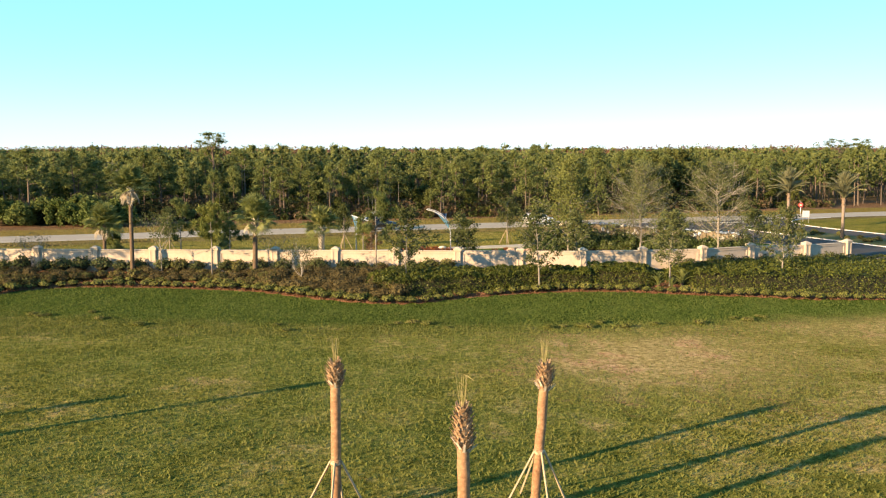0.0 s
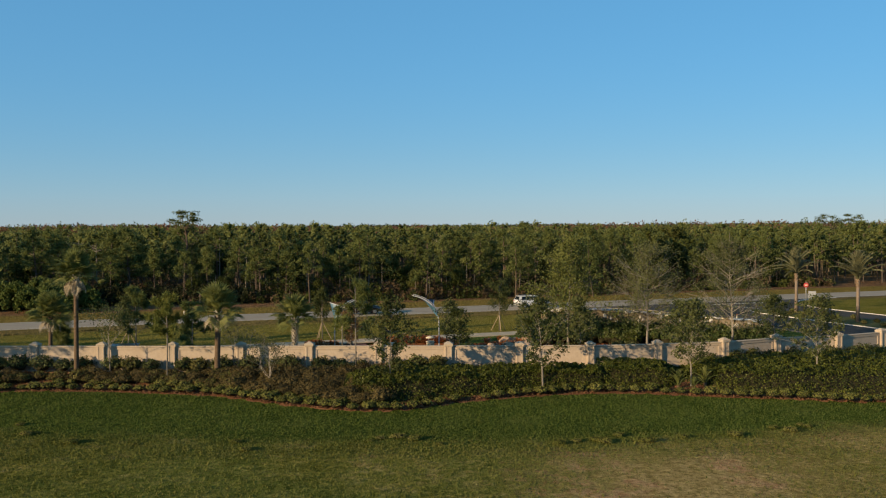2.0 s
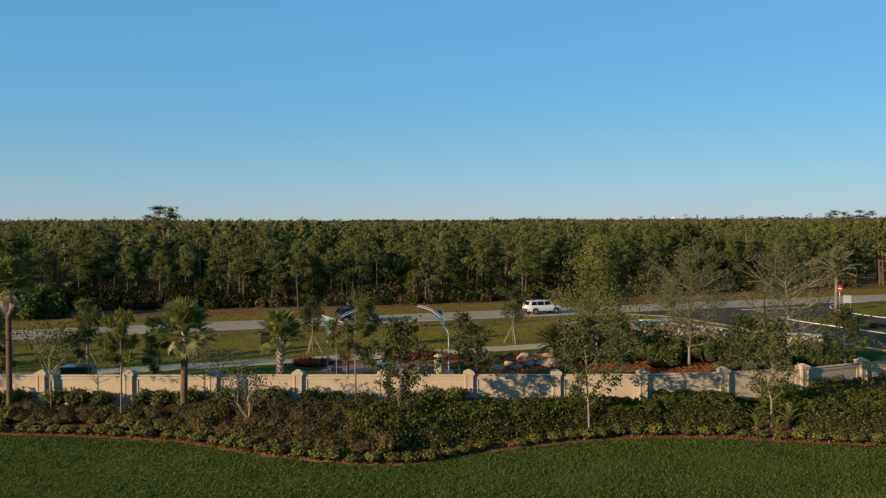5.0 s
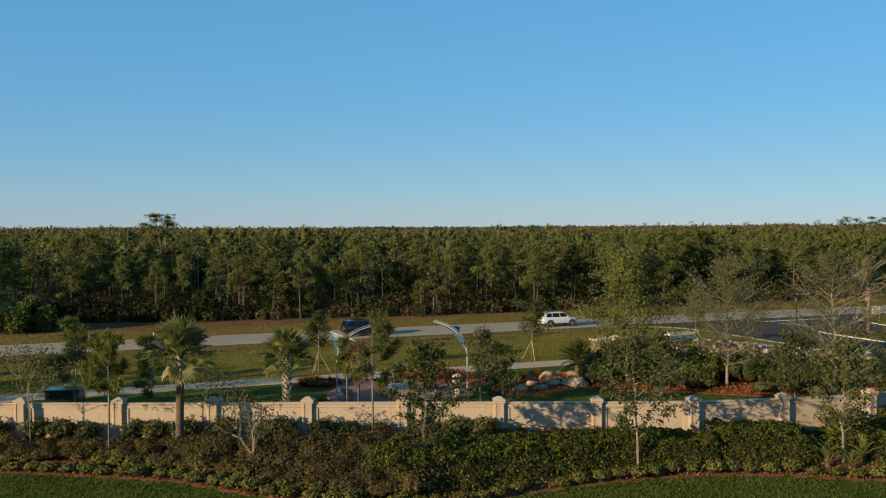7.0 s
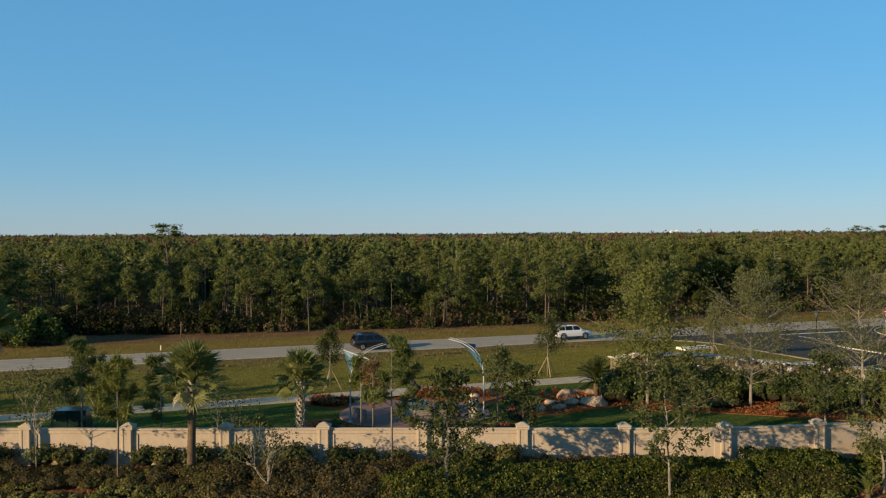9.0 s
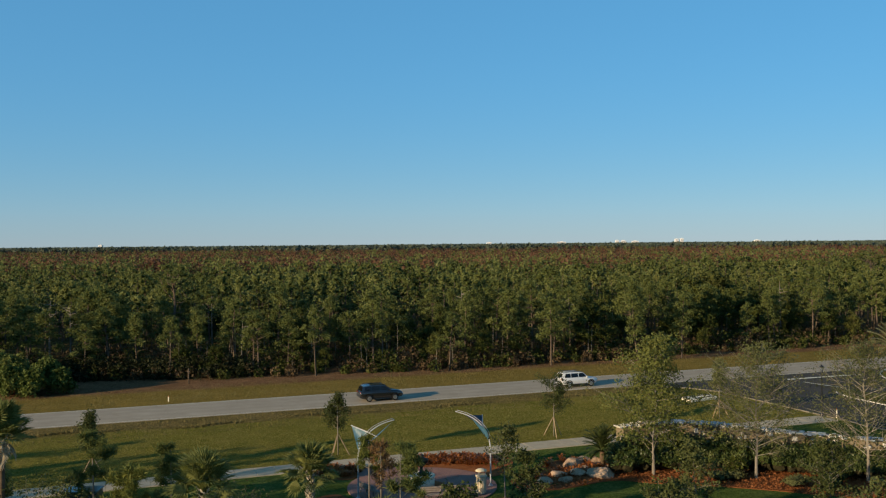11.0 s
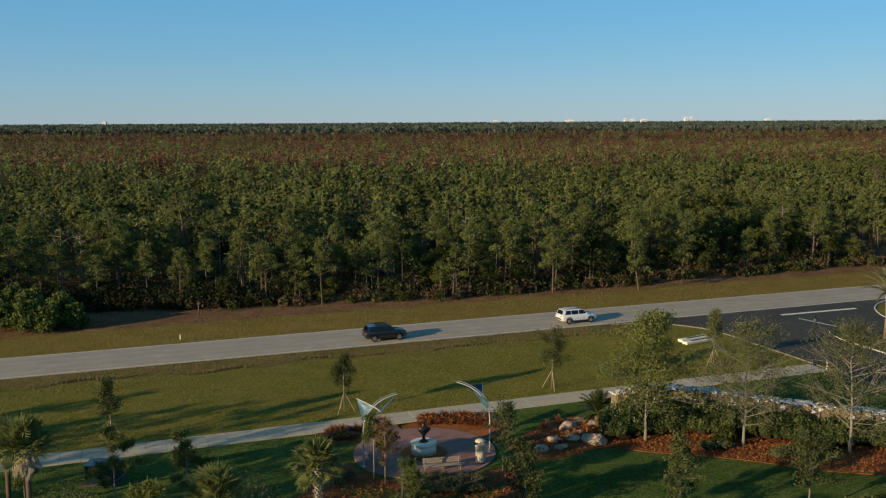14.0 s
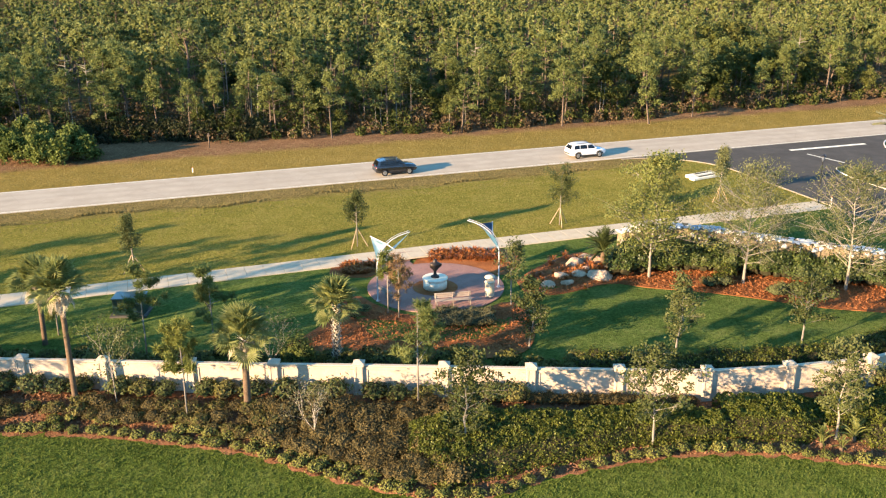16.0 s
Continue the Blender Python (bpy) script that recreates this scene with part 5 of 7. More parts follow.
def leader_branches(rng, h, trunk_h, spread, r0, n=30, twigs=2, rise=(0.35, 1.0)):
    """A young tree with one stem and many rising side branches."""
    segs, ends = [(np.array([0, 0, -0.1]), np.array([rng.normal(0, 0.05), rng.normal(0, 0.05), trunk_h]), r0, r0 * 0.8)], []
    q = segs[0][1]
    stem = [q]
    for k in range(6):
        nx = q + np.array([rng.normal(0, 0.09), rng.normal(0, 0.09), (h - trunk_h) / 6])
        segs.append((q, nx, r0 * (0.8 - 0.12 * k), r0 * (0.68 - 0.12 * k)))
        q = nx
        stem.append(q)
    stem = np.array(stem)
    for k in range(n):
        f = (k + rng.uniform(0, 1)) / n
        b = np.array([np.interp(f * 6, range(7), stem[:, j]) for j in range(3)])
        a = k * 2.4 + rng.uniform(-0.5, 0.5)
        ln = spread * (0.45 + 0.75 * math.sin(math.pi * min(0.15 + 0.85 * f, 1.0)) ** 0.8) * rng.uniform(0.45, 1.2) * (1.0 - 0.45 * f)
        tip = b + np.array([math.cos(a) * ln, math.sin(a) * ln, ln * rng.uniform(*rise)])
        segs.append((b, tip, r0 * 0.25, r0 * 0.08))
        for g in (0.5, 0.8, 1.0):
            ends.append(b + (tip - b) * g)
        for j in range(twigs):
            t2 = tip + rng.normal(0, 0.3, 3) * ln * 0.7 + np.array([0, 0, 0.1])
            segs.append((b + (tip - b) * 0.6, t2, r0 * 0.12, r0 * 0.06))
            ends.append(t2)
    ends.append(q)
    return segs, np.array(ends)


def garden_tree(name, x, y, z, h, trunk_h, spread, leaf_mat, n_leaf, leaf, clump, label, category, seed, bark="grey_bark", r0=0.07, levels=3, upward=0.8, group="", lean=0.0, leader=False, n=30, twigs=2, rise=(0.35, 1.0)):
    rng = rng_of(seed)
    if leader:
        segs, ends = leader_branches(rng, h, trunk_h, spread, r0, n, twigs, rise)
    else:
        segs, ends = branchy(rng, h, trunk_h, spread, r0, levels, upward)
        segs, ends = fit_height(segs, ends, h * 0.95)
    root = thing(name, pose(x, y, z, lean, lean * 0.6, rng.uniform(0, 360)), label, category, group)
    st = np.concatenate([prism_tris(a, b, c, max(d, 0.006), 5 if c > 0.03 else 3) for a, b, c, d in segs[:1]] + [prism_tris(a, b, c, max(d, 0.006), 3) for a, b, c, d in segs[1:]])
    k = 10
    part("trunk", soup("trunk", prism_tris(*segs[0], 8), [M[bark]]), None, root)
    part("branchwork", soup("branchwork", st[k:], [M[bark]]), None, root)
    if n_leaf:
        c = ends[rng.integers(0, len(ends), n_leaf)]
        p = c + rng.normal(0, 1, (n_leaf, 3)) * clump * np.array([1, 1, 0.75])
        part("crown", soup("crown", leaf_quads(rng, p, leaf, 0.55, 0.1), [M[leaf_mat]]), None, root)
    return root


def young_pine(x, y, z, h, seed, label, lean=0.0, n=14, colour="gpine", bare=0.38, full=120):
    """A young long-needled pine: thin trunk, few tiers of brushy tufts."""
    rng = rng_of(seed)
    root = thing("young_pine", pose(x, y, z, lean, 0, rng.uniform(0, 360)), label, "pine tree", "young garden pines")
    bm = B()
    tube(bm, [(0, 0, -0.1), (0.03, 0.02, h * 0.5), (0, 0, h * 0.97)], [0.06, 0.045, 0.012], 7)
    part("trunk", bm, M["grey_bark"], root)
    st, tufts = [], [np.array([0, 0, h])]
    for k in range(n):
        f = bare + (0.97 - bare) * (k + 0.5) / n
        a = rng.uniform(0, 6.28)
        ln = h * 0.22 * (1.25 - f) / 0.7 * rng.uniform(0.55, 1.25)
        b = np.array([0, 0, h * f])
        tip = b + np.array([np.cos(a) * ln, np.sin(a) * ln, ln * rng.uniform(0.15, 0.7)])
        st.append(prism_tris(b, tip, 0.022, 0.008, 3))
        tufts += [tip, b + (tip - b) * 0.65]
    part("branchwork", soup("branchwork", np.concatenate(st), [M["grey_bark"]]), None, root)
    need = []
    for c in tufts:
        m = full
        d = rnd_dirs(rng, m, 0.35)
        ln = rng.uniform(0.22, 0.46, m)[:, None]
        o = c + rng.normal(0, 0.10, (m, 3))
        w = unit(np.cross(d, rnd_dirs(rng, m))) * 0.028
        need.append(np.stack([o - w, o + w, o + d * ln], 1))
    part("crown", soup("crown", np.concatenate(need), [M[colour]]), None, root)
    return root


def fan_leaf(name, seed, size, mat):
    """One fan leaf: a stalk and pleated drooping fingers."""
    rng = rng_of(seed)
    f = []
    stalk = size * 0.80
    f.append(prism_tris((0, 0, 0), (stalk, 0, 0.10 * stalk), 0.025, 0.014, 3))
    hub = np.array([stalk, 0, 0.10 * stalk])
    n = 26
    for k in range(n):
        a = (k / (n - 1) - 0.5) * 4.3
        ln = size * (0.92 - 0.16 * abs(a) / 2.1) * rng.uniform(0.9, 1.1)
        d = np.array([math.cos(a), math.sin(a), 0.04 + 0.30 * abs(math.sin(a))])
        s = np.array([-math.sin(a), math.cos(a), 0.0])
        mid = hub + d * ln * 0.62 + [0, 0, 0.07 * size]
        tip = hub + d * ln - [0, 0, size * rng.uniform(0.0, 0.16)]
        w = size * 0.040
        lift = np.array([0, 0, 0.03 * size])
        f.append(np.array([[hub, mid - s * w, mid + lift], [hub, mid + lift, mid + s * w], [mid - s * w, tip, mid + lift], [mid + lift, tip, mid + s * w]]))
    return soup(name, np.concatenate(f), [M[mat]])


def feather_leaf(name, seed, size, mat):
    """One feather leaf: an arching rib with two rows of leaflets."""
    rng = rng_of(seed)
    f = []
    n = 22
    rib = [np.array([size * t, 0, size * (0.55 * t - 0.62 * t * t)]) for t in np.linspace(0, 1, n)]
    for a, b in zip(rib, rib[1:]):
        f.append(prism_tris(a, b, 0.03, 0.02, 3))
    for i, c in enumerate(rib[2:]):
        for s in (-1, 1):
            ln = size * 0.19 * math.sin(0.35 + 2.5 * i / n)
            tip = c + np.array([ln * 0.6, s * ln, rng.uniform(-0.1, 0.12) * size * 0.3])
            w = np.array([0.035 * size * 0.5, 0, 0])
            f.append(np.array([[c - w, c + w, tip]]))
    return soup(name, np.concatenate(f), [M[mat]])


LEAF = {}


def palm_crown(root, neck, n, size, kind, seed, droop=1.0):
    """Fronds round a palm's heart, each one a piece."""
    rng = rng_of(seed)
    if not LEAF:
        for k in range(3):
            LEAF["fan", k] = fan_leaf("frond", 300 + k, 1.0, "palm")
            LEAF["feather", k] = feather_leaf("frond", 310 + k, 1.0, "palm")
            LEAF["cycad", k] = feather_leaf("frond", 318 + k, 1.0, "cycadleaf")
            LEAF["date", k] = feather_leaf("frond", 315 + k, 1.0, "datefrond")
            LEAF["dry", k] = fan_leaf("dry_frond", 320 + k, 1.0, "drypalm")
    for k in range(n):
        f = k / n
        elev = 88 - 114 * f ** 1.35 * droop + rng.uniform(-20, 20)
        me = LEAF[kind, int(rng.integers(0, 3))]
        ob = part("frond", me, None, root)
        s = size * rng.uniform(0.85, 1.12)
        ob.matrix_basis = pose(neck[0], neck[1], neck[2] + 0.25 * (1 - f), 0, 0, k * 137.5 + rng.uniform(-15, 15)) @ pose(0.08, 0, 0, rng.uniform(-15, 15), -elev, 0) @ Matrix.Diagonal((s, s, s, 1))


def dead_fronds(root, neck, n, size, seed):
    rng = rng_of(seed)
    for k in range(n):
        ob = part("dry_frond", LEAF["dry", int(rng.integers(0, 3))], None, root, "withered tan frond")
        s = size * rng.uniform(0.7, 1.0)
        ob.matrix_basis = pose(neck[0], neck[1], neck[2] - 0.05, 0, 0, k * 360 / n + rng.uniform(-25, 25)) @ pose(0.08, 0, 0, 0, rng.uniform(48, 72), 0) @ Matrix.Diagonal((s, s * 0.55, s, 1))


def boots(root, z0, z1, r, mat, seed, n=40, out=0.10, name="boot_sleeve", at=lambda z: (0.0, 0.0), w=0.075, cone=0.0):
    """Criss-crossed stubs of old leaf bases round a trunk."""
    rng = rng_of(seed)
    f = []
    for k in range(n):
        z = z0 + (z1 - z0) * k / n
        a = k * 2.4
        d = np.array([math.cos(a), math.sin(a), 0])
        s = np.array([-d[1], d[0], 0])
        cx, cy = at(z)
        rr = r * (1.0 - 0.72 * (max(0.0, k / n - 0.45) / 0.55) ** 1.5 if cone else 1.0)
        b = np.array([cx, cy, z]) + d * rr * 0.8
        t = b + d * out * rng.uniform(0.8, 1.5) + [0, 0, 0.24 * rng.uniform(0.8, 1.2)]
        f.append(np.array([[b - s * w, b + s * w, t + s * w * 0.5], [b - s * w, t + s * w * 0.5, t - s * w * 0.5], [b - s * w - d * 0.04, t - s * w * 0.5 - d * 0.05, b - s * w], [t - s * w * 0.5, t - s * w * 0.5 - d * 0.05, t + s * w * 0.5], [b + s * w, t + s * w * 0.5, b + s * w - d * 0.04]]))
    return part(name, soup(name, np.concatenate(f), [M[mat]]), None, root)


def sabal_palm(x, y, z, neck, lean, size, n, label, seed, boot_from=None, dead=8, r=0.17):
    """neck: height of the crown's base; lean: how far the top stands off to the side."""
    root = thing("fan_palm", pose(x, y, z), label, "palm tree", "fan palms by the wall")
    bm = B()
    zs = np.linspace(-0.2, neck, 9)
    at = lambda h: (lean[0] * h / neck, lean[1] * h / neck)
    tube(bm, [(*at(h), h) for h in zs], [r * (1.25 if i == 0 else 1.0 - 0.02 * i) for i in range(9)], 10)
    part("trunk", bm, M["palm_bark"], root)
    if boot_from is not None:
        boots(root, boot_from, neck + 0.1, r, "boot_pale", seed, int(52 * max(1.0, (neck - boot_from) / 1.3)), 0.15, at=at)
    top = (lean[0], lean[1], neck)
    palm_crown(root, top, n, size, "fan", seed)
    if dead:
        dead_fronds(root, top, dead, size * 0.8, seed + 1)
    return root


def date_palm(x, y, z, neck, size, label, seed):
    root = thing("date_palm", pose(x, y, z), label, "palm tree", "date palms at the junction")
    bm = B()
    tube(bm, [(0, 0, -0.2), (0, 0, neck * 0.5), (0, 0, neck)], [0.24, 0.18, 0.20], 10)
    part("trunk", bm, M["datebark"], root)
    boots(root, neck - 1.1, neck + 0.1, 0.18, "boot", seed, 34, 0.14)
    palm_crown(root, (0, 0, neck), 34, size, "date", seed, 0.66)
    return root


def staked_palm(x, y, z, h, lean, seed, label, head=0.8, spear=0.75, r=0.135):
    """A newly planted palm with its leaves cut away, held by timber props."""
    rng = rng_of(seed)
    root = thing("planted_palm", pose(x, y, z), label, "palm tree", "newly planted palms on the lawn")
    at = lambda q: (lean[0] * q / h, lean[1] * q / h)
    bm = B()
    zs = np.linspace(-0.2, h, 14)
    tube(bm, [(at(q)[0] + rng.normal(0, 0.006), at(q)[1], q) for q in zs], [r * (1.22 if i < 2 else 1.0 + 0.04 * math.sin(i * 1.9)) for i in range(14)], 12)
    part("trunk", bm, M["shaved_bark"], root)
    bm = B()
    lathe(bm, [(r * 0.95, 0), (r * 1.2, head * 0.3), (r * 1.15, head * 0.55), (r * 0.8, head * 0.85), (r * 0.25, head * 1.0)], 12, (*at(h), h - 0.05))
    part("bud", bm, M["boot"], root)
    boots(root, h - 0.12, h + head * 0.85, r * 1.2, "boot", seed, int(60 + 36 * head), 0.14, "stub_collar", at, 0.06, head)
    boots(root, h - 0.16, h + 0.05, r * 1.1, "boot_pale", seed + 7, 14, 0.16, "stub_ring", at, 0.04)
    for k in range(12):
        b = np.array([*at(h), h + head * 0.8]) + rng.normal(0, 0.03, 3)
        t = b + np.array([rng.normal(0, 0.10), rng.normal(0, 0.10), spear * rng.uniform(0.8, 1.35)])
        f = [prism_tris(b, t, 0.012, 0.004, 3)]
        if k % 2:
            f.append(prism_tris(t, t + np.array([rng.normal(0, 0.10), rng.normal(0, 0.10), -0.10]), 0.010, 0.004, 3))
        part("spear_leaf", soup("spear_leaf", np.concatenate(f), [M["spear"]]), None, root, "unopened yellow-green spear leaf")
    hold = 1.85
    bm = B()
    lathe(bm, [(r * 1.14, 0), (r * 1.16, 0.05), (r * 1.14, 0.16)], 12, (*at(hold), hold - 0.1))
    part("strap", bm, M["boot"], root)
    for k in range(4):
        a = k * math.pi / 2 + 0.5 + seed
        bm = B()
        p = Vector((*at(hold), hold)) + Vector((math.cos(a), math.sin(a), 0)) * r * 1.1
        q = Vector((math.cos(a) * 1.15, math.sin(a) * 1.15, -0.05))
        tube(bm, [p, q], 0.036, 4)
        part("prop", bm, M["timber"], root)
    return root


def staked_tree(x, y, h, seed, label, leaf="oak", conic=True):
    """A small street tree on three timber props."""
    rng = rng_of(seed)
    z = ground_z(x, y)
    root = thing("staked_tree", pose(x, y, z, 0, 0, rng.uniform(0, 120)), label, "tree", "staked street trees")
    bm = B()
    tube(bm, [(0, 0, -0.1), (0.02, 0, h * 0.5), (0, 0, h * 0.95)], [0.055, 0.04, 0.01], 7)
    part("trunk", bm, M["grey_bark"], root)
    pts, st = [], []
    for k in range(22):
        f = 0.40 + 0.58 * k / 22
        a = rng.uniform(0, 6.28)
        ln = (1.12 - f) * h * 0.30 * rng.uniform(0.7, 1.2) if conic else h * 0.26 * rng.uniform(0.5, 1.1)
        b = np.array([0, 0, h * f])
        tip = b + np.array([math.cos(a) * ln, math.sin(a) * ln, ln * 0.5])
        st.append(prism_tris(b, tip, 0.018, 0.006, 3))
        for q in (0.55, 1.0):
            pts.append(b + (tip - b) * q + rng.normal(0, 0.19, (80, 3)))
    part("branchwork", soup("branchwork", np.concatenate(st), [M["grey_bark"]]), None, root)
    part("crown", soup("crown", leaf_quads(rng, np.concatenate(pts), 0.15, 0.55), [M[leaf]]), None, root)
    for k in range(3):
        a = k * 2.094
        bm = B()
        tube(bm, [(math.cos(a) * 0.07, math.sin(a) * 0.07, 1.65), (math.cos(a) * 0.95, math.sin(a) * 0.95, -0.05)], 0.038, 4)
        part("prop", bm, M["timber"], root)
    return root


def build_palms():
    for x, y, h, ln, head, spear, seed, lab in ((-0.05, 23.0, 4.25, (0.03, 0.0), 0.62, 0.75, 1, "newly planted palm trunk with trimmed head and timber props"),
                                               (3.8, 19.5, 3.5, (-0.05, 0.0), 1.15, 0.75, 2, "short thick planted palm trunk with cut leaf stubs"),
                                               (6.03, 24.0, 3.9, (0.26, 0.0), 0.70, 0.75, 3, "leaning planted palm trunk with trimmed head and props"),
                                               (-19.9, 27.4, 4.2, (0.1, 0.0), 0.6, 0.7, 4, "newly planted palm trunk with trimmed head and timber props"),
                                               (-28.8, 24.6, 4.2, (0.0, 0.1), 0.6, 0.7, 5, "newly planted palm trunk with trimmed head and timber props"),
                                               (-32.0, 17.0, 4.2, (0.0, 0.0), 0.6, 0.7, 6, "newly planted palm trunk with trimmed head and timber props")):
        staked_palm(x, y, ground_z(x, y), h, ln, seed, lab, head, spear, 0.165 if seed == 2 else 0.15)
    sabal_palm(-22.4, 68.1, ground_z(-22.4, 68.1), 6.9, (0.0, 0.1), 1.06, 42, "tall fan palm with dry skirt in front of the wall", 41, 6.0)
    sabal_palm(-27.5, 76.4, 0.0, 4.3, (0.1, 0.0), 1.1, 48, "fan palm with dark green crown behind the wall", 42)
    sabal_palm(-12.3, 67.2, ground_z(-12.3, 67.2), 4.5, (0.1, 0.0), 1.12, 46, "stout fan palm with pale leaf bases before the wall", 43, 3.3, 8, 0.21)
    sabal_palm(-7.8, 72.5, 0.0, 4.3, (0.1, 0.0), 1.08, 44, "low fan palm with latticed trunk in a mulch bed", 44, 0.2, 0, 0.2)
    date_palm(48.9, 119.9, 0.1, 5.0, 3.0, "date palm with arching grey-green fronds on the median", 46)
    date_palm(51.0, 107.6, 0.1, 4.9, 3.0, "date palm with arching grey-green fronds on the median", 47)
    # a low cycad by the rocks
    root = thing("cycad", pose(12.0, 91.8, 0.05), "dark green cycad with stiff arching leaves by boulders", "cycad")
    bm = B()
    tube(bm, [(0, 0, -0.1), (0, 0, 1.05)], [0.24, 0.2], 9)
    part("trunk", bm, M["palm_bark"], root)
    palm_crown(root, (0, 0, 1.0), 64, 1.75, "cycad", 48, 0.9)
    for x, y, s in ((19.0, 64.3, 0.85), (20.9, 64.7, 0.95), (19.9, 63.9, 0.55)):
        root = thing("cycad", pose(x, y, ground_z(x, y) + 0.05), "yellow-green cycad clump in the hedge's gap", "cycad", "cycads in the hedge gap")
        bm = B()
        tube(bm, [(0, 0, -0.1), (0, 0, 0.25)], [0.14, 0.1], 8)
        part("trunk", bm, M["palm_bark"], root)
        palm_crown(root, (0, 0, 0.2), 18, s, "feather", int(x * 7), 0.62)


def build_garden_trees():
    g = ground_z
    young_pine(-15.55, 66.5, g(-15.55, 66.5), 6.0, 51, "young pine with yellow-green tufts before the wall", n=18, bare=0.50, full=170)
    young_pine(-2.66, 67.15, g(-2.66, 67.15), 6.5, 52, "tall thin young pine before the wall", n=15, bare=0.42, colour="pine")
    young_pine(-19.9, 73.6, 0, 6.6, 53, "thin young pine with dark tufts behind the wall", colour="pine", n=13, bare=0.42)
    young_pine(-16.4, 76.6, 0, 5.2, 54, "young dark pine on the garden lawn", colour="pine", n=15, bare=0.30)
    young_pine(-27.2, 77.9, 0, 3.6, 55, "young dark pine on the garden lawn", colour="pine")
    young_pine(-4.3, 80.5, 0.05, 4.3, 56, "reddish thin young pine by the terrace", colour="redpine", n=11, bare=0.32, full=40)
    young_pine(-5.1, 81.2, 0.05, 4.7, 57, "green young pine by the terrace", colour="gpine", n=10, bare=0.42, full=60)
    young_pine(-4.4, 82.8, 0.05, 3.9, 59, "reddish thin young pine by the terrace", colour="redpine", n=10, bare=0.35, full=40)
    oak = dict(leaf_mat="oak", leaf=0.17, clump=0.15, category="tree", leader=True)
    o = "small airy tree with grey-green leaves and pale trunk"
    garden_tree("small_oak", -0.1, 63.5, g(-0.1, 63.5), 5.7, 1.2, 1.55, n_leaf=3800, label=o + " in the hedge", seed=61, group="small trees before the wall", **oak)
    garden_tree("small_oak", 10.0, 64.4, g(10.0, 64.4), 5.9, 1.4, 1.5, n_leaf=3400, label=o + " in the hedge", seed=62, group="small trees before the wall", **oak)
    garden_tree("small_oak", 19.97, 64.8, g(19.97, 64.8), 5.5, 1.4, 1.5, n_leaf=3400, label=o + " by cycads", seed=63, group="small trees before the wall", **oak)
    garden_tree("small_oak", 29.0, 66.2, g(29, 66.2), 5.5, 1.4, 1.5, n_leaf=3200, label=o + " in the hedge", seed=64, group="small trees before the wall", **oak)
    garden_tree("small_oak", 4.45, 75.6, 0, 4.6, 0.6, 1.05, n_leaf=3200, label="dense small tree near the wall", seed=65, group="small trees on the garden lawn", **oak)
    garden_tree("small_oak", 13.6, 74.0, 0, 5.4, 1.2, 1.2, n_leaf=3000, label=o + " behind the wall", seed=66, group="small trees on the garden lawn", **oak)
    garden_tree("small_oak", 22.2, 75.5, 0, 5.0, 1.6, 1.4, n_leaf=3200, label=o + " behind the wall", seed=67, group="small trees on the garden lawn", **oak)
    garden_tree("small_oak", 31.0, 79.5, 0, 5.2, 1.5, 1.4, n_leaf=3200, label=o + " behind the wall", seed=68, group="small trees on the garden lawn", **oak)
    thin = dict(leaf_mat="greyshrub", leaf=0.13, clump=0.28, category="tree")
    garden_tree("small_oak", 3.83, 82.74, 0, 4.8, 2.0, 1.0, n_leaf=1500, label="thin-trunked small tree with open green crown near the bin", seed=60, r0=0.06, group="small trees on the garden lawn", **oak)
    garden_tree("thin_shrub_tree", -11.7, 71.6, 0, 4.0, 0.9, 0.4, n_leaf=600, label="thin pale shrub tree behind the wall", seed=72, r0=0.03, group="thin shrub trees", **thin)
    garden_tree("thin_shrub_tree", -20.0, 68.0, g(-20.0, 68.0), 5.2, 1.8, 0.6, n_leaf=1500, label="thin shrub tree with grey-green top before the wall", seed=69, r0=0.035, group="thin shrub trees", leaf_mat="oak", leaf=0.14, clump=0.26, category="tree")
    garden_tree("thin_shrub_tree", -30.8, 68.6, g(-30.8, 68.6), 3.4, 0.8, 0.6, bark="whitebark", n_leaf=420, label="thin whitish shrub tree with few leaves", seed=77, r0=0.035, group="thin shrub trees", **thin)
    garden_tree("thin_shrub_tree", -8.2, 64.6, g(-8.2, 64.6), 3.6, 0.6, 0.55, bark="whitebark", n_leaf=900, label="small almost bare shrub with white bark", seed=70, r0=0.03, group="thin shrub trees", **thin)
    # unseen trees off to the left, added to throw shade over the lawn
    for k, (x, y, h) in enumerate(((-37.8, 67.6, 7.8), (-38.8, 73.0, 8.2), (-39.8, 76.8, 8.4), (-40.5, 67.6, 6.4), (-46.5, 73.5, 7.2), (-52.0, 67.2, 6.8), (-58.0, 73.0, 7.4), (-45.0, 79.0, 7.6), (-50.5, 78.0, 7.8), (-55.0, 83.0, 7.6), (-61.0, 79.0, 7.8))):
        garden_tree("small_oak", x, y, g(x, y), h, 1.4, 1.9, n_leaf=3000, label=o + " set out of view for shade", seed=160 + k, group="small trees before the wall", **oak)
    for k, (x, y, h) in enumerate(((-38.6, 62.4, 9.2), (-37.6, 65.0, 8.8), (-40.2, 60.6, 9.2))):
        garden_tree("small_oak", x, y, g(x, y), h, 3.4, 2.6, n_leaf=4600, label=o + " set out of view for shade", seed=180 + k, group="small trees before the wall", **oak)
    garden_tree("pale_tree", 15.1, 88.6, 0.04, 9.7, 1.5, 2.8, "elm", 12500, 0.18, 0.30, "pale-trunked tree with fresh green leaves in mulch", "tree", 73, r0=0.125, leader=True, n=44, twigs=4, rise=(0.1, 0.8), group="pale trees in the mulch bed")
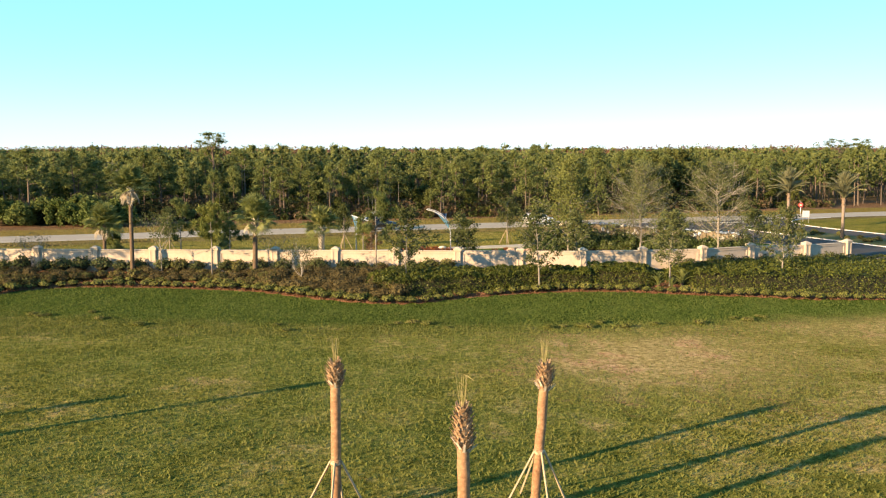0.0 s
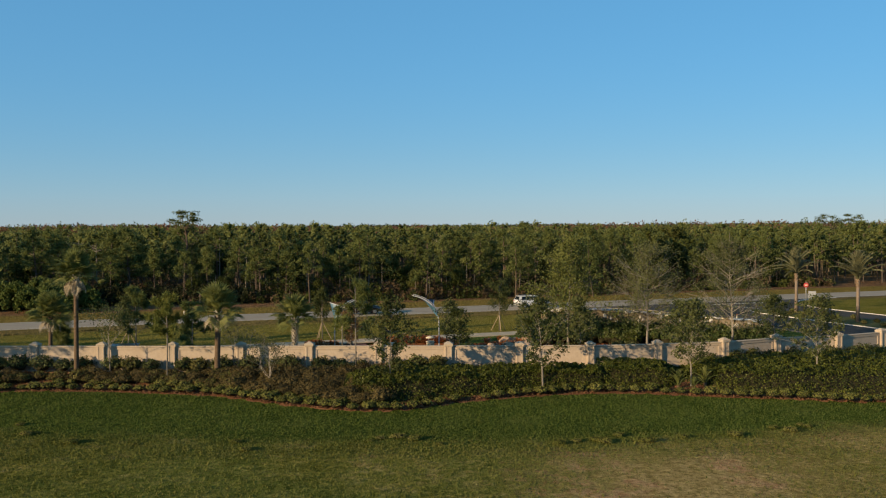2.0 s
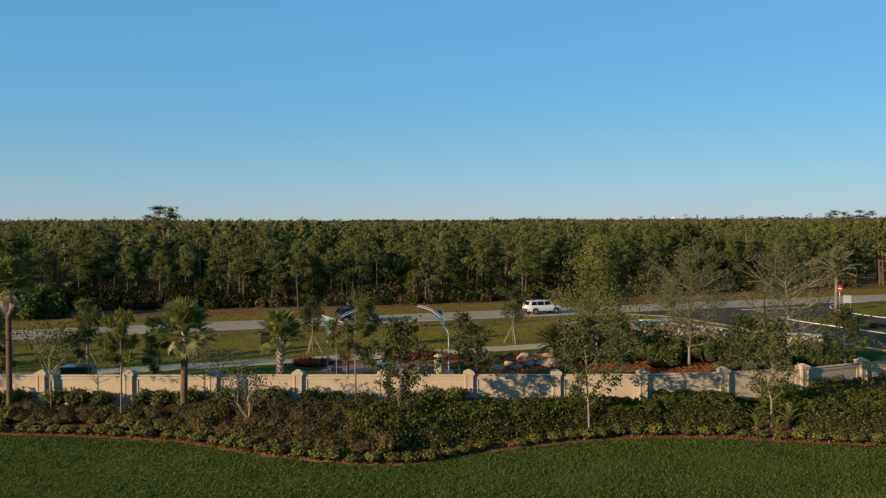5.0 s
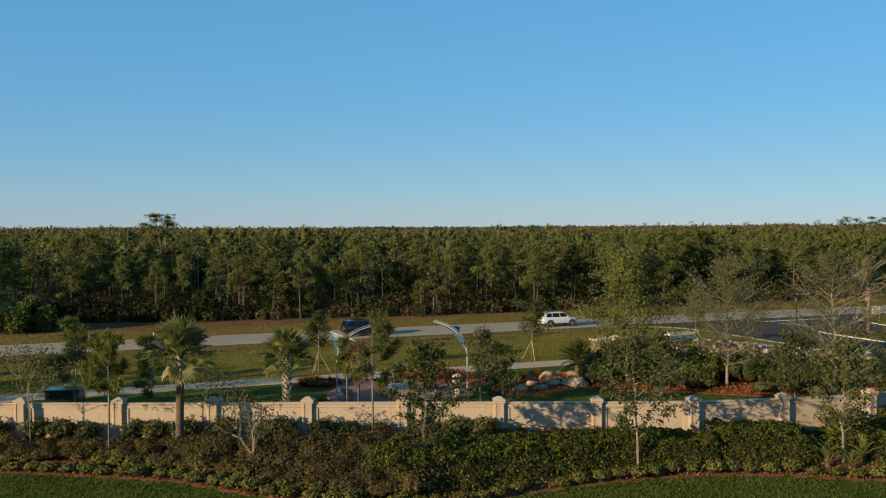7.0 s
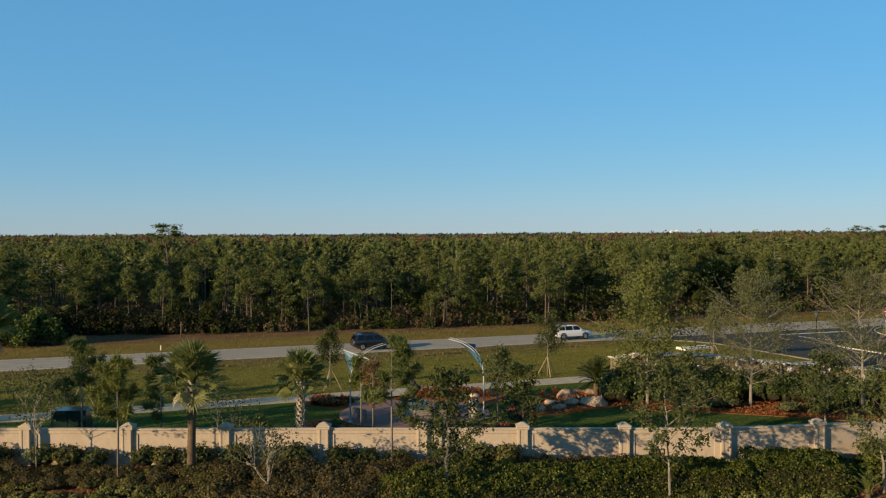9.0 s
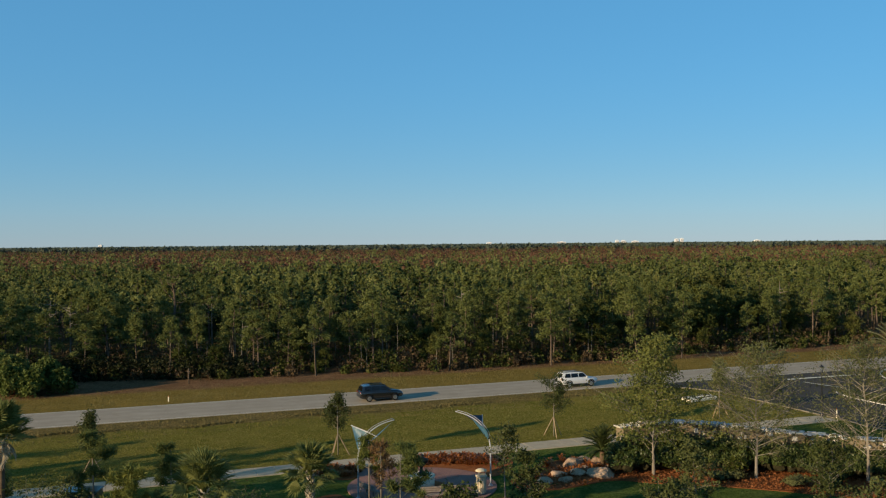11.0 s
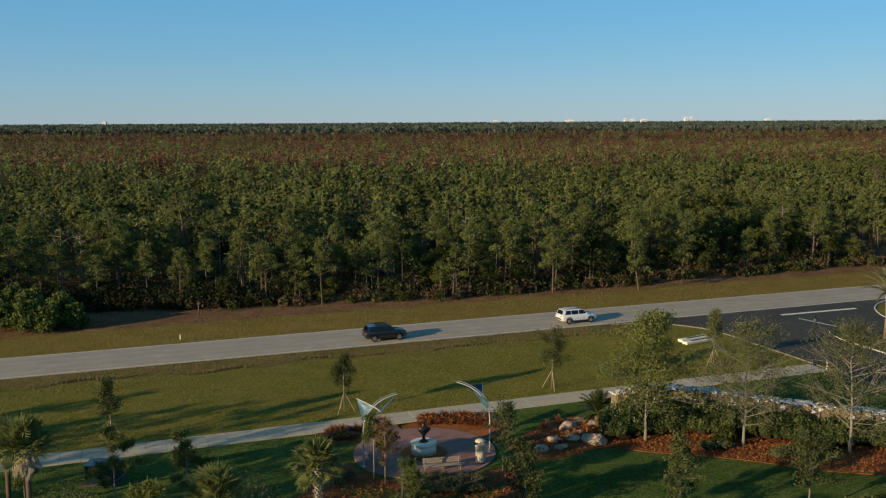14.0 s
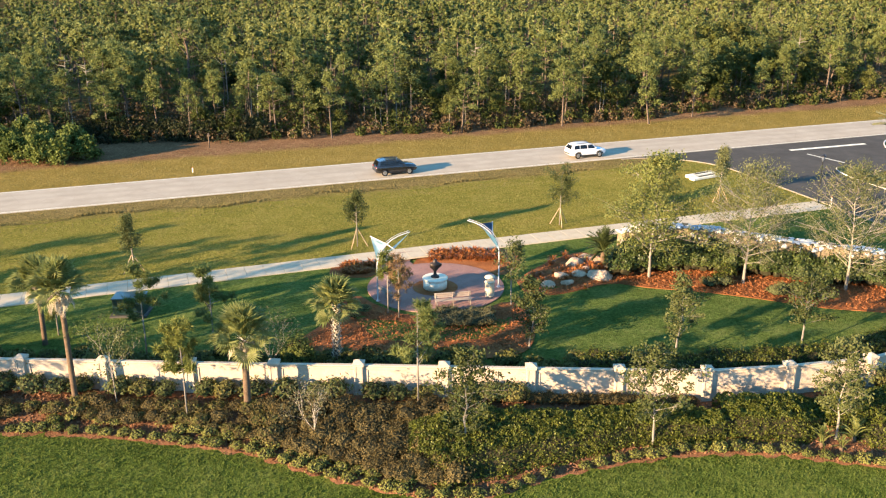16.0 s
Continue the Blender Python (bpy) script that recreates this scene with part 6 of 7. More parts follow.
    garden_tree("pale_tree", 22.1, 87.2, 0.04, 8.8, 1.6, 3.1, "sparse", 12000, 0.13, 0.26, "pale-trunked tree with thin olive leaves in mulch", "tree", 74, r0=0.125, leader=True, n=58, twigs=6, rise=(0.15, 0.95), group="pale trees in the mulch bed")
    garden_tree("pale_tree", 29.4, 85.7, 0.04, 9.4, 1.7, 3.1, "sparse", 10500, 0.13, 0.28, "almost bare pale tree with upswept twigs in mulch", "tree", 75, r0=0.125, leader=True, n=58, twigs=6, rise=(0.15, 0.95), group="pale trees in the mulch bed")
    staked_tree(-25.7, 89.6, 5.0, 81, "small dark green street tree on three timber props")
    staked_tree(-8.5, 96.4, 5.0, 82, "conical green street tree on three timber props")
    staked_tree(9.8, 102.5, 5.0, 83, "flat-topped green street tree on three timber props", conic=False)
    staked_tree(26.9, 110.2, 5.6, 84, "bare-tipped street tree on timber props near the junction", leaf="sparse")
    staked_tree(-45.0, 83.5, 5.0, 85, "small dark green street tree on three timber props")


# ---- hedges and low planting ----
def mound_bush(name, seed, r, h, mat, n, leaf, aspect=0.55):
    """Meshes of one bush: a near-black lump for inner shade, a coat of leaves."""
    rng = rng_of(seed)
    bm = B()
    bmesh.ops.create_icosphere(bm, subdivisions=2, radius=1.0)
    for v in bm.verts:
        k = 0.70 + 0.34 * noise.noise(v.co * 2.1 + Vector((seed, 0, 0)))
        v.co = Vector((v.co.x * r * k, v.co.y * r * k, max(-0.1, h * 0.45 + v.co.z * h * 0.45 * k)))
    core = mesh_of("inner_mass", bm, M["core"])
    d = unit(rng.normal(size=(n, 3)))
    d[:, 2] = np.abs(d[:, 2]) - 0.15
    q = np.array([0.80 + 0.42 * noise.noise(Vector(p) * 2.1 + Vector((seed, 0, 0))) for p in d]) * rng.uniform(0.85, 1.22, n) * np.where(rng.uniform(size=n) < 0.12, 1.22, 1.0)
    p = d * q[:, None] * np.array([r, r, h * 0.5]) + np.array([0, 0, h * 0.48])
    p[:, 2] = np.maximum(p[:, 2], 0.03)
    return core, soup("foliage", leaf_quads(rng, p, leaf, aspect, 0.1, unit(d)), [M[mat]])


def plant_bushes(spots, meshes, name, label, category, group):
    firsts = {}
    rng = rng_of(len(spots))
    for x, y, s, k in spots:
        m = pose(x, y, ground_z(x, y) + 0.03, 0, 0, rng.uniform(0, 360))
        if k in firsts:
            ob = copy_thing(firsts[k], m)
        else:
            ob = firsts[k] = thing(name, m, label, category, group)
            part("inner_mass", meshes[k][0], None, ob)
            part("foliage", meshes[k][1], None, ob)
        ob.scale = (s, s, s * rng.uniform(0.9, 1.1))


def build_hedges():
    rng = rng_of(91)
    # glossy clipped hedge in front of the wall: one running mass of leaves
    bm = B()
    rows = []

    def section(x):
        e, w = lawn_edge(x), float(np.interp(x, WX, WY))
        gap = 1.0 - 0.92 * math.exp(-((x - 20.0) / 1.5) ** 2)
        y0 = e + 0.88 + 0.15 * math.sin(x * 0.9) + 0.1 * math.sin(x * 2.3) + 2.0 * (1 - gap)
        y1 = min(w - 2.2 + 0.25 * math.sin(x * 0.7 + 1), y0 + 5.4)
        if x > 14:
            y1 = w - 0.9
        start = ease(-3.4, -1.2, x)
        y0 = y0 + (1 - start) * 1.4
        y1 = y1 - (1 - start) * 0.8
        h = (1.22 + 0.14 * noise.noise(Vector((x * 0.8, 0, 0)))) * (0.6 + 0.4 * start) * (0.35 + 0.65 * gap)
        return y0, max(y1, y0 + 0.5), h

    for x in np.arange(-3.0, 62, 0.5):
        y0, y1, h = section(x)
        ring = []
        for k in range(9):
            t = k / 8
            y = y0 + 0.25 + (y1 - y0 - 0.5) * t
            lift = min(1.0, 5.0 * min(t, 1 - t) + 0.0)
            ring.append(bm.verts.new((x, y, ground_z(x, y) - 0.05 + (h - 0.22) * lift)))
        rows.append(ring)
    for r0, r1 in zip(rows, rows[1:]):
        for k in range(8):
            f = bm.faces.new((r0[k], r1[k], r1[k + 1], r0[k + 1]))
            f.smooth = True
    root = thing("clipped_hedge", pose(0, 0, 0), "broad dark green hedge, its glints painted as pale yellow leaves", "hedge")
    # near-black lining, so that gaps between the leaves look shaded
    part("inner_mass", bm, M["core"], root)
    n = 96000
    x = -3.1 + 46.6 * rng.uniform(0, 1, n) ** 1.05
    p = np.empty((n, 3))
    for i in range(n):
        y0, y1, h = section(x[i])
        t = rng.uniform()
        y = y0 + (y1 - y0) * t
        prof = min(1.0, 4.5 * min(t, 1 - t) + 0.1)
        if prof < 0.9 and rng.uniform() < 0.6:
            prof *= rng.uniform(0.1, 1.0)
        lump = 0.20 * noise.noise(Vector((x[i] * 1.3, y * 1.3, 5))) + 0.15 * noise.noise(Vector((x[i] * 3.6, y * 3.6, 9)))
        p[i] = (x[i], y, ground_z(x[i], y) + max(0.06, h * prof + lump - rng.uniform(0, 0.12)))
    part("foliage", soup("foliage", leaf_quads(rng, p, 0.125, 0.6, 0.0, np.tile([0.0, -0.35, 0.45], (n, 1))), [M["clusia"]]), None, root)

    # brown heathery shrubs, green bushes by the wall, and the border plants
    heath = [mound_bush("h", 400 + k, 0.78, 1.0, "heath", 430, 0.11) for k in range(4)]
    bush = [mound_bush("b", 410 + k, 0.7, 1.15, "bush", 360, 0.18) for k in range(4)]
    bord = [mound_bush("p", 420 + k, 0.40, 0.55, "border", 260, 0.085, 0.6) for k in range(4)]
    gbush = [mound_bush("g", 430 + k, 0.8, 1.3, "bush" if k == 2 else "oak", 420, 0.17) for k in range(3)]
    s1 = []
    for x in np.arange(-44, -0.4, 0.72):
        e, w = lawn_edge(x), float(np.interp(x, WX, WY))
        y = e + 1.4 + 0.2 * math.sin(x * 0.7) + rng.uniform(-0.1, 0.2)
        while y < w - 1.8:
            near = 1.0 if x > -11 else 0.82
            if rng.uniform() < (0.98 if x > -11 else 0.9):
                s1.append((x + rng.uniform(-0.3, 0.3), y, rng.uniform(0.75, 1.15) * near, int(rng.integers(0, 4))))
            y += rng.uniform(0.72, 1.0)
    plant_bushes([q for q in s1 if q[0] > -10.5 or rng.uniform() < 0.97], heath, "heath_shrub", "low heathery shrub with brownish olive leaves", "shrub", "brownish shrubs below the wall")
    plant_bushes([q for q in s1 if q[0] <= -10.5 and rng.uniform() < 0.7], [mound_bush("k", 440 + k, 0.66, 0.95, "bush", 240, 0.17) for k in range(4)], "olive_shrub", "low olive-green shrub in mulch", "shrub", "olive shrubs below the wall")
    s2 = []
    for i, ((x0, y0), (x1, y1)) in enumerate(zip(WALL, WALL[1:])):
        if x1 > 4 and x0 < 14:
            continue
        for k in range(3):
            t = 0.20 + 0.29 * k + rng.uniform(-0.06, 0.06)
            if rng.uniform() < 0.93:
                s2.append((x0 + (x1 - x0) * t, y0 + (y1 - y0) * t - 0.9 + rng.uniform(-0.15, 0.1), rng.uniform(0.85, 1.12), int(rng.integers(0, 3))))
    plant_bushes(s2, gbush, "wall_bush", "rounded green bush against the stucco wall", "bush", "bushes against the wall")
    s2 = [(x, float(np.interp(x, WX, WY)) - 0.75, rng.uniform(0.6, 0.82), int(rng.integers(0, 4))) for x in np.arange(0.5, 13.2, 0.62)]
    plant_bushes(s2, heath, "pinkish_shrub", "low brownish shrub at the foot of the wall", "shrub", "low shrubs at the wall's foot")
    s3 = []
    for row, off in ((0, 0.17), (1, 0.98)):
        x = -40.0 + row * 0.35
        while x < 40:
            if rng.uniform() < (0.97, 0.55 if x < -1 else 0.0)[row]:
                s3.append((x + rng.uniform(-0.12, 0.12), lawn_edge(x) + off + rng.uniform(-0.1, 0.1), rng.uniform(0.95, 1.35), int(rng.integers(0, 4))))
            x += 0.92
    plant_bushes(s3, bord, "border_plant", "small rounded yellow-green border plant in mulch", "border plant", "border plants along the lawn")

    # rank clumps where the thick grass begins
    s0 = []
    for k in range(28):
        x = rng.uniform(-26, 26)
        s0.append((x, 53.3 + 0.0042 * x * x - 0.02 * x + rng.normal(0, 1.0), rng.uniform(0.5, 1.3), int(rng.integers(0, 3))))
    plant_bushes(s0, [mound_bush("w", 495 + k, 0.42, 0.2, "blade", 170, 0.13, 0.3) for k in range(3)], "grass_clump", "dark clump of rank grass on the lawn", "grass clump", "rank clumps on the lawn")

    # behind the wall
    s4 = []
    for x in np.arange(7.5, 36, 0.5):
        yy = float(np.interp(x, WX, WY))
        for o in (2.5, 3.1, 3.7):
            s4.append((x + rng.uniform(-0.15, 0.15), yy + o + rng.uniform(-0.12, 0.12), rng.uniform(0.62, 0.74), int(rng.integers(0, 3))))
    low = [mound_bush("l", 450 + k, 0.85, 2.3, "clusia", 250, 0.18) for k in range(3)]
    plant_bushes(s4, low, "low_hedge_plant", "low yellow-green hedge plant behind the wall", "hedge plant", "low hedge behind the wall")
    # closely set bushes, partly added to darken the shaded ground behind the wall
    s5 = []
    for x in np.arange(-42, 7.5, 0.55):
        s5.append((x + rng.uniform(-0.2, 0.2), float(np.interp(x, WX, WY)) + rng.uniform(1.4, 4.4), rng.uniform(0.8, 1.3), int(rng.integers(0, 4))))
    plant_bushes(s5, bush, "shade_bush", "bush filling the shaded strip behind the wall", "bush", "bushes behind the wall")
    plant_bushes([(-10.0, 71.8, 1.6, 0)], [mound_bush("r", 470, 0.72, 1.65, "elm", 2200, 0.085)], "round_bush", "round yellow-green bush beside the mulch bed", "bush", "")
    s6 = [(-1.5 + 0.5 * k + rng.uniform(-0.12, 0.12), 78.9 + 0.62 * j + 0.04 * k + rng.uniform(-0.15, 0.15), rng.uniform(0.75, 0.95), int(rng.integers(0, 4))) for j in range(4) for k in range(8)]
    plant_bushes(s6, [mound_bush("m", 475 + k, 0.62, 0.85, "greyshrub", 420, 0.12, 0.4) for k in range(4)], "grey_shrub", "low grey-green feathery shrub before the bench", "shrub", "grey shrubs before the bench")
    s6 = [(19.2, 86.4, 1.0, 0), (20.4, 86.6, 0.9, 2), (23.6, 84.4, 0.95, 1), (24.6, 85.6, 0.8, 3), (-6.8, 81.6, 0.7, 1), (-7.4, 80.6, 0.6, 2)]
    plant_bushes(s6, [mound_bush("s", 480 + k, 0.75, 0.95, "sparse", 620, 0.14) for k in range(4)], "garden_bush", "loose green bush in orange mulch", "bush", "bushes in the mulch beds")
    # tall shrubs before the stone ledge
    s7 = []
    for t in np.linspace(0, 1, 36):
        x = 12.7 + 20.2 * t
        y = float(np.interp(x, LX, LY))
        for o, k in ((-1.15, 1.12), (-2.1, 0.85)):
            s7.append((x + rng.uniform(-0.3, 0.3), y + o + rng.uniform(-0.2, 0.2), k * rng.uniform(0.75, 1.02) * float(np.interp(x, [12, 15, 34], [1.15, 0.98, 0.78])), int(rng.integers(0, 3))))
    tall = [mound_bush("t", 460 + k, 0.95, 2.65, "ledgebush", 620, 0.22) for k in range(3)]
    plant_bushes(s7, tall, "ledge_shrub", "dense glossy dark green shrub before the stone ledge", "shrub", "shrubs before the stone ledge")
    s9 = [(21.0, 87.8, 1.1, 0), (20.2, 87.2, 0.8, 1), (25.6, 83.6, 1.0, 2), (26.6, 84.6, 0.9, 0), (16.4, 89.6, 0.9, 1), (28.0, 86.4, 0.8, 2), (32.0, 83.0, 0.9, 1)]
    plant_bushes(s9, [mound_bush("y", 490 + k, 0.8, 1.3, "clusia", 520, 0.16) for k in range(3)], "mulch_shrub", "yellow-green shrub in orange mulch", "shrub", "shrubs under the pale trees")
    # median planting
    s8 = [(*uv(rng.uniform(82.0, 86), rng.uniform(70, 98)), rng.uniform(0.35, 0.7), int(rng.integers(0, 4))) for k in range(40)]
    plant_bushes(s8, bush, "median_bush", "low olive bush on the grassy median", "bush", "bushes on the median")


M["ledgebush"] = leafy("ledge_shrub_leaves", (0.026, 0.044, 0.009), (0.062, 0.088, 0.018), (0.130, 0.150, 0.036), 0.8, 0.2, 0.45, 0.3)

M["redpine"] = leafy("reddish_needles", (0.11, 0.070, 0.030), (0.19, 0.115, 0.050), (0.28, 0.175, 0.080), 0.6)


# ---- terrace and its furniture ----
def bromeliad_mesh(seed, r):
    rng = rng_of(seed)
    f = []
    for k in range(15):
        a = k * 2.4 + rng.uniform(-0.3, 0.3)
        d = np.array([math.cos(a), math.sin(a), 0])
        s = np.array([-d[1], d[0], 0])
        up = 0.35 + 0.65 * (1 - k / 15)
        m = d * r * 0.5 + [0, 0, r * up]
        t = d * r * rng.uniform(0.85, 1.15) + [0, 0, r * up * rng.uniform(0.6, 1.15)]
        w = r * 0.13
        f.append(np.array([[s * w * 0.6, m + s * w, m - s * w], [s * w * 0.6, m - s * w, -s * w * 0.6], [m + s * w, t, m - s * w]]))
        f.append(np.array([[s * w * 0.6, -s * w * 0.6, np.zeros(3)]]))
    me = soup("rosette", np.concatenate(f), [M["brom"]])
    bm = B()
    bm.from_mesh(me)
    bmesh.ops.remove_doubles(bm, verts=list(bm.verts), dist=1e-5)
    bm.to_mesh(me)
    bm.free()
    return me


BOULDERS = ((8.1, 88.6, 0.60), (9.5, 91.2, 0.85), (9.6, 88.9, 0.60), (11.2, 88.4, 0.95), (11.4, 92.0, 0.75), (6.9, 86.7, 0.55), (8.5, 87.1, 0.5), (10.6, 92.9, 0.6), (12.4, 90.4, 0.55), (10.3, 90.1, 0.5))


def build_bromeliads():
    rng = rng_of(131)
    kinds = [bromeliad_mesh(500 + k, 0.42) for k in range(4)]
    spots = []
    for k in range(60):
        a, q = rng.uniform(0, 6.28), rng.uniform(0, 1) ** 0.5
        spots.append((-8.0 + 1.75 * q * math.cos(a), 90.6 + 1.25 * q * math.sin(a)))
    for k in range(120):
        t = rng.uniform()
        x = -2.4 + 6.4 * t
        y = np.interp(t, [0, 0.5, 1.0], [93.4, 93.7, 93.0]) + rng.uniform(-1.1, 1.2)
        spots.append((x, y))
    for k in range(64):
        spots.append((10.2 + rng.normal(0, 1.5), 90.2 + rng.normal(0, 1.3)))
    spots = [p for p in spots if all(math.hypot(p[0] - x, p[1] - y) > 0.75 * r for x, y, r in BOULDERS)]
    for i, (x, y) in enumerate(spots):
        ob = new("bromeliad", kinds[i % 4])
        s = rng.uniform(0.7, 1.25)
        ob.matrix_basis = pose(x, y, 0.04, 0, 0, rng.uniform(0, 360)) @ Matrix.Diagonal((s, s, s, 1))
        tagged(ob, "red and orange spiky bromeliad in mulch", "bromeliad", "red bromeliads")


def build_rocks():
    rng = rng_of(141)
    for k, (x, y, s) in enumerate(BOULDERS):
        bm = B()
        bmesh.ops.create_icosphere(bm, subdivisions=3, radius=1.0)
        cuts = [(Vector(d), rng.uniform(0.62, 0.95)) for d in rnd_dirs(rng, 16)]
        for v in bm.verts:
            q = v.co.copy()
            d = min([1.0] + [h / max(q.dot(c), 0.2) for c, h in cuts]) * (1 + 0.05 * noise.noise(q * 4.5 + Vector((k, 4, 0))))
            v.co = Vector((q.x * d * 1.30, q.y * d * 0.95, max(q.z * d * 0.72, -0.35)))
        ob = part("boulder", bm, M["rock"])
        ob.matrix_basis = pose(x, y, 0.04 + s * 0.2, 0, 0, rng.uniform(-35, 45)) @ Matrix.Diagonal((s * 0.9, s * 0.9, s * 0.85, 1))
        tagged(ob, "pale tan boulder in red mulch", "boulder", "boulders among bromeliads")


def sail_arch(name, base, s, label, spar, panels):
    """A slim curved steel mast with a cross spar and stretched triangular panels; s: the way it bends."""
    root = thing(name, pose(*base, 0.07), label, "sculpture", "steel sail masts")
    mast = [(0, 0, 0), (0, 0, 1.8), (0.02 * s, 0, 2.9), (0.24 * s, 0.10, 3.75), (0.80 * s, 0.30, 4.45), (1.55 * s, 0.6, 4.90), (2.45 * s, 0.9, 5.15)]
    line = smooth_xyz(mast, 5)
    bm = B()
    tube(bm, line, [0.06 - 0.03 * i / len(line) for i in range(len(line))], 10)
    part("mast", bm, M["steel"], root)
    bm = B()
    tube(bm, [Vector(p) + Vector((-0.10 * s, 0, 0.10)) for p in line[len(line) // 2 - 2:]], 0.018, 8)
    part("upper_rib", bm, M["steel"], root)
    bm = B()
    tube(bm, spar, [0.03, 0.045, 0.025][:len(spar)], 8)
    part("spar", bm, M["steel"], root)
    bm = B()
    lathe(bm, [(0.16, -0.02), (0.16, 0.03), (0.09, 0.05), (0.08, 0.16)], 12)
    part("foot", bm, M["steel"], root)
    for a, b, c, mat in panels:
        bm = B()
        a, b, c = Vector(a), Vector(b), Vector(c)
        n = 7
        g = {}
        for i in range(n + 1):
            for j in range(n + 1 - i):
                p = a + (b - a) * i / n + (c - a) * j / n
                e = i * j * (n - i - j) / 12.0
                g[i, j] = bm.verts.new(p + Vector((0, 0.10 * e, 0)))
        for i in range(n):
            for j in range(n - i):
                bm.faces.new((g[i, j], g[i + 1, j], g[i, j + 1]))
                if i + j < n - 1:
                    bm.faces.new((g[i + 1, j], g[i + 1, j + 1], g[i, j + 1]))
        bmesh.ops.solidify(bm, geom=list(bm.faces), thickness=0.015)
        part("sail_panel", bm, M[mat], root)


def smooth_xyz(pts, per):
    p = [Vector(q) for q in pts]
    out = []
    for i in range(len(p) - 1):
        a, b, c, d = p[max(i - 1, 0)], p[i], p[i + 1], p[min(i + 2, len(p) - 1)]
        for k in range(per):
            t = k / per
            out.append(0.5 * ((2 * b) + (c - a) * t + (2 * a - 5 * b + 4 * c - d) * t * t + (3 * b - a - 3 * c + d) * t ** 3))
    return out + [p[-1]]


def build_terrace_things():
    sail_arch("sail_mast", (-6.0, 83.7), 1, "curved white steel mast with pale blue sail panels", [(-0.55, 1.1, 4.75), (0.75, 0.2, 4.42), (1.35, -0.6, 4.30)],
              [((-0.5, 1.05, 4.7), (0.04, 0, 3.1), (0.75, 0.25, 4.38), "sail"), ((2.35, 0.85, 5.05), (1.3, -0.55, 4.27), (0.15, 0.05, 3.35), "sail")])
    sail_arch("sail_mast", (3.15, 86.5), -1, "curved white steel mast with deep blue sail panel", [(-0.45, 2.2, 4.65), (-0.50, 0.9, 4.30), (-0.42, 0.1, 4.08)],
              [((-0.46, 2.1, 4.62), (-0.45, 0.15, 4.05), (-1.75, 0.66, 4.92), "sail_dark"), ((-1.3, 0.5, 4.70), (-0.06, 0.02, 3.1), (-0.3, -0.1, 4.0), "sail")])
    # round pedestal with a dark figure
    root = thing("pedestal", pose(-1.75, 86.4, 0.07), "round white stone pedestal on a brick terrace", "pedestal")
    bm = B()
    lathe(bm, [(0.93, 0), (0.93, 0.72)], 32)
    part("drum", bm, M["whitestone"], root)
    bm = B()
    lathe(bm, [(0.95, 0.72), (0.98, 0.75), (0.98, 0.84), (0.92, 0.87)], 32)
    part("cap", bm, M["whitestone"], root)
    ring = [(-1.75 + 1.75 * math.cos(a), 86.4 + 1.75 * math.sin(a)) for a in np.linspace(0, 2 * math.pi, 33)[:-1]]
    sheet("mulch_ring", ring, 0.10, M["mulch"], "ring of orange mulch round the pedestal", "mulch bed", 0.06)
    bm = B()
    lathe(bm, [(0.34, 0), (0.32, 0.10), (0.15, 0.18), (0.10, 0.40), (0.11, 0.50), (0.20, 0.66), (0.26, 0.80), (0.28, 0.95), (0.25, 1.08), (0.20, 1.18), (0.15, 1.27), (0.16, 1.38), (0.05, 1.48)], 18)
    for v in bm.verts:
        k = ease(0.5, 0.85, v.co.z) * (1 - ease(1.05, 1.3, v.co.z))
        side = abs(v.co.x)
        v.co.x *= 1 + 0.75 * k * (1 + 0.9 * noise.noise(v.co * 5.0))
        v.co.z += 0.30 * side * k
        v.co.y += 0.12 * k * noise.noise(v.co * 3.0)
    ob = part("statue", bm, M["bronze"])
    ob.matrix_basis = pose(-1.75, 86.4, 0.94, 0, 0, 20)
    tagged(ob, "small dark bronze statue with spread sides on a pedestal", "statue")
    # benches
    for x, y, rz, ln in ((-0.4, 82.8, 11, 2.75), (-5.2, 84.2, 128, 1.9)):
        root = thing("bench", pose(x, y, 0.075, 0, 0, rz), "pale slatted bench with steel legs on pavers", "bench", "terrace benches")
        for k in range(4):
            bm = B()
            box(bm, (0, -0.18 + 0.12 * k, 0.46), (ln, 0.105, 0.05), bevel=0.01)
            part("seat_slat", bm, M["bench"], root)
        for k in range(3):
            bm = B()
            box(bm, (0, 0.30 + 0.02 * k, 0.58 + 0.13 * k), (ln, 0.045, 0.115), bevel=0.01)
            part("back_slat", bm, M["bench"], root)
        for e in (-ln / 2 + 0.12, 0, ln / 2 - 0.12):
            bm = B()
            tube(bm, [(e, -0.2, 0), (e, -0.2, 0.45), (e, 0.25, 0.45), (e, 0.36, 0.9)], 0.045, 6)
            tube(bm, [(e, 0.26, 0.45), (e, 0.3, 0)], 0.03, 6)
            part("leg_frame", bm, M["bench"], root)
    # litter bin
    root = thing("litter_bin", pose(2.35, 84.5, 0.075), "tan slatted litter bin with a domed lid", "bin")
    bm = B()
    lathe(bm, [(0.26, 0.0), (0.28, 0.05), (0.28, 1.0), (0.26, 1.02)], 16)
    part("drum", bm, M["bin"], root)
    for k in range(16):
        bm = B()
        a = k * math.pi / 8
        box(bm, (0, 0, 0), (0.035, 0.075, 0.92), bevel=0.006)
        ob = part("slat", bm, M["bin"], root)
        ob.matrix_basis = pose(0.295 * math.cos(a), 0.295 * math.sin(a), 0.52, 0, 0, math.degrees(a))
    bm = B()
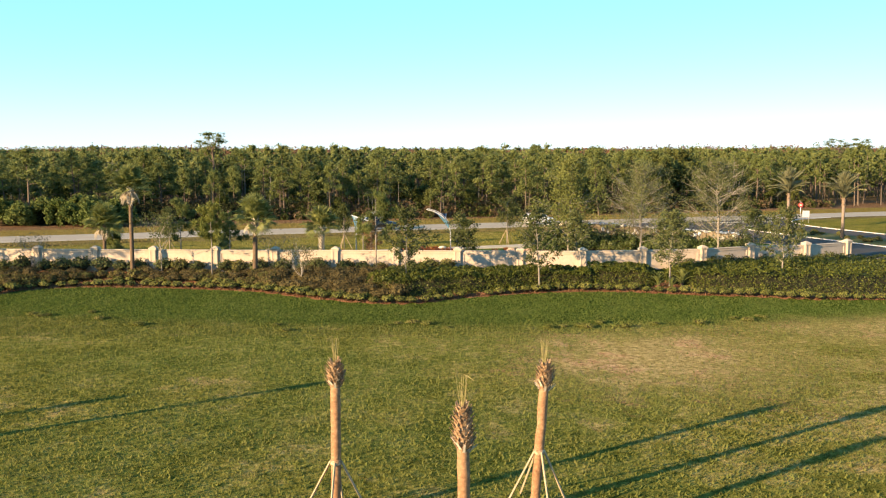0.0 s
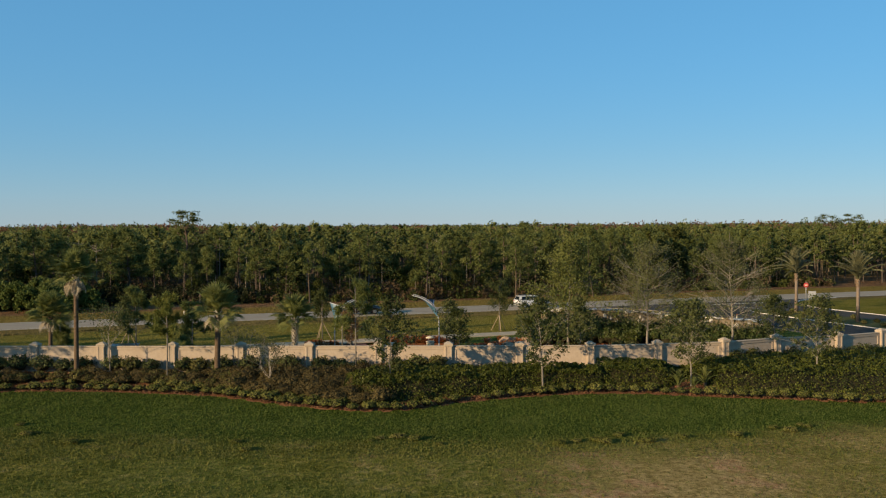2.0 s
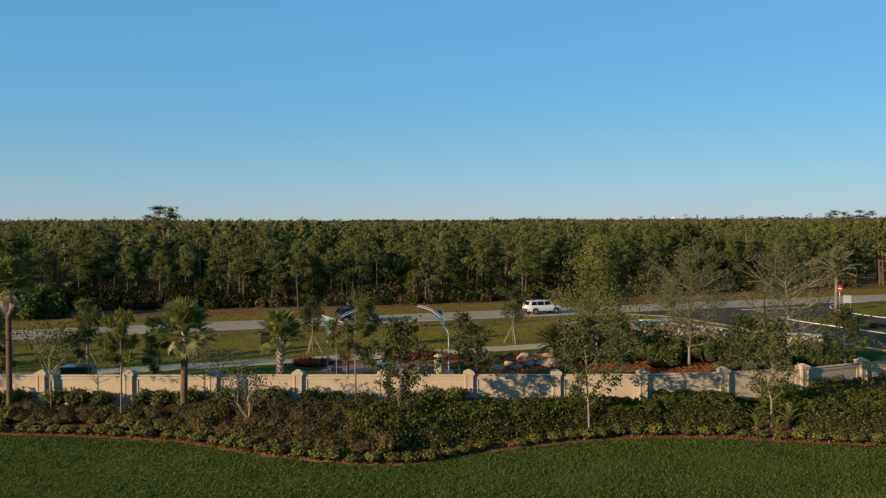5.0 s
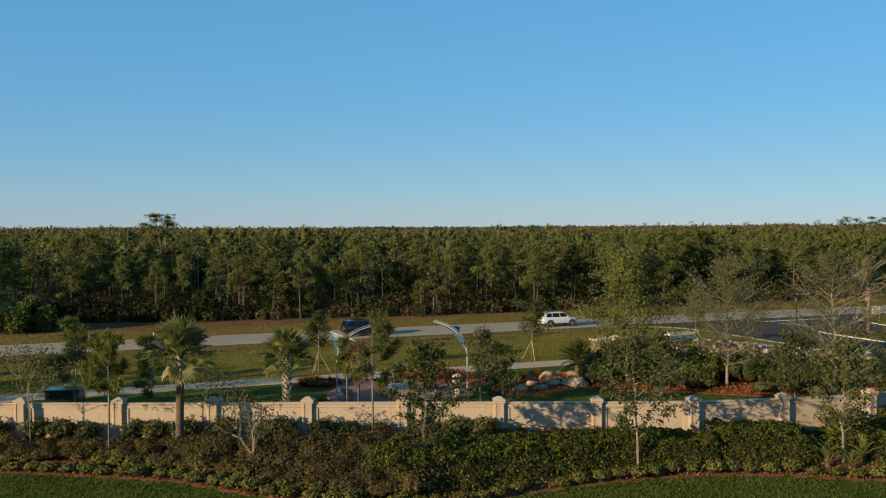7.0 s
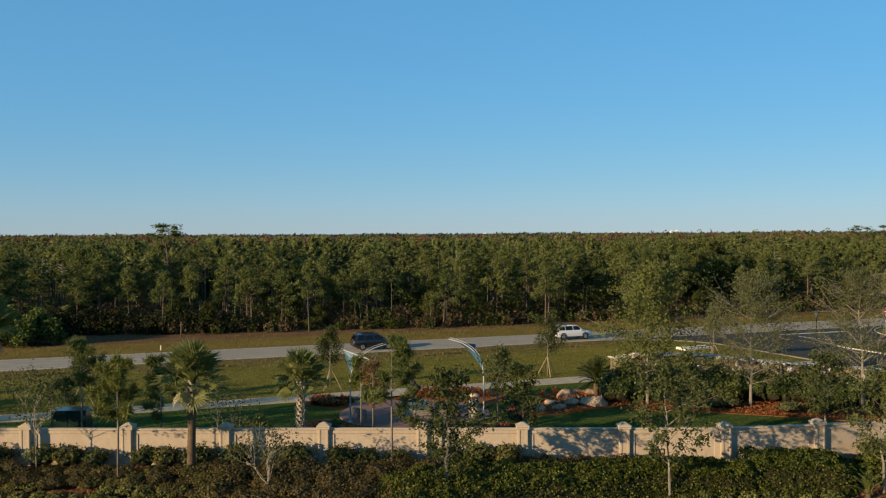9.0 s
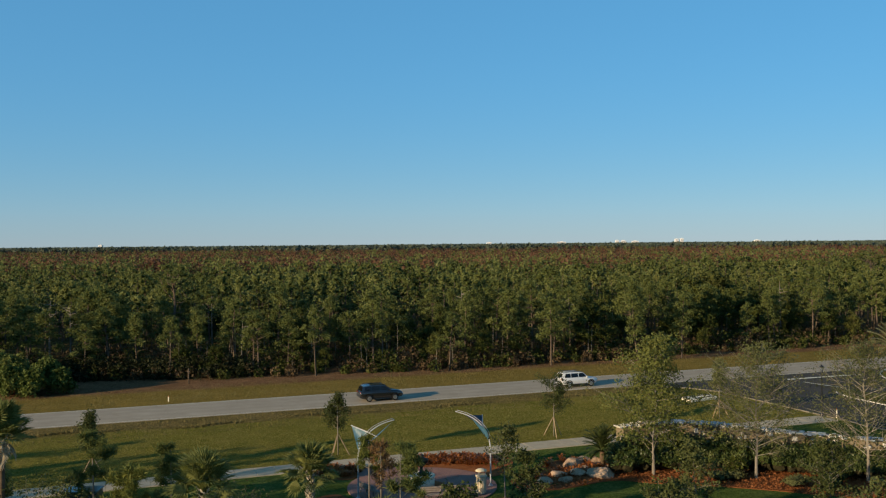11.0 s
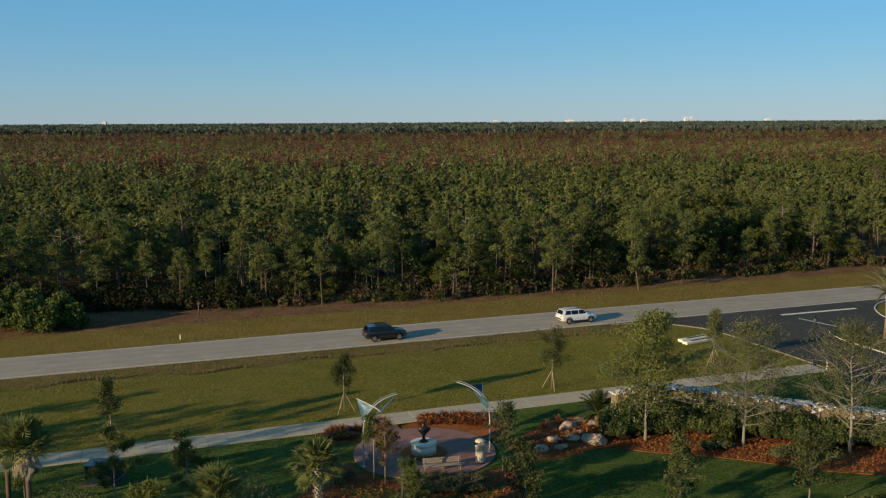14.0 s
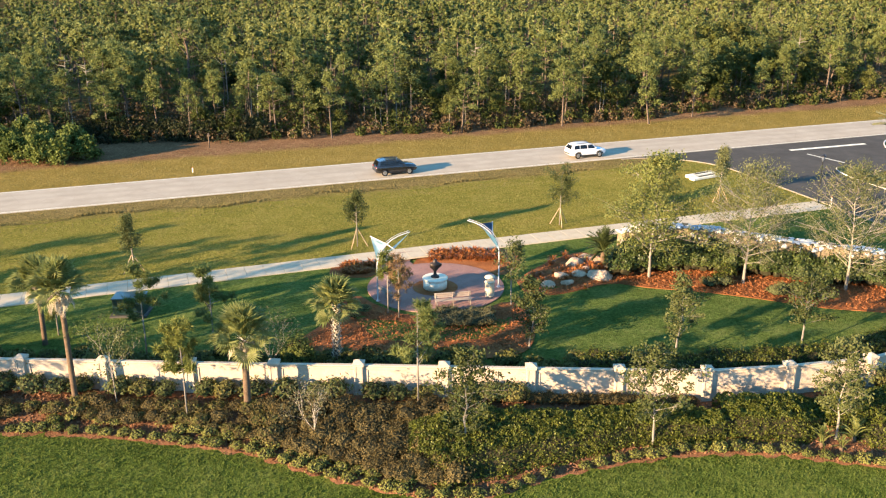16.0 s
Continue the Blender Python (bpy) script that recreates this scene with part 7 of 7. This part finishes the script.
    lathe(bm, [(0.36, 1.02), (0.36, 1.08), (0.30, 1.12)], 16)
    part("rim", bm, M["bin"], root)
    for k in range(3):
        a = k * 2.094
        bm = B()
        tube(bm, [(0.26 * math.cos(a), 0.26 * math.sin(a), 1.1), (0.26 * math.cos(a), 0.26 * math.sin(a), 1.36)], 0.02, 6)
        part("lid_post", bm, M["steel"], root)
    bm = B()
    lathe(bm, [(0.36, 1.34), (0.34, 1.40), (0.2, 1.47), (0.04, 1.5)], 16)
    part("lid", bm, M["bin"], root)
    root.scale = (1.12, 1.12, 1.15)


def build_ledge():
    """A long wavy ledge of pale stones with rough white and blue capstones."""
    line = smooth_line(LEDGE, 5)
    root = thing("stone_ledge", pose(0, 0, 0), "long curving ledge of pale stones capped with white and pale blue slabs", "stone ledge", kind="structure")
    rng = rng_of(151)
    for i, ((x0, y0), (x1, y1)) in enumerate(zip(line, line[1:])):
        d = math.hypot(x1 - x0, y1 - y0)
        rz = math.degrees(math.atan2(y1 - y0, x1 - x0))
        bm = B()
        high = float(np.interp(x0, LX, LZ)) - 0.08
        box(bm, (0, 0, high / 2), (d * 0.96, 1.0, high), bevel=0.04)
        ob = part("course", bm, M["ledge"], root)
        ob.matrix_basis = pose((x0 + x1) / 2, (y0 + y1) / 2, 0.03, 0, 0, rz)
        blue = 0.24 < i / len(line) < 0.50 or i > len(line) * 0.86
        for k in range(5):
            bm = B()
            box(bm, (0, 0, 0), (d * rng.uniform(0.45, 0.95), rng.uniform(0.30, 0.55), rng.uniform(0.06, 0.11)), bevel=0.02)
            for v in bm.verts:
                v.co += Vector((rng.normal(0, 0.045), rng.normal(0, 0.04), rng.normal(0, 0.015)))
            tint = M["bluetile"] if rng.uniform() < (0.6 if blue else 0.06) else (M["ledgecap"] if rng.uniform() < 0.6 else M["whitestone"] if rng.uniform() < 0.5 else M["ledge"])
            ob = part("capstone", bm, tint, root)
            ob.matrix_basis = pose((x0 + x1) / 2, (y0 + y1) / 2, 0, 0, 0, rz) @ pose(rng.normal(0, 0.22), -0.44 + 0.22 * k + rng.normal(0, 0.05), high + 0.07 + 0.03 * (k % 2) + rng.uniform(-0.02, 0.03), rng.uniform(-4, 4), rng.uniform(-4, 4), rng.uniform(-24, 24))
        for k in range(3):
            bm = B()
            s = rng.uniform(0.16, 0.30)
            bmesh.ops.create_icosphere(bm, subdivisions=1, radius=s)
            for v in bm.verts:
                v.co += Vector((rng.normal(0, 0.03), rng.normal(0, 0.03), rng.normal(0, 0.03)))
            ob = part("stone", bm, M["ledge"] if k % 2 else M["ledgecap"], root)
            ob.matrix_basis = pose(x0 + (x1 - x0) * rng.uniform(), y0 + (y1 - y0) * rng.uniform() - 0.42, high * rng.uniform(0.5, 1.05))


def build_street_things():
    # lamp post by the junction
    x, y = 36.6, 109.6
    root = thing("street_lamp", pose(x, y, 0.0), "black street lamp post with a lantern head", "street lamp")
    bm = B()
    lathe(bm, [(0.16, 0), (0.16, 0.15), (0.10, 0.3), (0.06, 0.5), (0.05, 4.3), (0.08, 4.35)], 10)
    part("post", bm, M["black"], root)
    bm = B()
    lathe(bm, [(0.10, 4.35), (0.20, 4.75), (0.20, 4.8)], 8)
    part("lantern", bm, M["farglass"], root)
    bm = B()
    lathe(bm, [(0.27, 4.8), (0.24, 4.87), (0.06, 5.02), (0.02, 5.12)], 8)
    part("cap", bm, M["black"], root)
    # stop sign with a second plate on the island
    root = thing("stop_sign", pose(*uv(98.2, 109.2), 0.0, 0, 0, -24), "octagonal red road sign seen on a post", "road sign")
    bm = B()
    tube(bm, [(0, 0.05, 0), (0, 0.05, 3.1)], 0.05, 6)
    part("post", bm, M["signback"], root)
    bm = B()
    bmesh.ops.create_cone(bm, cap_ends=True, segments=8, radius1=0.36, radius2=0.36, depth=0.03, matrix=Matrix.Translation((0, -0.01, 2.6)) @ Matrix.Rotation(math.pi / 2, 4, "X") @ Matrix.Rotation(math.pi / 8, 4, "Z"))
    part("plate", bm, M["red"], root)
    bm = B()
    box(bm, (0, -0.035, 2.6), (0.40, 0.012, 0.10))
    part("lettering_bar", bm, M["paint_line"], root)
    root = thing("notice_board", pose(*uv(97.6, 107.3), 0.0, 0, 0, -20), "grey metal notice plate on two posts", "sign")
    for e in (-0.4, 0.4):
        bm = B()
        tube(bm, [(e, 0, 0), (e, 0, 1.9)], 0.04, 6)
        part("post", bm, M["signback"], root)
    bm = B()
    box(bm, (0, -0.05, 1.35), (1.0, 0.04, 1.0), bevel=0.01)
    part("plate", bm, M["signback"], root)
    # concrete drain mouth on the verge
    for du in (0.0, 1.25):
        root = thing("drain_end", pose(*uv(66.0 + 0.15 * du, 103.6 + du * 0.9), ground_z(*uv(66, 103.6 + du)) + 0.1, 0, 0, 30), "sloping concrete drain mouth on the verge", "drain", "concrete drain ends")
        bm = B()
        box(bm, (0, 0, 0.05), (4.0, 0.75, 0.30), bevel=0.05)
        part("slab", bm, M["whitestone"], root)
        bm = B()
        box(bm, (0.4, 0, 0.21), (2.8, 0.32, 0.03))
        part("grate", bm, M["core"], root)
    # posts and markers
    root = thing("marker_post", pose(-30.5, 135.6, 0), "short weathered timber post at the wood's edge", "post")
    bm = B()
    tube(bm, [(0, 0, -0.1), (0.02, 0, 1.9)], 0.09, 7)
    part("shaft", bm, M["pine_bark"], root)
    bm = B()
    box(bm, (0, 0, 1.55), (0.42, 0.10, 0.14), bevel=0.01)
    part("crosspiece", bm, M["pine_bark"], root)
    for x, y, h in ((-29.4, 122.8, 0.55), (37.3, 108.0, 1.0)):
        root = thing("marker_stake", pose(x, y, ground_z(x, y)), "slim white marker stake in grass", "marker", "white marker stakes")
        bm = B()
        box(bm, (0, 0, h / 2), (0.12, 0.05, h), bevel=0.01)
        part("stake", bm, M["whitestone"], root)
        bm = B()
        box(bm, (0, 0, h + 0.05), (0.125, 0.055, 0.12), bevel=0.01)
        part("cap", bm, M["brom"], root)
    # green utility cabinet behind the wall
    root = thing("utility_cabinet", pose(-23.47, 81.7, 0, 0, 0, 3), "dark green metal utility cabinet on a concrete pad", "utility cabinet")
    bm = B()
    box(bm, (0, 0, 0.06), (2.6, 1.8, 0.16), bevel=0.02)
    part("pad", bm, M["asphalt"], root)
    bm = B()
    box(bm, (0, 0, 0.73), (2.2, 1.4, 1.2), bevel=0.04, taper=0.97)
    part("body", bm, M["green_metal"], root)
    bm = B()
    box(bm, (0, 0, 1.36), (2.28, 1.48, 0.09), bevel=0.03)
    part("lid", bm, M["green_metal"], root)
    for e in (-0.55, 0.55):
        bm = B()
        box(bm, (e, -0.70, 0.70), (1.0, 0.03, 0.98), bevel=0.01)
        part("door", bm, M["green_metal"], root)


def suv(x, y, z, rz, paint_mat, label):
    """A parked-looking estate car: shaped shell, glass, wheels, lamps."""
    root = thing("suv", pose(x, y, z, 0, 0, rz), label, "car", "cars on the road")
    # the shell as cross sections along its length (x forward)
    prof = [(-2.42, 0.55, 0.95, 0.80), (-2.36, 0.42, 1.12, 0.88), (-2.0, 0.34, 1.16, 0.93), (-1.0, 0.32, 1.14, 0.95), (0.0, 0.32, 1.12, 0.95), (1.0, 0.32, 1.10, 0.95), (1.7, 0.33, 1.05, 0.92), (2.2, 0.38, 0.96, 0.86), (2.42, 0.50, 0.82, 0.74)]
    bm = B()
    rings = []
    for px, lo, hi, hw in prof:
        pts = [(-hw * 0.92, lo), (-hw, lo + 0.16), (-hw, hi - 0.18), (-hw * 0.93, hi), (0, hi + 0.03), (hw * 0.93, hi), (hw, hi - 0.18), (hw, lo + 0.16), (hw * 0.92, lo)]
        rings.append([bm.verts.new((px, a, b)) for a, b in pts])
    for r0, r1 in zip(rings, rings[1:]):
        for k in range(len(r0)):
            f = bm.faces.new((r0[k], r0[(k + 1) % len(r0)], r1[(k + 1) % len(r0)], r1[k]))
            f.smooth = True
    bm.faces.new(rings[0])
    bm.faces.new(rings[-1][::-1])
    bmesh.ops.recalc_face_normals(bm, faces=list(bm.faces))
    part("body", bm, paint_mat, root)
    # roof and cabin
    cab = [(-2.30, 1.12, 0.80), (-2.05, 1.66, 0.66), (-1.2, 1.76, 0.70), (0.0, 1.76, 0.70), (0.45, 1.68, 0.68), (1.22, 1.10, 0.80)]
    bm = B()
    rings = [[bm.verts.new((px, s * (0.84 if t < 1.2 else hw + (0.86 - hw) * 0.0), t)) for s in (-1, 1)] + [bm.verts.new((px, s * 0.86, 1.08)) for s in (1, -1)] for px, t, hw in cab]
    for r0, r1 in zip(rings, rings[1:]):
        for k in range(4):
            bm.faces.new((r0[k], r0[(k + 1) % 4], r1[(k + 1) % 4], r1[k]))
    bm.faces.new(rings[0])
    bm.faces.new(rings[-1][::-1])
    bmesh.ops.recalc_face_normals(bm, faces=list(bm.faces))
    part("roof", bm, paint_mat, root)

    def pane(pts, name="window"):
        b = B()
        b.faces.new([b.verts.new(p) for p in pts])
        bmesh.ops.solidify(b, geom=list(b.faces), thickness=0.02)
        bmesh.ops.recalc_face_normals(b, faces=list(b.faces))
        part(name, b, M["glass"], root, "dark tinted glass")

    for s in (-1, 1):
        for a0, a1, b0, b1 in ((-1.95, -1.20, -1.80, -1.18), (-1.10, -0.18, -1.10, -0.20), (-0.08, 0.95, -0.10, 0.46)):
            lo, hi = 1.16, 1.62
            pane([(a0, s * 0.868, lo), (a1, s * 0.868, lo), (b1, s * 0.735, hi), (b0, s * 0.735, hi)])
    pane([(1.17, -0.74, 1.17), (1.17, 0.74, 1.17), (0.56, 0.62, 1.63), (0.56, -0.62, 1.63)], "windscreen")
    pane([(-2.30, -0.72, 1.18), (-2.30, 0.72, 1.18), (-2.09, 0.60, 1.61), (-2.09, -0.60, 1.61)], "rear_window")
    for sx in (-1.42, 1.46):
        for s in (-1, 1):
            w = part("wheel", lathe(B(), [(0.20, -0.11), (0.35, -0.11), (0.37, -0.06), (0.37, 0.06), (0.35, 0.11), (0.20, 0.11)], 18), M["tyre"], root, "black rubber tyre")
            w.matrix_basis = pose(sx, s * 0.86, 0.37, 90, 0, 0)
            b = lathe(B(), [(0.235, -0.125), (0.22, -0.13), (0.06, -0.115), (0.06, 0.115), (0.22, 0.13), (0.235, 0.125)], 14)
            part("rim", b, M["alloy"], w, "alloy rim")
            b = B()
            for k in range(8):
                a0 = math.pi * k / 8 + 0.1
                b.verts.new((sx + 0.47 * math.cos(a0), s * 0.955, 0.40 + 0.47 * math.sin(a0)))
            for k in range(8):
                a0 = math.pi * (7 - k) / 8 + 0.1
                b.verts.new((sx + 0.37 * math.cos(a0), s * 0.955, 0.40 + 0.37 * math.sin(a0)))
            b.faces.new(list(b.verts))
            bmesh.ops.solidify(b, geom=list(b.faces), thickness=0.03)
            part("arch_trim", b, M["black"], root)
    for s in (-1, 1):
        b = B()
        box(b, (2.28, s * 0.62, 0.78), (0.14, 0.34, 0.14), bevel=0.02)
        part("headlight", b, M["lamp_clear"], root)
        b = B()
        box(b, (-2.36, s * 0.68, 0.96), (0.10, 0.26, 0.20), bevel=0.02)
        part("tail_light", b, M["lamp_red"], root)
        b = B()
        box(b, (0.85, s * 0.98, 1.16), (0.12, 0.20, 0.14), bevel=0.03)
        part("mirror", b, paint_mat, root)
        b = B()
        box(b, (-0.7, s * 0.66, 1.80), (2.2, 0.05, 0.05), bevel=0.01)
        part("roof_rail", b, M["black"], root)
        b = B()
        box(b, (0.0, s * 0.93, 0.36), (2.2, 0.08, 0.10), bevel=0.02)
        part("sill", b, M["black"], root)
    b = B()
    box(b, (2.40, 0, 0.62), (0.06, 1.0, 0.20), bevel=0.02)
    part("grille", b, M["black"], root)
    b = B()
    box(b, (-2.42, 0, 0.62), (0.06, 1.4, 0.16), bevel=0.02)
    part("bumper", b, M["black"], root)


build_ground()
build_roads()
build_wall()
build_beds()
build_woods()
build_far_buildings()
build_palms()
build_garden_trees()
build_hedges()
build_bromeliads()
build_rocks()
build_terrace_things()
build_ledge()
build_street_things()
suv(*uv(34.3, 117.2), 0.075, 19.3, M["car_black"], "black estate car on the pale road")
suv(*uv(58.4, 117.3), 0.075, 19.3, M["car_white"], "white estate car on the pale road")
build_footpath()
build_mulch_chips()
build_lawn_blades()
build_far_verge_tufts()
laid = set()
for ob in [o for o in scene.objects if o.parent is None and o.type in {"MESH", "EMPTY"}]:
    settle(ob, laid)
